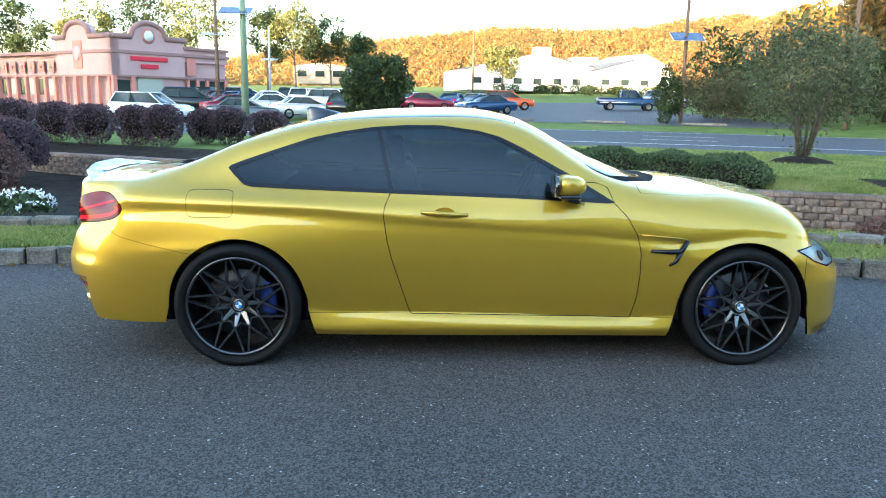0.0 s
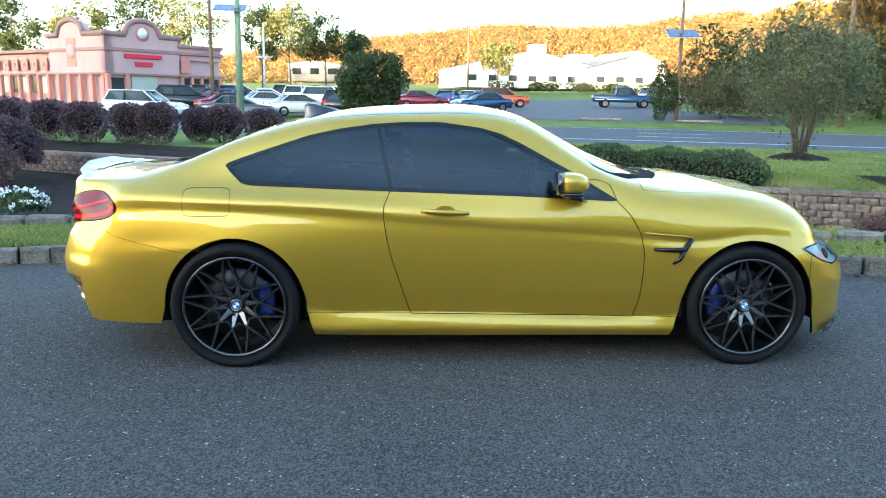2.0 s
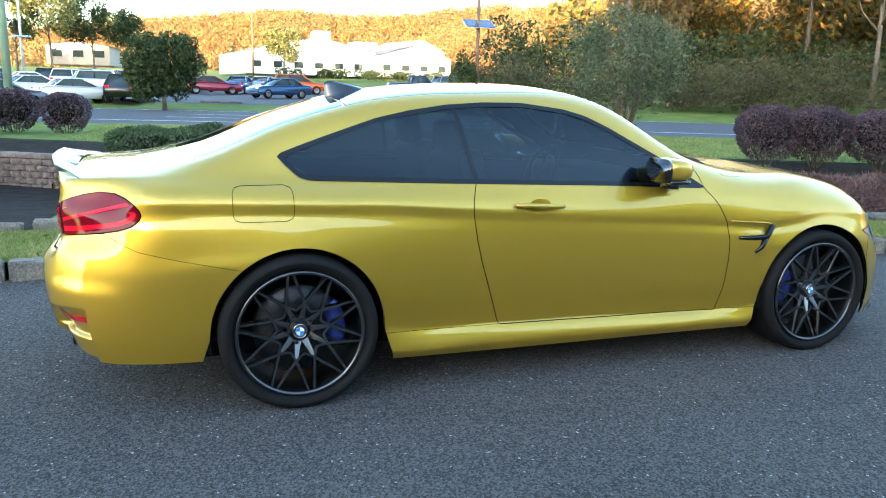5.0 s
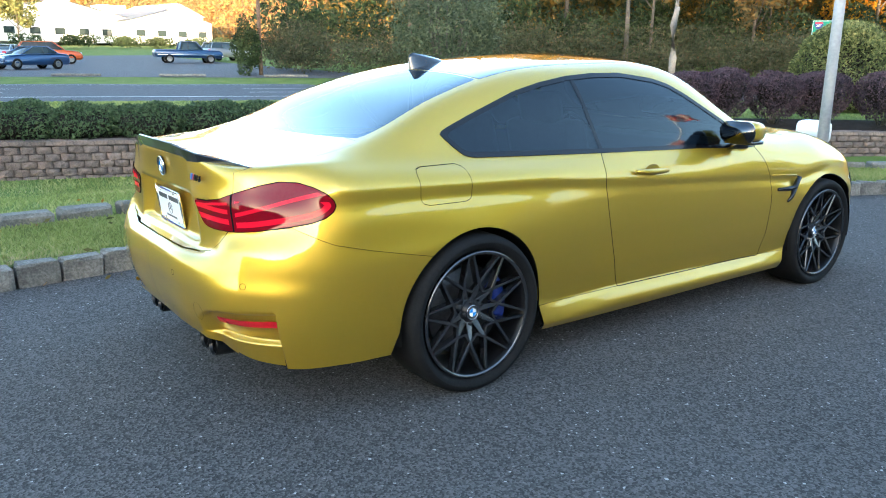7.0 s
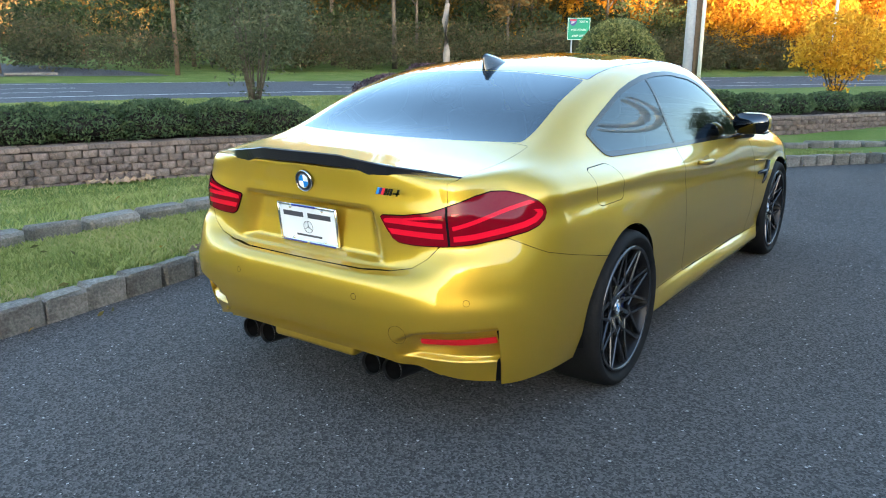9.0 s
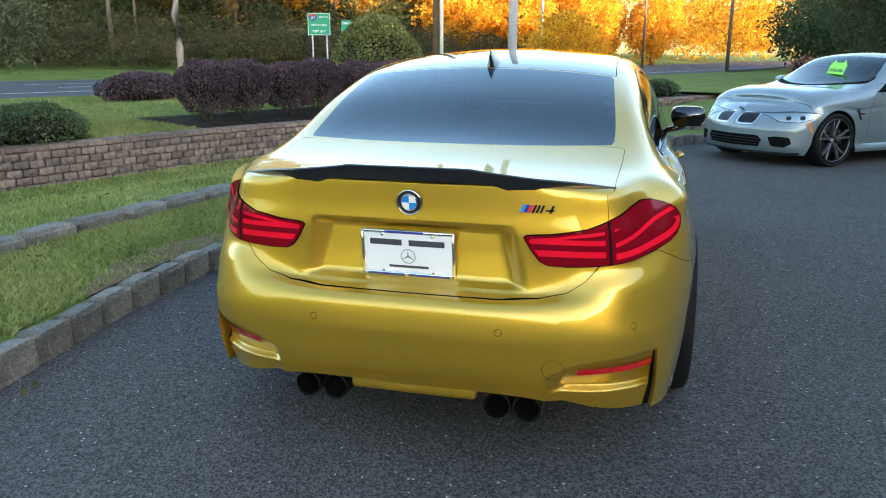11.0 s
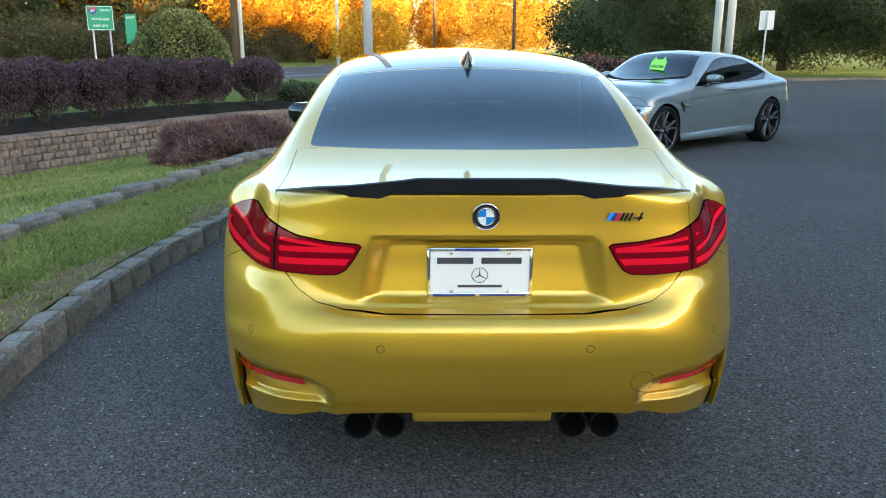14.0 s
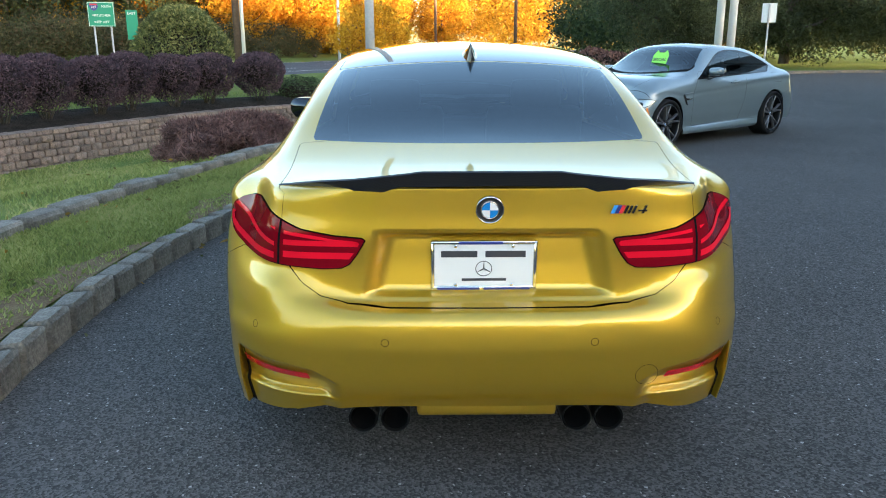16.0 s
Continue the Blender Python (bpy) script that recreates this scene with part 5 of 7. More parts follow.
LEAF_MIX = leafy("autumn_leaf", [(0.05, (0.035, 0.042, 0.014)), (0.35, (0.095, 0.098, 0.030)), (0.6, (0.20, 0.125, 0.026)), (0.8, (0.34, 0.19, 0.028)), (1.0, (0.24, 0.08, 0.022))])
LEAF_HILL = leafy("hill_leaf", [(0.10, (0.085, 0.095, 0.045)), (0.3, (0.15, 0.135, 0.06)), (0.45, (0.27, 0.165, 0.055)), (0.58, (0.13, 0.125, 0.06)), (0.7, (0.34, 0.19, 0.05)), (0.85, (0.28, 0.12, 0.045)), (1.0, (0.17, 0.17, 0.085))], patch=0.035, single=0.3)
LEAF_BROWN = leafy("brown_twig_leaf", [(0.1, (0.055, 0.032, 0.030)), (0.5, (0.165, 0.092, 0.080)), (0.9, (0.30, 0.18, 0.15))])
LEAF_UNDER = leafy("undergrowth_leaf", [(0.05, (0.025, 0.028, 0.014)), (0.4, (0.075, 0.080, 0.034)), (0.7, (0.11, 0.098, 0.048)), (0.88, (0.15, 0.10, 0.055)), (1.0, (0.26, 0.11, 0.05))])


def leaf_quads(centres, size, rng, flat=0.0, long=1.4):
    """Small leaf-shaped quads at the given places, turned at random."""
    n = len(centres)
    a = rng.normal(size=(n, 3))
    a /= np.linalg.norm(a, axis=1)[:, None]
    b = rng.normal(size=(n, 3))
    b[:, 2] *= 1 - flat
    b -= a * (a * b).sum(1)[:, None]
    b /= np.linalg.norm(b, axis=1)[:, None] + 1e-9
    c = np.cross(a, b)
    s = size * rng.uniform(0.6, 1.4, n)[:, None]
    v = np.empty((n, 4, 3))
    v[:, 0] = centres - b * s * long
    v[:, 1] = centres + c * s * 0.55 - b * s * 0.1
    v[:, 2] = centres + b * s * long * 0.9 + a * s * 0.3
    v[:, 3] = centres - c * s * 0.55 - b * s * 0.1
    return v.reshape(-1, 3)


def leaf_mesh(name, verts, mat):
    n = len(verts) // 4
    me = bpy.data.meshes.new(name)
    me.vertices.add(n * 4)
    me.vertices.foreach_set("co", verts.astype(np.float32).ravel())
    me.loops.add(n * 4)
    me.loops.foreach_set("vertex_index", np.arange(n * 4, dtype=np.int32))
    me.polygons.add(n)
    me.polygons.foreach_set("loop_start", np.arange(n, dtype=np.int32) * 4)
    me.materials.append(mat)
    me.update(calc_edges=True)
    return me


def lump(rng, n, size, depth=0.16, wobble=0.18, freq=1.6, seed=0, low=-0.9):
    """Points near the surface of an uneven rounded mass; size is its half extents."""
    d = rng.normal(size=(n, 3))
    d /= np.linalg.norm(d, axis=1)[:, None]
    d[:, 2] = np.where(d[:, 2] < low, -d[:, 2], d[:, 2])
    r = 1 - np.abs(rng.normal(0, depth, n))
    for i in range(n):
        r[i] *= 1 + wobble * noise.noise(Vector((d[i, 0] * freq + seed, d[i, 1] * freq, d[i, 2] * freq)))
    return d * r[:, None] * np.asarray(size)


def vase_shrub(name, label, mat, at, w, h, seed, leaves=2600, leaf=0.022, stems=9, group="", waist=0.55):
    """A clipped shrub on bare stems that spread from the ground."""
    rng = np.random.default_rng(seed)
    e = thing(name, at, label, "shrub", group)
    p = lump(rng, leaves, (w / 2, w / 2 * 0.92, h * 0.5), 0.14, 0.12, 2.2, seed)
    # boxy clipped outline, narrower towards the ground
    q = p / np.array([w / 2, w / 2 * 0.92, h * 0.5])
    q = np.sign(q) * np.abs(q) ** 0.80
    t = (q[:, 2] + 1) / 2
    shrink = waist + (1 - waist) * np.clip(t * 1.7, 0, 1) ** 0.8
    thin = rng.uniform(size=leaves) < np.clip(t * 3.6 - 0.25, 0.05, 1)
    q[:, :2] *= shrink[:, None]
    p = q * np.array([w / 2, w / 2 * 0.92, h * 0.5])
    p[:, 2] += h * 0.52
    p = p[thin]
    ob = new("crown", leaf_mesh("crown", leaf_quads(p, leaf, rng), mat))
    ob.parent = e
    # solid filler in dark mulch colour stands in for the crown's inner shade
    shade_core = bmesh.new()
    bmesh.ops.create_icosphere(shade_core, subdivisions=3, radius=1)
    for v in shade_core.verts:
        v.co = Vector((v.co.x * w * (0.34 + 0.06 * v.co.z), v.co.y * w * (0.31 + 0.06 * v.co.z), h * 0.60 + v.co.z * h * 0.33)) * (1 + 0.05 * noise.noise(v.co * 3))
    part("shade_core", shade_core, MULCH, e)
    for k in range(stems):
        a = 2 * math.pi * k / stems + rng.uniform(-0.3, 0.3)
        r0, r1 = 0.05 * w, w * 0.36 * rng.uniform(0.5, 1)
        part("stem", tube([(r0 * math.cos(a), r0 * math.sin(a), -0.03), (r1 * 0.55 * math.cos(a + 0.1), r1 * 0.55 * math.sin(a + 0.1), h * 0.26), (r1 * math.cos(a), r1 * math.sin(a), h * 0.62)], [0.012, 0.009, 0.005], 5), BARK, e)
    return e


def round_bush(name, label, mat, at, size, seed, leaves=4000, leaf=0.05, group="", wobble=0.2, category="bush", long=1.4):
    rng = np.random.default_rng(seed)
    p = lump(rng, leaves, size, 0.14, wobble, 1.9, seed, low=-0.55)
    p[:, 2] += size[2] * 0.62
    e = thing(name, at, label, category, group)
    new("crown", leaf_mesh("crown", leaf_quads(p, leaf, rng, long=long), mat)).parent = e
    # added dark filler: shade behind the leaves, put in as mulch colour
    shade_core = bmesh.new()
    bmesh.ops.create_icosphere(shade_core, subdivisions=3, radius=1)
    for v in shade_core.verts:
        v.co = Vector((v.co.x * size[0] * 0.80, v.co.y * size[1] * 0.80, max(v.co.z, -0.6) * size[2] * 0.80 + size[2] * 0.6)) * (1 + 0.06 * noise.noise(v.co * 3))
    part("shade_core", shade_core, MULCH, e)
    return e


def tree(name, label, mat, at, h, crown, seed, clumps=40, per=110, leaf=0.16, trunk=0.16, forks=6, clear=0.25, group="", bark=None, clump=0.3):
    """A tapered trunk with limbs, each ending in clumps of leaves. crown: half extents."""
    rng = np.random.default_rng(seed)
    e = thing(name, at, label, "tree", group)
    top = h * 0.82
    bend = rng.normal(0, 0.03 * h, 2)
    line = [(bend[0] * t * t, bend[1] * t * t, top * t) for t in np.linspace(0, 1, 7)]
    part("trunk", tube(line, [trunk * (1.15 if i == 0 else 1) * (1 - 0.8 * i / 6) for i in range(7)], 9), bark or BARK, e)
    centre = np.array([bend[0] * 0.5, bend[1] * 0.5, h * clear + (h - h * clear) * 0.5])
    cl = []
    for k in range(clumps):
        d = rng.normal(size=3)
        d /= np.linalg.norm(d)
        r = rng.uniform(0.35, 1.0) ** 0.6
        c = centre + d * r * np.array(crown) * (1 + 0.25 * noise.noise(Vector((d[0] * 1.7 + seed, d[1] * 1.7, d[2] * 1.7))))
        cl.append(c)
    cl = np.array(cl)
    for k in range(forks):
        c = cl[k * len(cl) // forks]
        t = np.clip((c[2] * 0.55) / top, 0.15, 0.8)
        s = np.array([bend[0] * t * t, bend[1] * t * t, top * t])
        m = (s + c) / 2 + np.array([0, 0, -0.04 * h])
        part("limb", tube([s, m, c], [trunk * 0.42, trunk * 0.28, trunk * 0.08], 6), bark or BARK, e)
    pts = []
    for c in cl:
        k = int(per * rng.uniform(0.6, 1.4))
        q = rng.normal(size=(k, 3))
        q /= np.linalg.norm(q, axis=1)[:, None]
        q *= (1 - np.abs(rng.normal(0, 0.25, k)))[:, None]
        pts.append(c + q * np.array(crown) * clump * rng.uniform(0.75, 1.25))
    ob = new("crown", leaf_mesh("crown", leaf_quads(np.concatenate(pts), leaf, rng), mat))
    ob.parent = e
    return e


def multi_stem(name, label, mat, at, h, w, seed, stems=7, leaf=0.06, clumps=60, per=70, group=""):
    """A small ornamental tree: many stems from one root in a ring of mulch."""
    rng = np.random.default_rng(seed)
    e = thing(name, at, label, "tree", group)
    pts = []
    for k in range(stems):
        a = 2 * math.pi * k / stems + rng.uniform(-0.3, 0.3)
        r = w * 0.40 * rng.uniform(0.4, 1.0)
        tip = (r * math.cos(a), r * math.sin(a), h * rng.uniform(0.7, 0.95))
        mid = (r * 0.62 * math.cos(a), r * 0.62 * math.sin(a), h * 0.45)
        part("stem", tube([(0.07 * math.cos(a), 0.07 * math.sin(a), -0.05), mid, tip], [0.032, 0.022, 0.008], 6), BARK, e)
    for k in range(clumps):
        d = rng.normal(size=3)
        d /= np.linalg.norm(d)
        c = d * rng.uniform(0.5, 1.0) ** 0.5 * np.array([w / 2, w / 2, h * 0.34]) * (1 + 0.2 * noise.noise(Vector((d[0] * 2 + seed, d[1] * 2, d[2] * 2)))) + np.array([0, 0, h * 0.64])
        q = rng.normal(size=(per, 3)) * np.array([w, w, h * 0.8]) * 0.075
        pts.append(c + q)
    low = rng.normal(size=(160, 3)) * np.array([0.16, 0.16, 0.16]) + np.array([0, 0, 0.30])
    pts.append(low)
    ob = new("crown", leaf_mesh("crown", leaf_quads(np.concatenate(pts), leaf, rng), mat))
    ob.parent = e
    return e


def mulch_ring(at, r, h=0.12):
    b = lathe([(0, h), (r * 0.4, h * 0.8), (r * 0.8, h * 0.35), (r, -0.02)], "Z", 28)
    for v in b.verts:
        v.co.z += 0.02 * noise.noise(Vector((v.co.x * 4, v.co.y * 4, 1.0)))
    ob = part("mulch_mound", b, MULCH)
    ob.location = at
    tagged(ob, "mound of dark mulch round a small tree", "mulch")


def on_wall(x, back, z=0.06):
    return (x, float(y_on(WALL, x)) + back, z)


# purple hedge on the wall
rs = random.Random(3)
for k, x in enumerate((8.45, 9.3, 10.2, 11.05, 11.95, 12.85, 13.7)):
    vase_shrub("barberry_shrub", "clipped purple-leaved shrub on bare stems in mulch", LEAF_PURPLE, on_wall(x, 1.0 + (0.12 if k % 2 else 0), 0.13), 1.24 + rs.uniform(-0.05, 0.08), 1.09 + rs.uniform(-0.04, 0.04), 40 + k, leaves=9500, leaf=0.020, stems=12, group="purple hedge along the wall", waist=0.62)
for k, (x, y, s) in enumerate(((14.6, 13.2, 1.0),)):
    round_bush("barberry_mound", "low rounded purple shrub on the lawn", LEAF_PURPLE, (x, y, 0.0), (1.7, 0.9, 0.55), 70 + k, 4200, 0.035, "")
# purple shrubs to the west
for k, (x, y, w, h) in enumerate(((-11.4, 17.0, 1.5, 1.25), (-10.0, 16.4, 1.3, 1.2), (-8.75, 15.7, 1.25, 1.17), (-7.55, 15.45, 1.05, 1.16), (-6.75, 15.2, 1.1, 1.18), (-6.2, 17.0, 0.95, 1.05), (-5.5, 17.0, 1.2, 1.12), (-4.35, 16.8, 1.2, 1.05), (-12.8, 17.6, 1.4, 1.2), (-14.2, 18.2, 1.4, 1.2))):
    vase_shrub("barberry_shrub", "clipped dark purple shrub in a mulch bed", LEAF_PURPLE, (x, y, 0.05), w, h, 60 + k, leaves=3600, leaf=0.028, group="purple shrubs in the western bed")
wx = np.linspace(-16, -3, 40)
strip("mulch_bed", wx, y_on(WALL, wx) + 0.1, y_on(WALL, wx) + 5.0, np.full_like(wx, 0.045), np.full_like(wx, 0.075), 6, MULCH, "dark mulch bed under the western shrubs", "mulch", 0.03)
round_bush("russet_bush", "broad russet-brown twiggy bush", LEAF_BROWN, (-7.9, 7.5, -0.20), (1.25, 1.1, 0.75), 81, 12000, 0.03)
round_bush("dark_bush", "rounded dark evergreen bush", LEAF_PURPLE, (-9.1, 11.6, -0.1), (1.05, 1.0, 0.66), 82, 8000, 0.035)
round_bush("weeping_maple", "low weeping shrub with dark red-brown thread leaves", LEAF_BROWN, (6.3, 3.05, -0.30), (1.50, 0.85, 0.46), 83, 30000, 0.014, wobble=0.5, long=5.5)


def spreading_hedge(xs, back, size, seed, leaves, leaf, label):
    """A row of low evergreens that have grown into one another."""
    r = random.Random(seed)
    for k, x in enumerate(xs):
        s = r.uniform(0.92, 1.1)
        round_bush("spreading_evergreen", label, LEAF_BOX, on_wall(x + r.uniform(-0.08, 0.08), back + r.uniform(-0.06, 0.06), 0.04), (size[0] * s, size[1] * s, size[2] * r.uniform(0.92, 1.08)), seed * 10 + k, leaves, leaf, "low evergreens on the wall", 0.22, "shrub")


spreading_hedge(np.arange(-2.3, 5.7, 0.95), 0.78, (0.80, 0.66, 0.38), 7, 5200, 0.024, "low spreading evergreen shrub with dense green leaves")
spreading_hedge(np.arange(15.2, 22.5, 1.3), 1.0, (0.95, 0.66, 0.32), 8, 2200, 0.032, "low green shrub on the lawn behind the wall")

# ornamental trees on the lawn
multi_stem("ornamental_tree", "many-stemmed small tree with grey-green leaves", LEAF_GREY, (9.3, 13.6, 0.10), 3.40, 2.75, 21, 13, 0.040, 125, 66)
mulch_ring((9.3, 13.6, 0.10), 0.8, 0.18)
multi_stem("ornamental_tree", "many-stemmed small tree with golden leaves", LEAF_GOLD, (27.0, 2.6, 0.0), 3.0, 2.9, 22, 8, 0.06, 80, 70)
mulch_ring((27.0, 2.6, 0.0), 0.8)
round_bush("variegated_bush", "tall rounded bush with yellow-edged green leaves", LEAF_HOLLY, (18.2, 7.4, 0.0), (1.5, 1.45, 1.58), 84, 26000, 0.036, wobble=0.15)
tree("lawn_tree", "round-headed dark green broadleaf tree", LEAF_DARK, (-2.3, 40.2, 0.0), 4.1, (1.9, 1.9, 1.75), 23, 60, 150, 0.10, 0.12, clear=0.10)


def flower_clump(at, seed):
    rng = np.random.default_rng(seed)
    e = thing("white_flowers", at, "clump of white flowers with green leaves", "flowers")
    p = lump(rng, 900, (0.36, 0.30, 0.16), 0.2, 0.2, 2, seed, -0.3)
    p[:, 2] += 0.12
    new("foliage", leaf_mesh("foliage", leaf_quads(p, 0.03, rng), LEAF_BOX)).parent = e
    for k in range(34):
        d = rng.normal(size=3)
        d /= np.linalg.norm(d)
        c = np.array([d[0] * 0.36, d[1] * 0.30, 0.14 + abs(d[2]) * 0.18])
        q = c + rng.normal(size=(9, 3)) * 0.018
        new("blossom", leaf_mesh("blossom", leaf_quads(q, 0.026, rng, long=0.9), PETAL)).parent = e


PETAL = material("white_petal", (0.80, 0.80, 0.78), 0.6)
flower_clump((-5.0, 4.15, 0.02), 91)
flower_clump((-5.75, 4.3, 0.0), 92)


def grass_blades(name, label, x0, x1, n, lo, hi, zf, size, seed, worn=()):
    """Single blades standing on a sheet of lawn."""
    rng = np.random.default_rng(seed)
    x = rng.uniform(x0, x1, n)
    t = rng.uniform(0.02, 0.98, n)
    keep = np.ones(n, bool)
    for w0, w1, reach in worn:
        bulge = reach * np.sqrt(np.clip(1 - ((x - (w0 + w1) / 2) / ((w1 - w0) / 2)) ** 2, 0, 1))
        keep &= (t > bulge * rng.uniform(0.5, 1.15, n)) | (rng.uniform(size=n) < 0.32)
    x, t = x[keep], t[keep]
    n = len(x)
    a, b = lo(x), hi(x)
    y = a + (b - a) * t
    z = zf(x, t)
    h = size * rng.uniform(0.5, 1.3, n)
    ang = rng.uniform(0, 2 * math.pi, n)
    lean = rng.normal(0, 0.45, (n, 2)) * h[:, None]
    w = 0.0035 + 0.003 * rng.uniform(size=n)
    v = np.empty((n, 4, 3))
    for k, s in ((0, -1), (1, 1)):
        v[:, k] = np.stack([x + s * w * np.cos(ang), y + s * w * np.sin(ang), z - 0.01], 1)
    v[:, 2] = np.stack([x + lean[:, 0] + 0.3 * w * np.cos(ang), y + lean[:, 1] + 0.3 * w * np.sin(ang), z + h], 1)
    v[:, 3] = np.stack([x + lean[:, 0] * 0.35 - 0.9 * w * np.cos(ang), y + lean[:, 1] * 0.35 - 0.9 * w * np.sin(ang), z + h * 0.55], 1)
    ob = new(name, leaf_mesh(name, v.reshape(-1, 3), BLADE))
    tagged(ob, label, "grass", kind="stuff")


BLADE = leafy("grass_blade", [(0.05, (0.11, 0.122, 0.038)), (0.45, (0.215, 0.262, 0.070)), (0.75, (0.335, 0.34, 0.125)), (1.0, (0.42, 0.34, 0.19))])
_ez = lambda x: np.interp(x, (-9, -1.6, 1.5, 5, 12), (0.05, 0.075, 0.080, 0.080, 0.080))
grass_blades("grass_blades", "short grass blades on the verge", -6.5, 7.5, 95000, lambda x: y_on(KERB, x) + 0.13, lambda x: y_on(EDGE, x) - 0.08, lambda x, t: 0.115 + (_ez(x) - 0.115) * t, 0.038, 95, worn=((-1.4, 0.4, 0.26), (1.0, 2.6, 0.24), (3.4, 4.6, 0.26)))
grass_blades("grass_blades", "short grass blades in the swale", -3.0, 11.0, 60000, lambda x: y_on(EDGE, x) + 0.1, lambda x: y_on(WALL, x) - 0.15, lambda x, t: _ez(x) - 0.03 + (-drop(x) - _ez(x) + 0.03) * smooth01(t * 1.15), 0.05, 96)
grass_blades("grass_blades", "short grass blades on the lawn", -4.0, 16.0, 50000, lambda x: y_on(WALL, x) + 1.8, lambda x: y_on(ROADN, x) - 0.1, lambda x, t: 0.19 * (1 - t), 0.05, 97)


# small things on the ground
round_bush("green_mound", "low rounded green shrub at the end of the purple hedge", LEAF_BOX, (15.0, 3.5, 0.0), (0.75, 0.7, 0.40), 88, 3000, 0.026, "", 0.2, "shrub")
PAPER = two_scale("brown_paper", [(0.3, (0.22, 0.14, 0.08)), (0.7, (0.40, 0.28, 0.18))], 6, 40, 0.9, 0.5)
SOIL = two_scale("bare_soil", [(0.3, (0.085, 0.055, 0.034)), (0.5, (0.15, 0.105, 0.062)), (0.7, (0.20, 0.17, 0.085))], 6, 60, 0.95, 0.9, 0.02, 0.1)


def paper_litter(at, turn, size, seed):
    """A crumpled torn sheet."""
    rng = random.Random(seed)
    b = bmesh.new()
    bmesh.ops.create_grid(b, x_segments=9, y_segments=6, size=0.5)
    for v in b.verts:
        k = 1 + 0.25 * noise.noise(Vector((v.co.x * 4, v.co.y * 4, seed)))
        v.co = Vector((v.co.x * size[0] * k, v.co.y * size[1] * k, 0.03 + 0.07 * noise.noise(Vector((v.co.x * 5, v.co.y * 6, seed + 3)))))
    bmesh.ops.solidify(b, geom=b.faces[:], thickness=0.004)
    ob = part("paper_litter", b, PAPER, smooth=False)
    ob.matrix_world = pose(*at, rng.uniform(-6, 6), rng.uniform(-4, 4), turn)
    tagged(ob, "crumpled torn brown paper lying at the foot of the wall", "litter", "litter by the wall")


for k, (x, s, w) in enumerate(((1.98, 0.0, 0.34), (2.30, 0.05, 0.40), (2.58, 0.0, 0.30))):
    paper_litter((x, float(y_on(WALL, x)) - 0.30 - s, -float(drop(x)) + 0.03), -30 + 25 * k, (w, 0.2), 5 + k)


def soil_patch(x0, x1, seed):
    """Bare ground where the turf has worn away behind the kerb."""
    rng = random.Random(seed)
    xs_ = np.linspace(x0, x1, 18)
    b = bmesh.new()
    near, far = [], []
    for i, x in enumerate(xs_):
        w = 0.03 + 0.24 * math.sin(math.pi * i / 17) ** 0.7 * (0.7 + 0.5 * rng.random())
        y = float(y_on(KERB, x))
        near.append(b.verts.new((x, y + 0.14, 0.128)))
        far.append(b.verts.new((x + rng.uniform(-0.02, 0.02), y + 0.14 + w, 0.132)))
    for i in range(17):
        b.faces.new((near[i], near[i + 1], far[i + 1], far[i]))
    tagged(part("soil_patch", b, SOIL), "bare brown soil behind the kerb", "soil", "bare patches of the verge")


soil_patch(-1.4, 0.4, 1)
soil_patch(1.0, 2.6, 2)
soil_patch(3.4, 4.6, 3)


def fallen_leaves(n, seed):
    rng = np.random.default_rng(seed)
    x = rng.uniform(-4, 9, n)
    t = rng.uniform(0, 1, n) ** 1.5
    y = y_on(KERB, x) - 0.15 + t * 2.6
    z = np.where(t * 2.6 < 0.3, 0.15, 0.125)
    z = np.where(t * 2.6 < 0.14, 0.012, z)
    ob = new("fallen_leaves", leaf_mesh("fallen_leaves", leaf_quads(np.stack([x, y, z], 1), 0.02, rng, flat=0.9), LEAF_MIX))
    tagged(ob, "a few brown and yellow fallen leaves by the kerb", "leaves", kind="stuff")


fallen_leaves(260, 17)

grass_blades("grass_blades", "short grass blades between two beds on the wall", 5.7, 7.6, 9000, lambda x: y_on(WALL, x) + 0.2, lambda x: y_on(WALL, x) + 1.8, lambda x, t: 0.05 + 0.15 * t, 0.05, 98)


# ---------------------------------------------------------------- woods, hills and the added shade ridge behind the viewer
def crowns(name, label, mat, spots, leaf, per, seed, category="woods", flat=0.9):
    """Many crowns joined: each spot is x, y, z of the foot, height, half width."""
    rng = np.random.default_rng(seed)
    pts = []
    for x, y, z, h, w in spots:
        k = int(per * rng.uniform(0.7, 1.3))
        d = rng.normal(size=(k, 3))
        d /= np.linalg.norm(d, axis=1)[:, None]
        d *= (1 - np.abs(rng.normal(0, 0.22, k)))[:, None]
        nn = 1 + 0.3 * np.sin(d[:, 0] * 5 + x) * np.sin(d[:, 2] * 4 + y)
        pts.append(np.stack([x + d[:, 0] * w * nn, y + d[:, 1] * w * nn, z + h * 0.56 + d[:, 2] * h * 0.46 * nn], 1))
    ob = new(name, leaf_mesh(name, leaf_quads(np.concatenate(pts), leaf, rng), mat))
    return tagged(ob, label, category, kind="stuff")


def road_point(x, off):
    """A place off metres past the road's near edge."""
    i = int(np.clip(np.searchsorted(ROADN[:, 0], x), 1, len(ROADN) - 1))
    t = ROADN[i] - ROADN[i - 1]
    t = t / np.linalg.norm(t)
    return ROADN[i, 0] - t[1] * off, ROADN[i, 1] + t[0] * off


def land(x, y):
    d = y - (float(y_on(ROADN, x)) + 17.5)
    return float(far_rise(d))


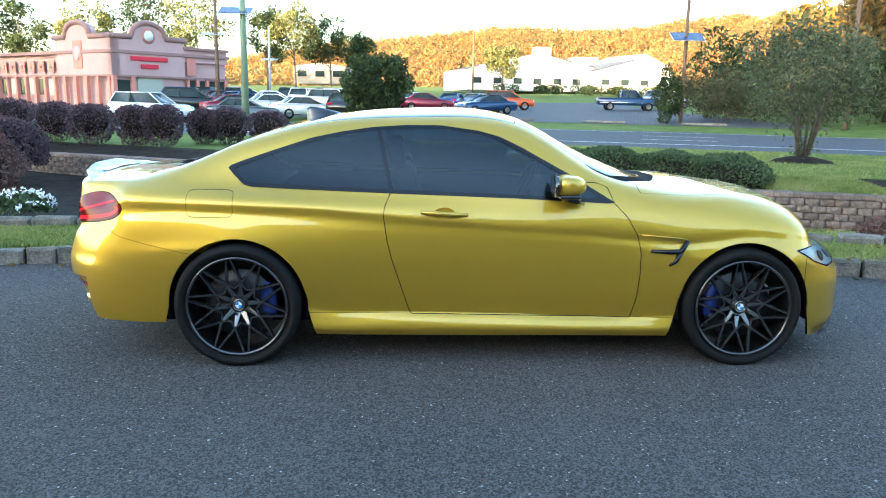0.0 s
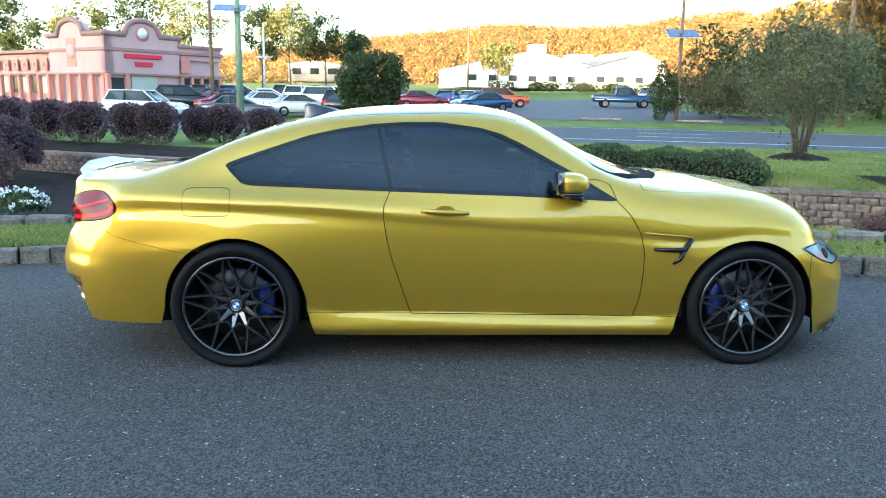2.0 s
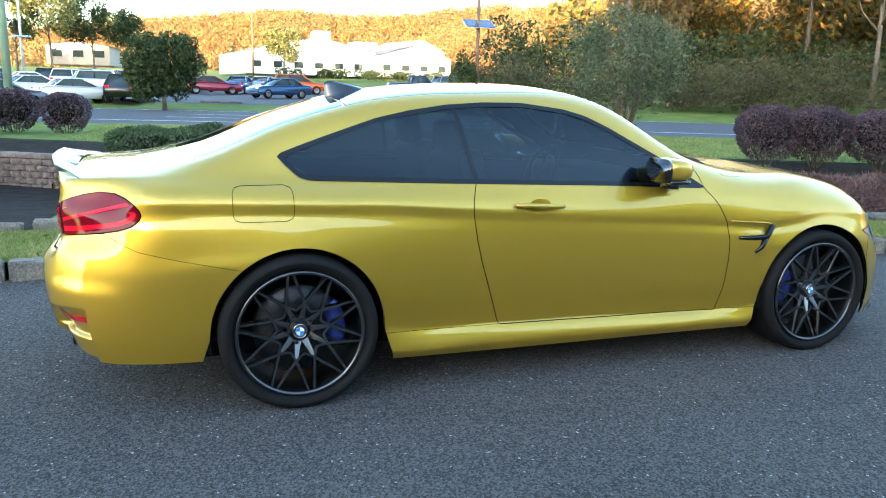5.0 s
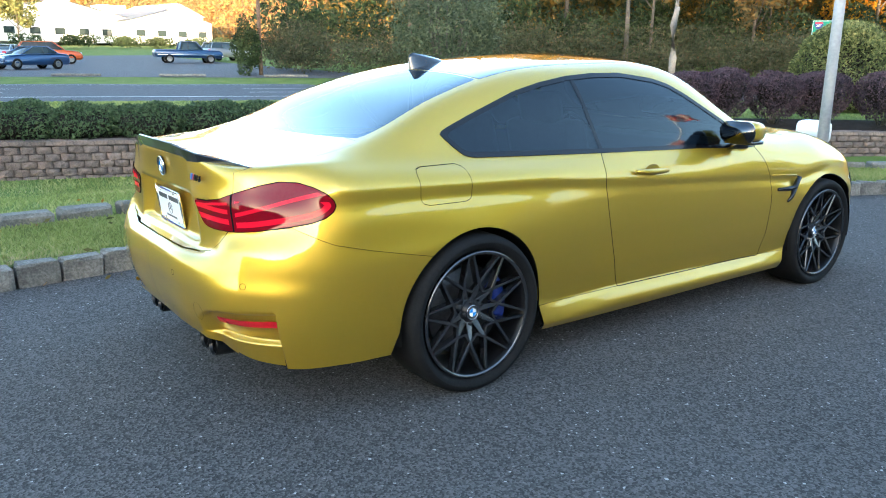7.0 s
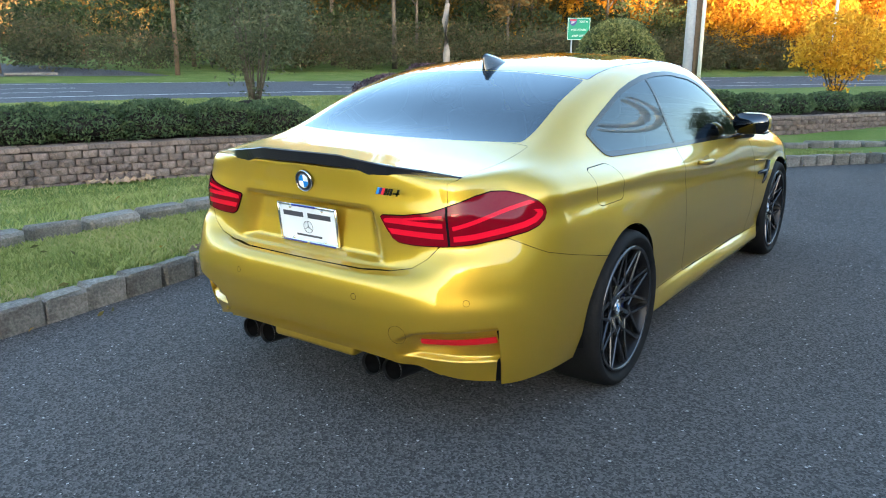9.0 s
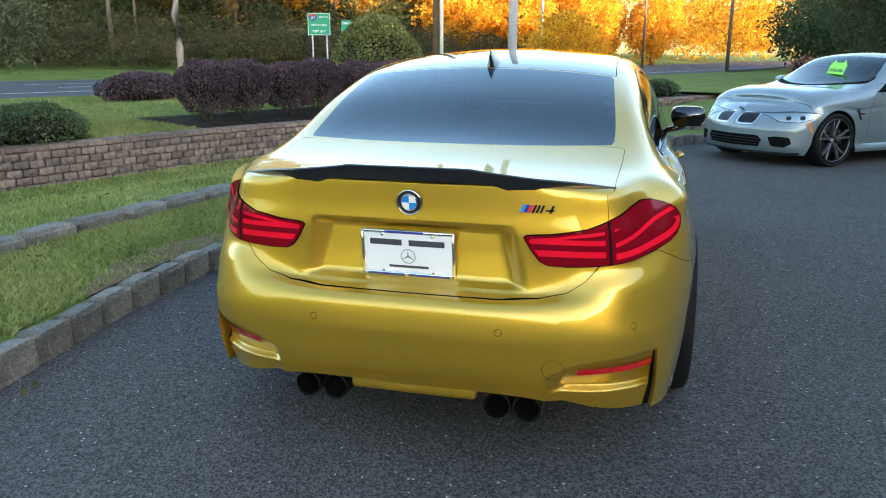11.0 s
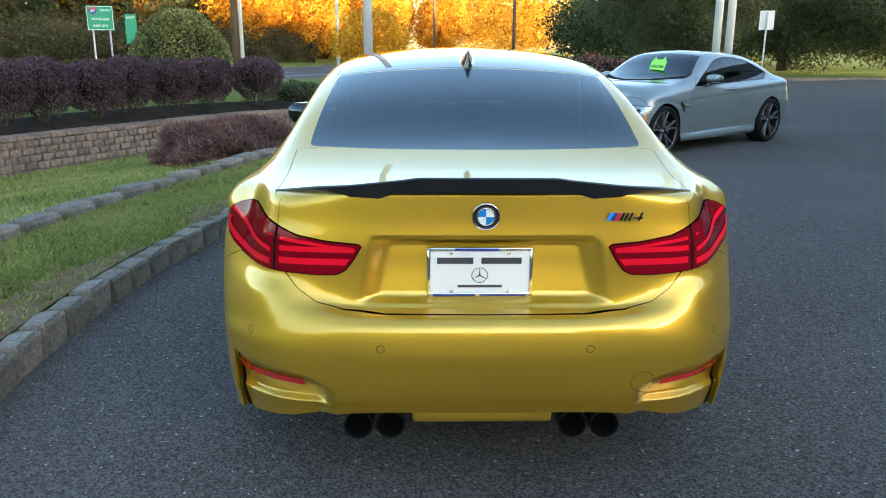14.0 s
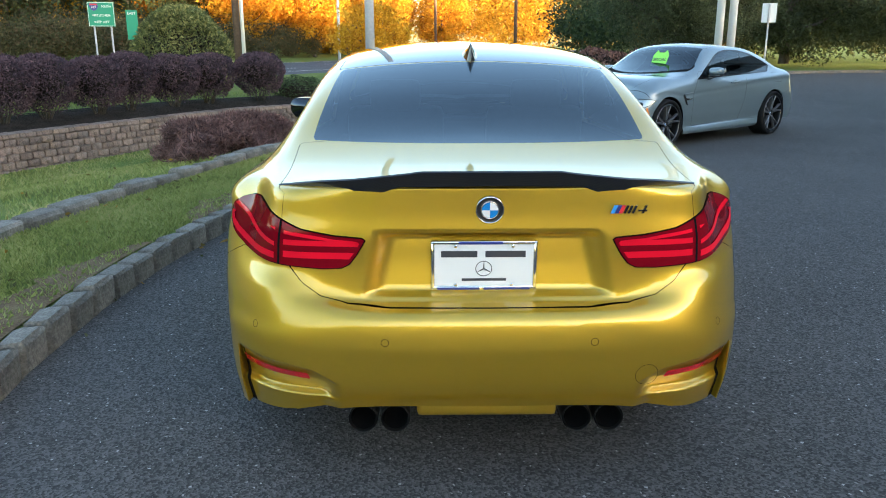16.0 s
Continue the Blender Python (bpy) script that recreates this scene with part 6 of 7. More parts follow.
rw = random.Random(11)
spots = []
for k in range(190):
    x, y = road_point(rw.uniform(6, 66), 20.5 + abs(rw.gauss(0, 5)))
    if x < 17:
        continue
    h = rw.uniform(1.2, 2.6) * (1 + 0.06 * max(0, y - float(y_on(ROADN, x)) - 20))
    spots.append((x, y, land(x, y), h, h * rw.uniform(0.5, 0.9)))
crowns("undergrowth", "tangled brown and green undergrowth along the road", LEAF_UNDER, spots, 0.075, 700, 31)
spots = []
for k in range(60):
    x, y = road_point(rw.uniform(6, 66), 28 + abs(rw.gauss(0, 6)))
    if (x + 0.5) < 0.40 * (y + 5):
        continue
    spots.append((x, y, land(x, y), rw.uniform(3.5, 6.5), rw.uniform(1.6, 2.6)))
crowns("thicket", "dark green thicket behind the undergrowth", LEAF_DARK, spots, 0.15, 620, 32)
# single trees of the wood
for k in range(26):
    x, y = road_point(12 + k * 2.1 + rw.uniform(-1, 1), rw.uniform(24, 44))
    if (x + 0.5) < 0.57 * (y + 5):
        continue
    tree("woodland_tree", "tall autumn tree at the edge of the wood", rw.choice((LEAF_MIX, LEAF_MIX, LEAF_DARK, LEAF_HILL)), (x, y, land(x, y) - 0.1), rw.uniform(10, 15) * (1.45 if x + 0.5 > 0.75 * (y + 5) else 1), (rw.uniform(2.4, 3.4), rw.uniform(2.4, 3.4), rw.uniform(4, 5.5)), 300 + k, 46, 90, 0.17, rw.uniform(0.12, 0.22), 5, 0.22, "trees of the wood")
spots = []
for k in range(150):
    x, y = road_point(rw.uniform(10, 75), rw.uniform(46, 90))
    if (x + 0.5) < 0.52 * (y + 5):
        continue
    spots.append((x, y, land(x, y), rw.uniform(9, 16) * (1.6 if x + 0.5 > 0.75 * (y + 5) else 1), rw.uniform(2.6, 4.2)))
crowns("wood_behind", "deeper autumn wood", LEAF_MIX, spots, 0.34, 420, 33)
# the sunlit trees where the road bends away
for k in range(22):
    x, y = 62 + rw.uniform(0, 46), rw.uniform(-4, 34)
    if 15.5 > y - float(y_on(ROADN, x)) > -3:
        y = float(y_on(ROADN, x)) + 20 + rw.uniform(0, 8)
    tree("yellow_tree", "autumn tree in full yellow leaf in low sun", LEAF_GOLD, (x, y, 0), rw.uniform(9, 14), (rw.uniform(2.8, 3.8), rw.uniform(2.8, 3.8), rw.uniform(3.6, 5)), 400 + k, 60, 190, 0.13, 0.17, 7, 0.12, "yellow trees by the bend")
spots = [(rw.uniform(100, 190), rw.uniform(-50, 70), 0, rw.uniform(10, 17), rw.uniform(3, 4.6)) for k in range(130)]
crowns("golden_wood", "golden wood in the distance", LEAF_GOLD, spots, 0.24, 800, 34)
# east side of the lot
for k, (x, y, h, c) in enumerate(((39.5, -13.5, 8.0, 4.6), (45, -22, 8.0, 4.2), (41, -27, 7.4, 4.0), (54, -19, 8.4, 4.2))):
    tree("oak_tree", "broad dark green tree with low branches", LEAF_OAK if k < 3 else LEAF_MIX, (x, y, 0.2), h, (c, c, h * 0.44), 500 + k, 110 if k == 0 else 80, 760 if k == 0 else 480, 0.055 if k == 0 else 0.075, 0.30, 8, 0.06, "trees east of the lot")
spots = [(rw.uniform(50, 90), rw.uniform(-44, -14), 0, rw.uniform(5, 9), rw.uniform(2.6, 4.2)) for k in range(70)]
crowns("east_wood", "dark wood beyond the eastern trees", LEAF_DARK, spots, 0.15, 1100, 37)
for k in range(12):
    x, y = 34.4 + rw.uniform(0, 3), -8.2 - k * 0.55 + rw.uniform(-0.3, 0.3)
    round_bush("bed_shrub", "low dark shrub in a bed by the lot", rw.choice((LEAF_DARK, LEAF_PURPLE, LEAF_BROWN)), (x, y, 0.08), (0.9, 0.9, rw.uniform(0.5, 0.85)), 600 + k, 900, 0.07, "shrubs in the eastern bed")
# trees behind the restaurant and round the far lot
for k, (x, y, h, c) in enumerate(((-47, 92, 12, 3.6), (-40, 95, 13, 3.5), (-33, 97, 14, 3.8), (-27, 96, 14, 4), (-19, 100, 11.5, 3.0), (-15, 98, 12.0, 3.0), (-11, 104, 11, 3.4), (-54, 90, 12, 4), (-7, 112, 9.0, 3.0), (14.5, 118, 8, 3.0))):
    tree("backlot_tree", "tall thin-crowned tree with sunlit top", LEAF_HOLLY if k % 2 else LEAF_DARK, (x, y, land(x, y)), h, (c, c, h * 0.30), 520 + k, 34, 130, 0.15, 0.15, 8, 0.40, "trees behind the restaurant")
crowns("conical_evergreen", "narrow clipped evergreen by the pole", LEAF_DARK, [(15.7, 42.3, 0.0, 3.6, 0.85)], 0.06, 5200, 35, "bush")
spots = [(rw.uniform(12, 60), rw.uniform(112, 122), 2.7, 1.6, 1.2) for k in range(46)]
crowns("clipped_hedge", "long dark hedge before the white works", LEAF_DARK, spots, 0.12, 260, 36, "hedge")


HILL_FLOOR = two_scale("autumn_slope", [(0.3, (0.075, 0.080, 0.035)), (0.5, (0.16, 0.115, 0.045)), (0.7, (0.25, 0.15, 0.05))], 0.03, 0.22, 0.95, 0.6, 0.6, 0.1)


def hill(name, label, b0, b1, ridge, r0, r1, mat, seed, count, leaf):
    """A wooded slope between two bearings (degrees from +y towards +x); ridge gives heights by bearing."""
    bs = np.linspace(b0, b1, 90)
    rs_ = np.linspace(0, 1, 14)
    hb, hz = zip(*ridge)
    v = []
    for t in rs_:
        for bb in bs:
            z = 4 + (np.interp(bb, hb, hz) - 4) * smooth01(np.array(t)) * (1 + 0.10 * noise.noise(Vector((bb * 0.25, t * 3, seed))))
            r = r0 + (r1 - r0) * t
            v.append((r * math.sin(radians(bb)), r * math.cos(radians(bb)), float(z)))
    n = len(bs)
    f = [(i * n + j, i * n + j + 1, (i + 1) * n + j + 1, (i + 1) * n + j) for i in range(len(rs_) - 1) for j in range(n - 1)]
    tagged(from_arrays(name, v, f, HILL_FLOOR, smooth=True), label, "hill", kind="structure")
    rng = random.Random(seed)
    sp = []
    for k in range(count):
        bb, t = rng.uniform(b0, b1), rng.uniform(0, 1.0) ** 0.8
        z = 4 + (float(np.interp(bb, hb, hz)) - 4) * float(smooth01(np.array(t)))
        r = r0 + (r1 - r0) * t
        w = rng.uniform(2.2, 4.6) * r / 450
        sp.append((r * math.sin(radians(bb)), r * math.cos(radians(bb)), z - 1, w * 2.2, w))
    crowns("hill_woods", "autumn woods in low sun on the hill", mat, sp, leaf, 60, seed + 1)


hill("far_hill", "long wooded ridge beyond the highway", -16, 24, ((-16, 12), (-9, 22), (-3, 29), (3, 35), (8, 39), (12, 37), (16, 38), (20, 42), (24, 46)), 250, 480, LEAF_HILL, 41, 5200, 0.52)
hill("near_hill", "wooded hillside rising to the east", 16, 62, ((16, 14), (20, 22), (26, 31), (34, 35), (45, 33), (62, 20)), 150, 320, LEAF_HILL, 42, 4600, 0.40)


def shade_ridge():
    """Unseen wooded ridge added behind the viewer, towards the sun, to shade the lot."""
    v, f = [], []
    sx, sy = math.sin(radians(SUN_AZ)), math.cos(radians(SUN_AZ))
    across = np.linspace(-84, 46, 240)
    for a in across:
        top = np.interp(a, (16, 30, 46), (33.5, 31.0, 28.0)) + 1.8 * noise.noise(Vector((a * 0.05, 0, 0))) + 1.5 * noise.noise(Vector((a * 0.35, 4, 0))) + 0.9 * noise.noise(Vector((a * 1.3, 8, 0)))
        for d, z in ((128, -0.2), (134, top * 0.6), (142, top), (150, top * 0.6), (156, -0.2)):
            v.append((sx * d - sy * a, sy * d + sx * a, z))
    for k in range(len(across) - 1):
        for j in range(4):
            f.append((k * 5 + j, (k + 1) * 5 + j, (k + 1) * 5 + j + 1, k * 5 + j + 1))
    tagged(from_arrays("backdrop", v, f, LEAF_RIDGE, smooth=True), "unseen ridge added to shade the lot", "hill", kind="structure")


# surface of the unseen ridge that was added to block the sun
LEAF_RIDGE = two_scale("shade_ridge_woods", [(0.3, (0.030, 0.034, 0.014)), (0.5, (0.070, 0.062, 0.022)), (0.72, (0.14, 0.095, 0.030))], 0.06, 0.5, 0.95, 0.8, 0.5, 0.1)
shade_ridge()


# a pale snapped trunk in the wood
b = tube([(0, 0, -0.2), (0.1, 0.05, 1.6), (0.0, 0.1, 3.2), (0.10, 0.0, 4.1)], [0.22, 0.19, 0.17, 0.13], 9)
beam(b, (0.12, 0, 4.0), (0.25, 0.05, 4.6), 0.14, 0.01, 0.06)
beam(b, (0.05, 0, 4.0), (-0.08, -0.05, 4.4), 0.12, 0.01, 0.06)
PALE_BARK = two_scale("pale_bark", [(0.3, (0.20, 0.165, 0.13)), (0.7, (0.40, 0.34, 0.28))], 3, 25, 0.9, 0.7, 0.02)
snag = part("dead_trunk", b, PALE_BARK)
snag.location = (30.0, 22.0, 0.0)
tagged(snag, "pale snapped dead trunk among the undergrowth", "tree")


# ---------------------------------------------------------------- buildings
STUCCO = two_scale("pink_stucco", [(0.3, (0.42, 0.275, 0.27)), (0.7, (0.53, 0.36, 0.355))], 0.6, 40, 0.9, 0.2)
STUCCO_TAN = two_scale("cornice_stucco", [(0.3, (0.25, 0.15, 0.14)), (0.7, (0.33, 0.20, 0.19))], 0.6, 40, 0.9, 0.2)
STUCCO_ORANGE = two_scale("salmon_stucco", [(0.3, (0.50, 0.20, 0.16)), (0.7, (0.58, 0.26, 0.21))], 0.6, 40, 0.9, 0.2)
SIGN_RED = material("sign_red", (0.55, 0.02, 0.05), 0.4)
DARK_GLASS = material("dark_pane", (0.035, 0.05, 0.05), 0.06, spec=0.6)
BLIND = material("pale_blind", (0.40, 0.42, 0.36), 0.6)
WORKS_WHITE = two_scale("white_render", [(0.3, (0.66, 0.65, 0.62)), (0.7, (0.78, 0.77, 0.74))], 0.3, 20, 0.8, 0.1)
WORKS_ROOF = two_scale("grey_roof", [(0.3, (0.20, 0.21, 0.22)), (0.7, (0.32, 0.33, 0.34))], 0.3, 10, 0.6, 0.2)
BRICK_TAN = two_scale("tan_wall", [(0.3, (0.30, 0.27, 0.24)), (0.7, (0.40, 0.37, 0.33))], 0.3, 20, 0.9, 0.2)


def arched_top(length, z0, flat, peak, centre, half, depth, bm=None):
    """A parapet wall along x whose top swells into an arch."""
    pts = [(0, z0), (length, z0), (length, flat)]
    for a in np.linspace(0, math.pi, 15):
        pts.append((centre + half * math.cos(a), flat + 0.25 + (peak - flat - 0.25) * math.sin(a) if 0 < a < math.pi else flat))
    pts.append((0, flat))
    b = prism(pts, 0, depth)
    bmesh.ops.transform(b, matrix=Matrix(((1, 0, 0, 0), (0, 0, 1, 0), (0, 1, 0, 0), (0, 0, 0, 1))), verts=b.verts)
    bmesh.ops.recalc_face_normals(b, faces=b.faces)
    return joined(bm, b)


def cornice_line(length, flat, peak, centre, half, y, r):
    pts = [(-0.2, y, flat)]
    for a in np.linspace(math.pi, 0, 17):
        pts.append((centre + half * math.cos(a), y, flat + 0.2 + (peak - flat - 0.2) * math.sin(a)))
    pts.append((length + 0.2, y, flat))
    pts.insert(1, (centre - half - 0.05, y, flat))
    pts.insert(-1, (centre + half + 0.05, y, flat))
    return tube(pts, r, 8)


def restaurant():
    e = thing("restaurant", (-23.4, 57.0, 0.45), "pink stucco diner with arched gables and salmon columns", "building", turn=51.9)
    Z = 0.0
    W, L = 11.2, 22.0
    part("wall", box((W - 0.4, L - 0.4, 4.3), (W / 2 + 0.2, L / 2 + 0.2, 2.15)), STUCCO, e, smooth=False)
    part("roof", box((W + 0.2, L + 0.2, 0.28), (W / 2, L / 2, 4.42), 0.05), STUCCO_TAN, e, smooth=False)
    # street front: gable tower along x at y = 0, and lower wing
    b = arched_top(6.7, 2.5, 5.55, 6.75, 3.35, 1.45, 0.7)
    part("gable", b, STUCCO, e, smooth=False)
    part("cornice", cornice_line(6.7, 5.6, 6.75, 3.35, 1.5, 0.0, 0.22), STUCCO_TAN, e)
    side = arched_top(8.1, 2.5, 5.55, 6.75, 4.7, 1.7, 0.7)
    bmesh.ops.transform(side, matrix=pose(0, 0, 0, 0, 0, 90) @ Matrix.Diagonal((1, -1, 1, 1)), verts=side.verts)
    bmesh.ops.recalc_face_normals(side, faces=side.faces)
    part("gable", side, STUCCO, e, smooth=False)
    c = cornice_line(8.1, 5.6, 6.75, 4.7, 1.75, 0.0, 0.22)
    bmesh.ops.transform(c, matrix=pose(0, 0, 0, 0, 0, 90), verts=c.verts)
    part("cornice", c, STUCCO_TAN, e)
    part("parapet", box((4.5, 0.5, 1.1), (8.95, 0.35, 4.4), 0.03), STUCCO, e, smooth=False)
    part("cornice", box((4.7, 0.8, 0.26), (8.95, 0.25, 5.0), 0.05), STUCCO_TAN, e, smooth=False)
    # ring emblems
    for mat, r, y in ((STUCCO_ORANGE, 0.62, -0.03), (WHITE, 0.42, -0.06)):
        part("emblem", lathe([(0, y), (r, y), (r, 0.1)], seg=28), mat, e, "round white and salmon emblem").location = (3.35, 0, 5.75)
    d = part("emblem_panel", box((0.06, 1.3, 2.2), (-0.03, 4.7, 4.2), 0.02), STUCCO_ORANGE, e, smooth=False)
    part("emblem", lathe([(0, -0.1), (0.55, -0.1), (0.6, 0.0)], seg=28), STUCCO, e).matrix_local = pose(-0.05, 4.7, 4.3, 0, 0, -90)
    for x0, x1, z in ((1.6, 5.0, 3.95), (2.5, 4.1, 3.35)):
        part("sign_bar", box((x1 - x0, 0.12, 0.36), ((x0 + x1) / 2, -0.08, z), 0.05), SIGN_RED, e, "red sign lettering as a bar", smooth=False)
    # openings along both fronts
    part("window", box((2.3, 0.10, 1.35), (3.4, -0.0 + 0.16, 1.75), 0.02), BLIND, e, smooth=False)
    part("lower_wall", box((6.7, 0.36, 2.5), (3.35, 0.38, 1.25)), STUCCO, e, smooth=False)
    part("doorway", box((1.5, 0.1, 2.2), (0.9, 0.18, 1.15)), DARK_GLASS, e, smooth=False)
    for x in (0.15, 1.75):
        part("column", box((0.34, 0.34, 2.55), (x, 0.02, 1.27), 0.02), STUCCO_ORANGE, e, smooth=False)
    for k in range(5):
        x = 6.95 + k * 1.0
        part("column", box((0.26, 0.26, 2.6), (x, 0.05, 1.3), 0.02), STUCCO_ORANGE, e, smooth=False)
        if k < 4:
            part("window", box((0.72, 0.08, 1.5), (x + 0.5, 0.17, 1.6)), DARK_GLASS, e, smooth=False)
    part("salmon_panel", box((0.9, 0.08, 1.6), (7.4, 0.08, 3.6)), STUCCO_ORANGE, e, smooth=False)
    part("band", box((0.18, 22, 0.16), (0.08, 11, 2.55)), STUCCO_TAN, e, smooth=False)
    part("band", box((11.2, 0.18, 0.16), (5.6, -0.02, 2.55)), STUCCO_TAN, e, smooth=False)
    for k in range(14):
        y = 0.4 + k * 1.62
        part("column", box((0.30, 0.30, 2.5), (0.06, y, 1.25), 0.02), STUCCO_ORANGE, e, smooth=False)
        if k > 4:
            part("window", box((0.08, 0.95, 1.35), (0.16, y + 0.81, 1.65)), BLIND if k % 2 else DARK_GLASS, e, smooth=False)
            q = part("salmon_panel", box((0.06, 0.95, 0.95), (0.17, y + 0.81, 3.35)), STUCCO_ORANGE, e, smooth=False)
            part("stud", lathe([(0, -0.05), (0.16, -0.05), (0.18, 0)], seg=14), STUCCO_TAN, e).matrix_local = pose(0.14, y + 0.81, 3.35, 0, 0, -90)
    part("roof_box", box((2.2, 2.6, 1.0), (5.0, 14, 5.0), 0.05), WORKS_ROOF, e, smooth=False)
    part("roof_vent", box((0.7, 0.7, 1.6), (5.5, 10.5, 5.4), 0.05), STEEL, e, smooth=False)


restaurant()


def gabled(name, label, at, turn, w, l, eave, ridge, wall, roof, windows=0):
    """A long shed: w along x, l along y, ridge along y."""
    e = thing(name, at, label, "building", turn=turn)
    b = bmesh.new()
    v = [b.verts.new(p) for p in ((-w / 2, -l / 2, 0), (w / 2, -l / 2, 0), (w / 2, -l / 2, eave), (0, -l / 2, ridge), (-w / 2, -l / 2, eave),
                                  (-w / 2, l / 2, 0), (w / 2, l / 2, 0), (w / 2, l / 2, eave), (0, l / 2, ridge), (-w / 2, l / 2, eave))]
    for f in ((0, 1, 2, 3, 4), (9, 8, 7, 6, 5), (0, 4, 9, 5), (1, 6, 7, 2)):
        b.faces.new([v[i] for i in f])
    part("wall", b, wall, e, smooth=False)
    for s in (-1, 1):
        r = bmesh.new()
        q = [r.verts.new(p) for p in ((0, -l / 2 - 0.3, ridge + 0.12), (0, l / 2 + 0.3, ridge + 0.12), (s * (w / 2 + 0.4), l / 2 + 0.3, eave), (s * (w / 2 + 0.4), -l / 2 - 0.3, eave))]
        r.faces.new(q)
        bmesh.ops.solidify(r, geom=r.faces[:], thickness=0.15)
        part("roof", r, roof, e, smooth=False)
    for k in range(windows):
        x = -w / 2 + (k + 0.5) * w / windows
        part("window", box((1.5, 0.12, 1.0), (x, -l / 2 - 0.03, 1.7)), DARK_GLASS, e, smooth=False)
    return e


gabled("works_building", "long white works building with a low grey roof", (21.5, 146, 3.6), 8, 26, 22, 3.7, 6.6, WORKS_WHITE, WORKS_ROOF, 7)
gabled("works_building", "white works hall with a shallow roof", (38.5, 143, 3.6), 10, 15, 20, 3.6, 5.6, WORKS_WHITE, WORKS_ROOF, 4)
gabled("works_building", "white works hall with a rounded end", (43.5, 152, 3.6), 12, 10, 16, 5.2, 7.4, WORKS_WHITE, WORKS_WHITE, 2)
b = box((3.2, 3.2, 9.2), (0, 0, 4.6), 0.1)
tagged(part("works_tower", b, WORKS_WHITE, smooth=False), "square white tower behind the works", "tower").matrix_world = pose(27.5, 158, 3.6, 0, 0, 8)
b = box((5, 5, 7.6), (0, 0, 3.8), 0.1)
tagged(part("works_block", b, WORKS_WHITE, smooth=False), "white plant block behind the works", "building").matrix_world = pose(37.5, 163, 3.6, 0, 0, 8)
gabled("store_building", "low pale store behind the car park", (-14.7, 134, 4.0), -5, 9, 12, 2.9, 3.5, BRICK_TAN, WORKS_ROOF, 3)


SHOW_GREY = two_scale("dark_cladding", [(0.3, (0.14, 0.142, 0.145)), (0.7, (0.22, 0.22, 0.225))], 0.5, 12, 0.6, 0.1)


def dealership():
    e = thing("dealership", (-10, -14, 0), "plain grey showroom with a glass front", "building")
    part("wall", box((47, 14, 4.8), (0, -7.2, 2.4)), SHOW_GREY, e, smooth=False)
    part("fascia", box((47.6, 0.6, 0.8), (0, 0.2, 4.7), 0.05), SHOW_GREY, e, smooth=False)
    for k in range(15):
        part("window", box((2.9, 0.10, 3.4), (-20.9 + k * 2.98, -0.15, 2.0)), DARK_GLASS, e, smooth=False)


dealership()


# ---------------------------------------------------------------- poles, lamps, signs
POLE_GREEN = two_scale("green_pole", [(0.3, (0.14, 0.20, 0.13)), (0.7, (0.22, 0.29, 0.20))], 2, 20, 0.6, 0.1)
WOOD_POLE = two_scale("pole_wood", [(0.3, (0.10, 0.065, 0.045)), (0.7, (0.20, 0.135, 0.095))], 2, 18, 0.9, 0.5)
PANEL = material("solar_cell", (0.05, 0.07, 0.13), 0.15, coat=0.6)
SIGN_GREEN = material("sign_green", (0.0, 0.23, 0.13), 0.45)
LIME = material("lime_card", (0.32, 0.80, 0.10), 0.6)


def solar_pole(at, h, r, mat, label, panel_z, tilt=22, group="", arm=0.0, turn=0.0, size=(1.6, 0.9)):
    e = thing("solar_pole", at, label, "pole", group, turn=turn)
    part("pole", rod((0, 0, -0.2), (0, 0, h), r, r * 0.7, 12), mat, e)
    p = part("solar_panel", box((size[0], size[1], 0.05), (0, 0, 0), 0.01), PANEL, e, "blue-grey solar panel", smooth=False)
    p.matrix_local = pose(arm, 0, panel_z, tilt, 0, 0)
    part("panel_frame", box((size[0] + 0.08, size[1] + 0.08, 0.03), (0, 0, -0.02), 0.01), STEEL, p, smooth=False)
    part("bracket", rod((0, 0, panel_z - 0.25), (arm, 0, panel_z), 0.03), STEEL, e)
    return e


solar_pole((-8.95, 36.2, 0.1), 9.0, 0.20, POLE_GREEN, "green steel pole with a tilted solar panel", 5.75, 24, "poles with solar panels", -0.35)
solar_pole((-14.45, 53.4, 0.4), 9.2, 0.16, WOOD_POLE, "wooden pole with a small solar panel", 5.6, 12, "poles with solar panels", -0.3, size=(1.5, 0.8))
solar_pole((-15.05, 78.8, 0.9), 8.0, 0.14, STEEL, "thin far pole with a small solar panel", 4.6, 12, "poles with solar panels", 0, size=(1.6, 0.8))
solar_pole((16.4, 42.1, 0.0), 8.6, 0.13, WOOD_POLE, "leaning wooden utility pole with a solar panel", 5.55, 30, "poles with solar panels", 0.05, size=(1.9, 1.0))


def plain_pole(at, h, r, mat, label, cross=True, group="utility poles"):
    e = thing("utility_pole", at, label, "pole", group)
    part("pole", rod((0, 0, -0.2), (0, 0, h), r, r * 0.75, 12), mat, e)
    if cross:
        part("cross_arm", box((2.2, 0.10, 0.12), (0, 0, h - 0.6), 0.01), mat, e, smooth=False)
        for x in (-0.95, -0.4, 0.4, 0.95):
            part("insulator", lathe([(0, 0.14), (0.04, 0.12), (0.05, 0.0), (0, 0)], "Z", 10), STEEL, e).location = (x, 0, h - 0.53)
    return e


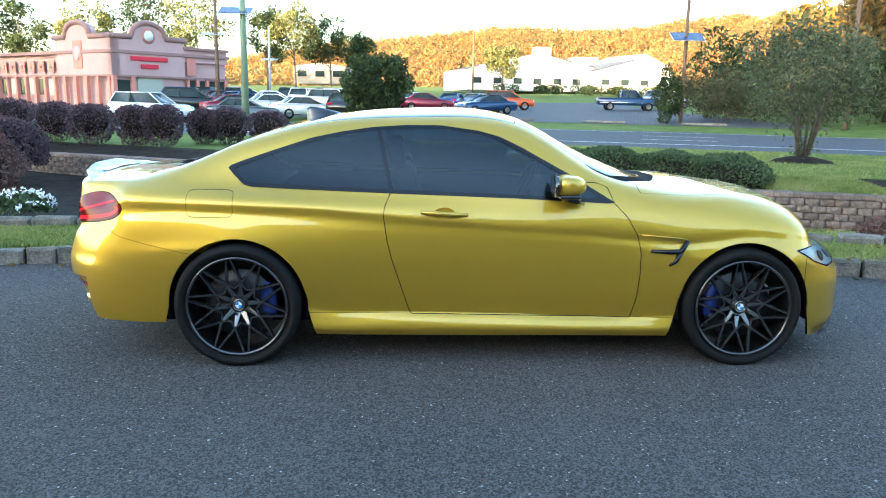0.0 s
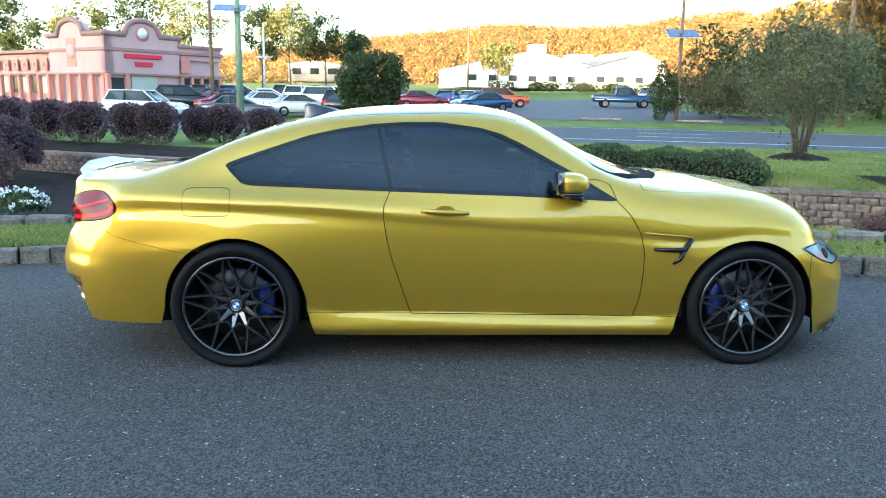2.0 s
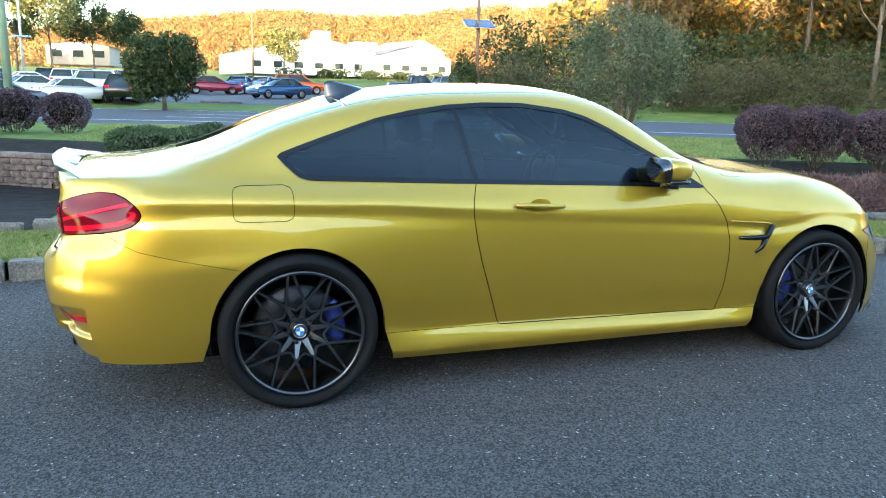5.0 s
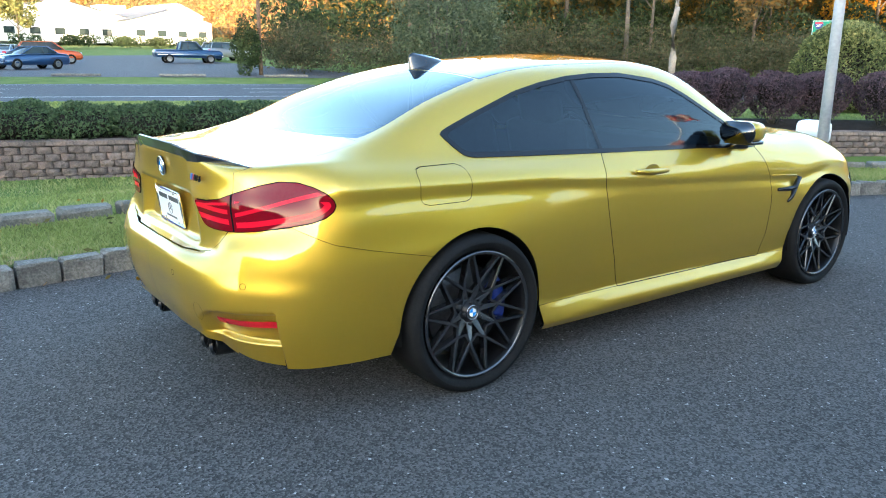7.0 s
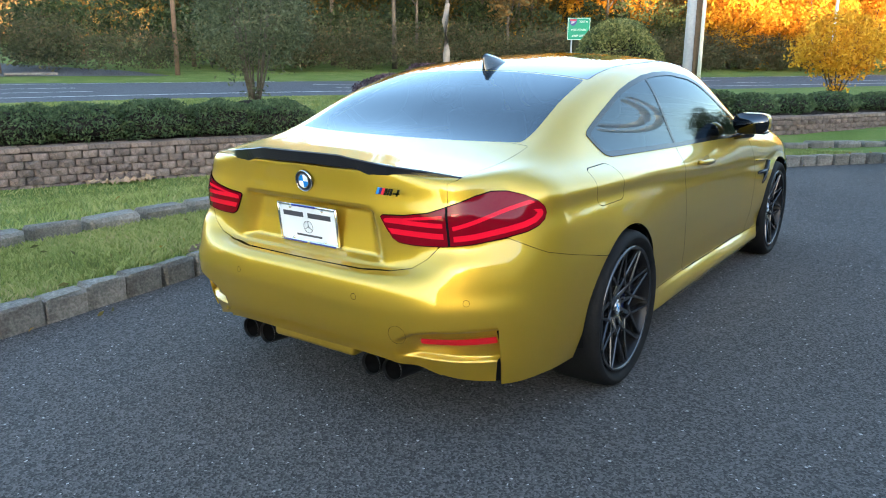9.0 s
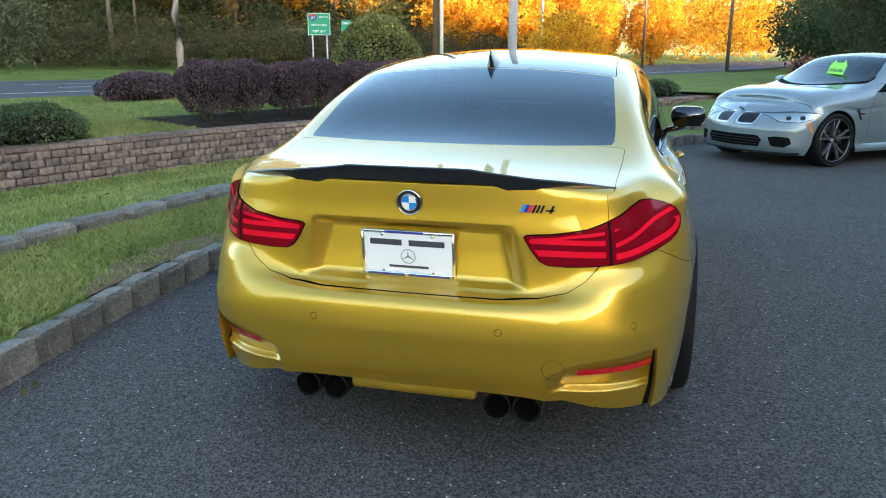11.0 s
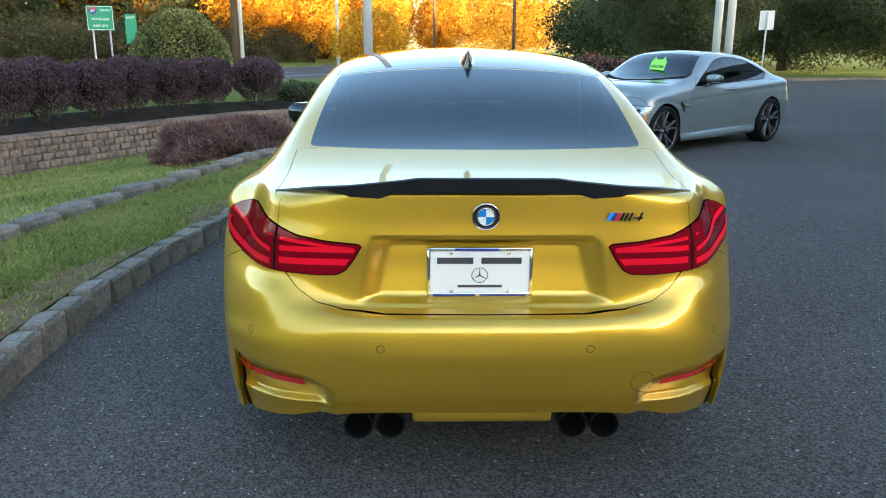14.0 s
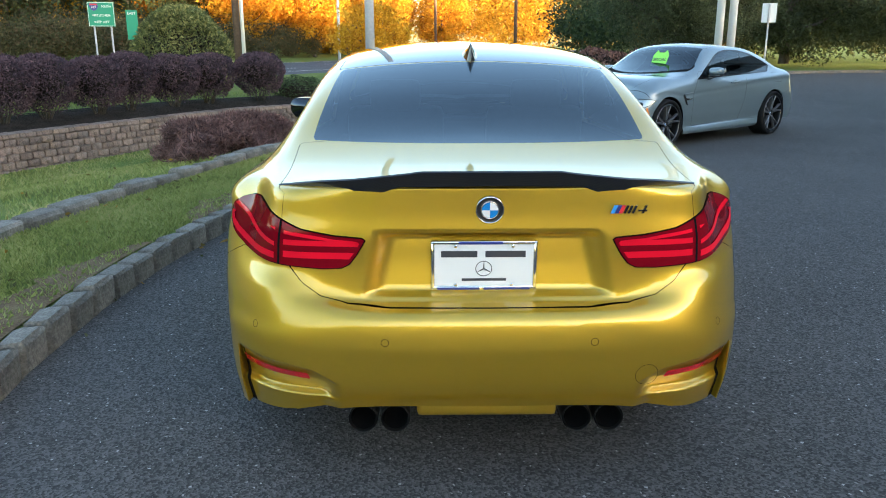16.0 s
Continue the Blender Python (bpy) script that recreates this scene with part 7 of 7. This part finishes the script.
plain_pole((9.6, 114.6, 2.4), 10.5, 0.15, WOOD_POLE, "wooden utility pole in the far car park")
plain_pole((29.5, 8.6, 0.0), 11.0, 0.16, WOOD_POLE, "wooden utility pole by the road")
plain_pole((29.3, 8.3, 0.0), 11.0, 0.085, WHITE, "white conduit pole beside the utility pole", False)
plain_pole((55, 7.3, 0), 9.5, 0.12, WHITE, "pale pole in the sun by the road", False)
plain_pole((75.5, 0, 0), 10, 0.14, WOOD_POLE, "wooden utility pole down the road")
plain_pole((65.1, -7.0, 0), 10.5, 0.16, WOOD_POLE, "wooden utility pole at the bend")
plain_pole((23.6, 20.4 + 16, 0.3), 9.5, 0.14, WOOD_POLE, "wooden utility pole before the wood")


def wires():
    for z in (8.1, 7.7):
        pts = [(16.6 + 40 * t, 42.1 - 14 * t, z - 1.2 * math.sin(math.pi * t) * 0.4 + 0.6 * t) for t in np.linspace(0, 1, 20)]
        tagged(part("overhead_wire", tube(pts, 0.018, 4), BLACK), "thin black overhead wire", "cable")
    for z, off in ((11.6, 0), (11.2, 0.8), (10.4, 0.3)):
        pts = [(-90 + 180 * t, 112 + off, z + 2.4 - 1.0 * math.sin(math.pi * ((t * 3) % 1))) for t in np.linspace(0, 1, 40)]
        tagged(part("overhead_wire", tube(pts, 0.02, 4), BLACK), "thin black overhead wire", "cable")


wires()


def lot_lamp():
    e = thing("lamp_post", (4.85, 0.92, 0.10), "grey steel lamp post by the kerb", "lamp post")
    part("pole", rod((0, 0, 0), (0, 0, 4.2), 0.058, 0.048, 14), STEEL, e)
    part("base_plate", box((0.28, 0.28, 0.03), (0, 0, 0.015), 0.006), STEEL, e, smooth=False)
    part("cap", lathe([(0, 4.24), (0.04, 4.23), (0.05, 4.19)], "Z", 14), STEEL, e)
    f = thing("flood_light", (5.25, 1.25, 0.10), "white flood lamp on a short foot by the kerb", "lamp")
    part("foot", rod((0, 0, 0), (0, 0, 0.38), 0.035), STEEL, f)
    h = box((0.26, 0.34, 0.26), (0.02, 0, 0.52), 0.09, 4)
    part("housing", h, WHITE, f)
    part("lens", box((0.02, 0.26, 0.16), (-0.12, -0.02, 0.52), 0.008), LAMP_SHELL, f)


lot_lamp()


def text_mesh(body, size, mat, parent, m, name="lettering"):
    c = bpy.data.curves.new(name, "FONT")
    c.body, c.size, c.extrude = body, size, 0.002
    c.align_x, c.align_y = "CENTER", "CENTER"
    tmp = bpy.data.objects.new("tmp", c)
    scene.collection.objects.link(tmp)
    bpy.context.view_layer.update()
    me = bpy.data.meshes.new_from_object(tmp.evaluated_get(bpy.context.evaluated_depsgraph_get()))
    bpy.data.objects.remove(tmp)
    bpy.data.curves.remove(c)
    me.materials.clear()
    me.materials.append(mat)
    ob = new(name, me)
    ob.parent = parent
    ob.matrix_local = m
    return ob


def road_signs():
    face = pose(0, 0, 0, 90, 0, -68)
    e = thing("road_sign", (32.4, 15.5, 0.0), "green highway sign with white lettering on two posts", "sign", "green road signs")
    p = part("panel", box((1.32, 1.26, 0.02), (0, 0, 0), 0.005), SIGN_GREEN, e, smooth=False)
    p.matrix_local = pose(0, 0, 2.78) @ face @ Matrix.Scale(0.86, 4)
    rim = bmesh.new()
    for x, y, w, h in ((0, 0.60, 1.28, 0.02), (0, -0.60, 1.28, 0.02), (0.63, 0, 0.02, 1.2), (-0.63, 0, 0.02, 1.2)):
        box((w, h, 0.004), (x, y, 0.012), 0, 1, rim)
    part("border", rim, WHITE, p, smooth=False)
    text_mesh("SOUTH", 0.145, WHITE, p, pose(0.27, 0.40, 0.012))
    text_mesh("METUCHEN", 0.165, WHITE, p, pose(0, -0.06, 0.012))
    text_mesh("KEEP LEFT", 0.165, WHITE, p, pose(0, -0.40, 0.012))
    part("shield", prism([(-0.20, 0.17), (0.20, 0.17), (0.22, 0.0), (0.12, -0.15), (0, -0.22), (-0.12, -0.15), (-0.22, 0.0)], 0.011, 0.016), INDIGO, p, "blue route shield", smooth=False).location = (-0.34, 0.38, 0)
    part("shield_band", box((0.38, 0.07, 0.003), (-0.34, 0.50, 0.0185)), STRIPE_RED, p, smooth=False)
    text_mesh("287", 0.17, WHITE, p, pose(-0.34, 0.36, 0.0175))
    for s in (-0.36, 0.36):
        q = Vector((s, 0, 0))
        q.rotate(Euler((0, 0, radians(-68))))
        part("post", box((0.06, 0.06, 3.2), (q.x + 0.04, q.y, 1.55)), STEEL, e, smooth=False)
    e = thing("road_sign", (36.0, 15.2, 0.0), "tall green sign half hidden by a bush", "sign", "green road signs")
    p = part("panel", box((0.75, 2.0, 0.02), (0, 0, 0), 0.005), SIGN_GREEN, e, smooth=False)
    p.matrix_local = pose(0.2, 0.35, 2.4) @ face @ Matrix.Scale(0.72, 4)
    text_mesh("EAST", 0.25, WHITE, p, pose(0.0, 0.78, 0.012))
    part("post", box((0.06, 0.06, 2.2), (0.05, 0, 0.9)), STEEL, e, smooth=False)
    e = thing("blank_sign", (34.9, -16.5, 0.05), "pale back of a road sign on a thin post", "sign")
    part("panel", box((0.02, 0.68, 0.92), (0.05, 0, 2.85), 0.01), WHITE, e, smooth=False).rotation_euler = (0, 0, radians(-20))
    part("post", box((0.07, 0.07, 3.3), (0, 0, 1.6)), STEEL, e, smooth=False)
    for y in (-10.0, -10.45):
        e = thing("pylon_post", (23.6, y, 0.0), "tall white round steel post", "post", "pair of white posts")
        part("shaft", rod((0, 0, 0), (0, 0, 11), 0.14, 0.14, 18), WHITE, e)
        part("base_plate", box((0.5, 0.5, 0.04), (0, 0, 0.02), 0.01), STEEL, e, smooth=False)


road_signs()


def flagpole():
    e = thing("flagpole", (70, -45, 0), "tall white flagpole with a big red and white striped flag", "flagpole")
    part("pole", rod((0, 0, 0), (0, 0, 36), 0.28, 0.12, 14), WHITE, e)
    for k in range(13):
        b = bmesh.new()
        rows = []
        for i in range(15):
            x, y = 0.55 * i / 14 * 5.4, 0.83 * i / 14 * 5.4 + 0.4 * math.sin(i * 0.8)
            z1 = 35.6 - k * 0.27 - 1.7 * (i / 14) ** 1.3
            rows.append((b.verts.new((x, y, z1)), b.verts.new((x + 0.03, y, z1 - 0.27))))
        for p, q in zip(rows, rows[1:]):
            b.faces.new((p[0], p[1], q[1], q[0]))
        part("stripe", b, STRIPE_RED if k % 2 == 0 else WHITE, e)
    canton = part("canton", box((2.0, 0.10, 1.7), (1.0, 0.0, 0.0)), INDIGO, e)
    canton.matrix_local = pose(0, 0, 34.6, 0, 0, 56)


flagpole()


# ---------------------------------------------------------------- parked cars
def plain_paint(name, base, metal=0.3):
    return material(name, base, 0.3, metal, coat=0.8)


PAINTS = {"white": plain_paint("white_car_paint", (0.72, 0.72, 0.72), 0), "black": plain_paint("black_car_paint", (0.012, 0.012, 0.014)), "red": plain_paint("dark_red_car_paint", (0.22, 0.012, 0.03)),
          "blue": plain_paint("blue_car_paint", (0.02, 0.07, 0.22)), "navy": plain_paint("navy_car_paint", (0.010, 0.045, 0.13), 0.1), "orange": plain_paint("orange_car_paint", (0.55, 0.11, 0.02)),
          "grey": plain_paint("grey_car_paint", (0.16, 0.17, 0.18), 0.6), "silver": plain_paint("silver_car_paint", (0.42, 0.44, 0.46), 0.6)}
CAR_RIM = material("grey_alloy_rim", (0.16, 0.165, 0.17), 0.4, 0.5)
HEAD_CLEAR = material("headlamp_clear", (0.7, 0.7, 0.7), 0.1, coat=0.5)

# side outlines: (x, z) of the body, and of the glasshouse as x, z at the bottom and top
SHAPES = {
    "sedan": (4.6, 1.78, ((-2.28, 0.30), (-2.32, 0.62), (-2.24, 0.95), (-1.55, 1.00), (0.75, 0.95), (1.75, 0.86), (2.20, 0.70), (2.30, 0.45), (2.22, 0.25)), (-1.62, -0.95, 0.15, 1.00), 1.43),
    "suv": (4.6, 1.85, ((-2.25, 0.35), (-2.30, 0.70), (-2.25, 1.08), (-2.1, 1.12), (0.8, 1.06), (1.85, 0.98), (2.22, 0.80), (2.30, 0.50), (2.22, 0.32)), (-2.18, -1.85, 0.25, 1.02), 1.68),
    "pickup": (5.6, 1.95, ((-2.75, 0.50), (-2.80, 0.80), (-2.78, 1.12), (-0.72, 1.12), (1.15, 1.12), (2.45, 1.08), (2.75, 0.95), (2.80, 0.60), (2.72, 0.42)), (-0.80, -0.62, 0.62, 1.18), 1.82),
}


def parked_car(kind, colour, at, turn, label, group="cars parked across the road"):
    L, W, outline, (g0, g1, g2, g3), top = SHAPES[kind]
    name = {"sedan": "parked_sedan", "suv": "parked_suv", "pickup": "pickup_truck"}[kind]
    e = thing(name, at, label, "car", group, turn=turn)
    mat = PAINTS[colour]
    b = bmesh.new()
    secs = []
    for t, inset in ((-1, 0.10), (-0.93, 0.0), (0.93, 0.0), (1, 0.10)):
        secs.append([b.verts.new((x * (1 - inset * 0.25), t * W / 2, z - (inset * 0.5 if z > 0.8 else -inset * 0.3))) for x, z in outline])
    for p, q in zip(secs, secs[1:]):
        n = len(p)
        for i in range(n):
            b.faces.new((p[i], p[(i + 1) % n], q[(i + 1) % n], q[i]))
    b.faces.new(secs[0][::-1])
    b.faces.new(secs[-1])
    bmesh.ops.recalc_face_normals(b, faces=b.faces)
    bmesh.ops.bevel(b, geom=[ed for ed in b.edges if ed.calc_face_angle(0) > 0.5], offset=0.085, segments=3, affect="EDGES")
    part("body", b, mat, e)
    belt = 0.93 if kind == "sedan" else 1.05
    c = bmesh.new()
    lo = [c.verts.new((x, y, belt)) for x, y in ((g0, -W * 0.45), (g3, -W * 0.45), (g3, W * 0.45), (g0, W * 0.45))]
    hi = [c.verts.new((x, y, top - 0.05)) for x, y in ((g1, -W * 0.36), (g2, -W * 0.36), (g2, W * 0.36), (g1, W * 0.36))]
    for i in range(4):
        c.faces.new((lo[i], lo[(i + 1) % 4], hi[(i + 1) % 4], hi[i]))
    c.faces.new(hi)
    bmesh.ops.bevel(c, geom=c.edges[:], offset=0.04, segments=2, affect="EDGES")
    part("glass", c, DARK_GLASS, e, "dark car windows")
    part("roof", box((abs(g2 - g1) + 0.10, W * 0.72, 0.06), ((g1 + g2) / 2, 0, top - 0.03), 0.025), mat, e)
    for x in ((g0 + g1) / 2, (g2 + g3) / 2):
        for s in (-1, 1):
            lean = (g1 - g0) if x < -0.3 else (g2 - g3)
            part("pillar", rod((x - lean / 2, s * W * 0.452, belt), (x + lean / 2, s * W * 0.362, top - 0.05), 0.04, seg=6), mat, e)
    for s in (-1, 1):
        part("pillar", rod(((g1 + g2) / 2 - 0.1, s * W * 0.452, belt), ((g1 + g2) / 2 - 0.1, s * W * 0.365, top - 0.04), 0.035, seg=6), BLACK, e)
    r = 0.33 if kind == "sedan" else 0.37
    wb = L * 0.30
    for x in (-wb, wb * 1.02):
        for s in (-1, 1):
            wv = new("wheel")
            wv.parent = e
            wv.location = (x, s * (W / 2 - 0.09), r)
            part("tyre", lathe([(r * 0.62, -0.11), (r * 0.95, -0.115), (r, -0.08), (r, 0.08), (r * 0.95, 0.115), (r * 0.62, 0.11)], seg=20), RUBBER, wv)
            part("rim", lathe([(0, -0.07), (r * 0.30, -0.085), (r * 0.55, -0.08), (r * 0.64, -0.105), (r * 0.64, 0.105), (r * 0.3, 0.085), (0, 0.07)], seg=20), CAR_RIM, wv)
    for s in (-1, 1):
        part("tail_lamp", box((0.08, 0.26, 0.16), (-L / 2 + 0.06, s * W * 0.38, 0.80 if kind == "sedan" else 0.92), 0.02), RED_LENS, e)
        part("headlamp", box((0.10, 0.30, 0.12), (L / 2 - 0.13, s * W * 0.36, 0.70 if kind == "sedan" else 0.82), 0.03), HEAD_CLEAR, e)
    if kind == "pickup":
        part("bed", box((1.9, W * 0.80, 0.02), (-1.75, 0, 1.135)), BLACK, e)
        part("chrome_strip", box((5.2, W + 0.012, 0.05), (0, 0, 0.70), 0.01), CHROME, e)
        part("bumper", box((0.16, W * 0.96, 0.18), (2.78, 0, 0.55), 0.03), CHROME, e)
    return e


def ground_at(x, y):
    return (x, y, land(x, y) + 0.03)


# far car park surface
b = bmesh.new()
px = np.linspace(-75, 23, 50)
py0 = np.array([float(y_on(ROADN, x)) + 17.5 + 5.0 for x in px])
rows = []
for t in np.linspace(0, 1, 14):
    rows.append([b.verts.new((x, y + (86 - y) * t, land(x, y + (86 - y) * t) + 0.02)) for x, y in zip(px, py0)])
for p, q in zip(rows, rows[1:]):
    for i in range(len(px) - 1):
        b.faces.new((p[i], p[i + 1], q[i + 1], q[i]))
tagged(part("far_lot", b, FARLOT), "pale grey asphalt car park across the road", "asphalt", kind="structure")
for k in range(9):
    x = -26 + k * 5.4
    y = float(y_on(ROADN, x)) + 23.2
    st = box((2.6, 0.18, 0.13), (0, 0, 0.06), 0.03)
    tagged(part("wheel_stop", st, GRANITE, smooth=False), "low concrete kerb stop at the lot's edge", "kerb", "kerb stops of the far lot").matrix_world = pose(x, y, land(x, y) + 0.03, 0, 0, -17)

for kind, col, x, y, turn, lab in (
        ("suv", "white", -15.3, 40.9, -12, "white station wagon parked across the road"),
        ("suv", "black", -16.2, 53.2, 8, "black sport utility car parked by the restaurant"),
        ("sedan", "blue", -13.2, 55.5, 60, "bright blue car parked by the restaurant"),
        ("sedan", "red", -12.2, 49.0, 30, "dark red sedan parked across the road"),
        ("sedan", "white", -9.8, 50.0, 28, "white sedan parked across the road"),
        ("sedan", "white", -7.2, 46.8, 25, "white sedan parked near the road"),
        ("suv", "white", -6.3, 57.0, 12, "white crossover parked across the road"),
        ("suv", "black", -4.3, 47.0, 78, "black hatchback seen from behind"),
        ("sedan", "grey", -10.5, 43.5, 8, "dark grey sedan near the road"),
        ("sedan", "red", 1.2, 61.2, 5, "red hatchback parked across the road"),
        ("sedan", "blue", 3.6, 63.6, 70, "blue sedan in the parking row"),
        ("sedan", "silver", 5.9, 65.5, 60, "silver sedan in the parking row"),
        ("suv", "orange", 8.6, 64.3, -4, "orange crossover parked across the road"),
        ("sedan", "navy", 5.4, 53.0, 205, "dark blue sedan facing the road"),
        ("pickup", "navy", 19.4, 64.2, -8, "dark blue pickup truck with a chrome strip"),
        ("suv", "silver", 24.6, 69.0, 15, "silver crossover behind the pickup truck"),
        ("sedan", "white", -12.5, 66.0, 20, "white sedan far back in the car park"),
        ("sedan", "silver", -9.0, 68.0, 24, "silver sedan far back in the car park"),
        ("suv", "white", -5.0, 70.0, 18, "white crossover far back in the car park"),
        ("sedan", "grey", -1.8, 70.5, 15, "grey sedan far back in the car park"),
        ("sedan", "white", -15.5, 71.0, 20, "white sedan far back in the car park"),
        ("suv", "grey", -8.0, 75.5, 10, "grey crossover far back in the car park"),
        ("sedan", "white", -3.0, 76.5, 12, "white sedan far back in the car park"),
        ("sedan", "white", -11.5, 60.0, 22, "white sedan in the middle row"),
        ("sedan", "silver", 0.0, 66.5, 62, "silver sedan in the parking row"),
        ("suv", "blue", -18.5, 60.5, 50, "blue crossover beside the restaurant"),
        ("sedan", "red", -15.2, 58.8, 50, "red sedan beside the restaurant")):
    parked_car(kind, col, ground_at(x, y), turn, lab)
row_cars = random.Random(29)
for k in range(14):
    x, y = -17.5 + (k % 7) * 2.7 + row_cars.uniform(-0.3, 0.3), (63.5 if k < 7 else 73.0) + (k % 7) * 0.5
    if min(abs(x + 12.5) + abs(y - 66), abs(x + 9) + abs(y - 68), abs(x + 5) + abs(y - 70), abs(x + 15.5) + abs(y - 71), abs(x + 8) + abs(y - 75.5), abs(x + 3) + abs(y - 76.5), abs(x + 1.8) + abs(y - 70.5)) < 3.4:
        continue
    kind, col = row_cars.choice(("sedan", "suv")), row_cars.choice(("white", "white", "silver", "grey", "black"))
    parked_car(kind, col, ground_at(x, y), 80 + row_cars.uniform(-4, 4), col + (" sedan" if kind == "sedan" else " sport utility car") + " nose-in in a far parking row")

# ---------------------------------------------------------------- the silver coupe
_f, _r = Vector((6.03, -3.12, 0)), Vector((7.73, -5.22, 0))
_h = (_f - _r).normalized()
_left = Vector((-_h.y, _h.x, 0))
_mid = (_f + _r) / 2 - _left * 0.80 + Vector((0, 0.13, 0))
SILVER_CAR = build_coupe("silver_coupe", SILVER, "silver-blue two-door coupe with dark five-spoke wheels", ((_mid.x, _mid.y, 0), math.degrees(math.atan2(_h.y, _h.x))), style="five", nose=True)
card = thing("price_card", (0, 0, 0), "lime green card lettered SPECIAL behind a windscreen", "sign")
card.matrix_world = SILVER_CAR.matrix_world @ pose(0.60, 0.16, 1.185, 0, 0, 0) @ pose(0, 0, 0, 62, 0, 90)
part("sheet", prism([(-0.13, -0.12), (0.13, -0.12), (0.13, 0.06), (0.08, 0.14), (0.045, 0.10), (-0.045, 0.10), (-0.08, 0.14), (-0.13, 0.06)], 0, 0.003), LIME, card, smooth=False)
text_mesh("SPECIAL", 0.062, PLATE_TEXT, card, pose(0, -0.015, 0.005))
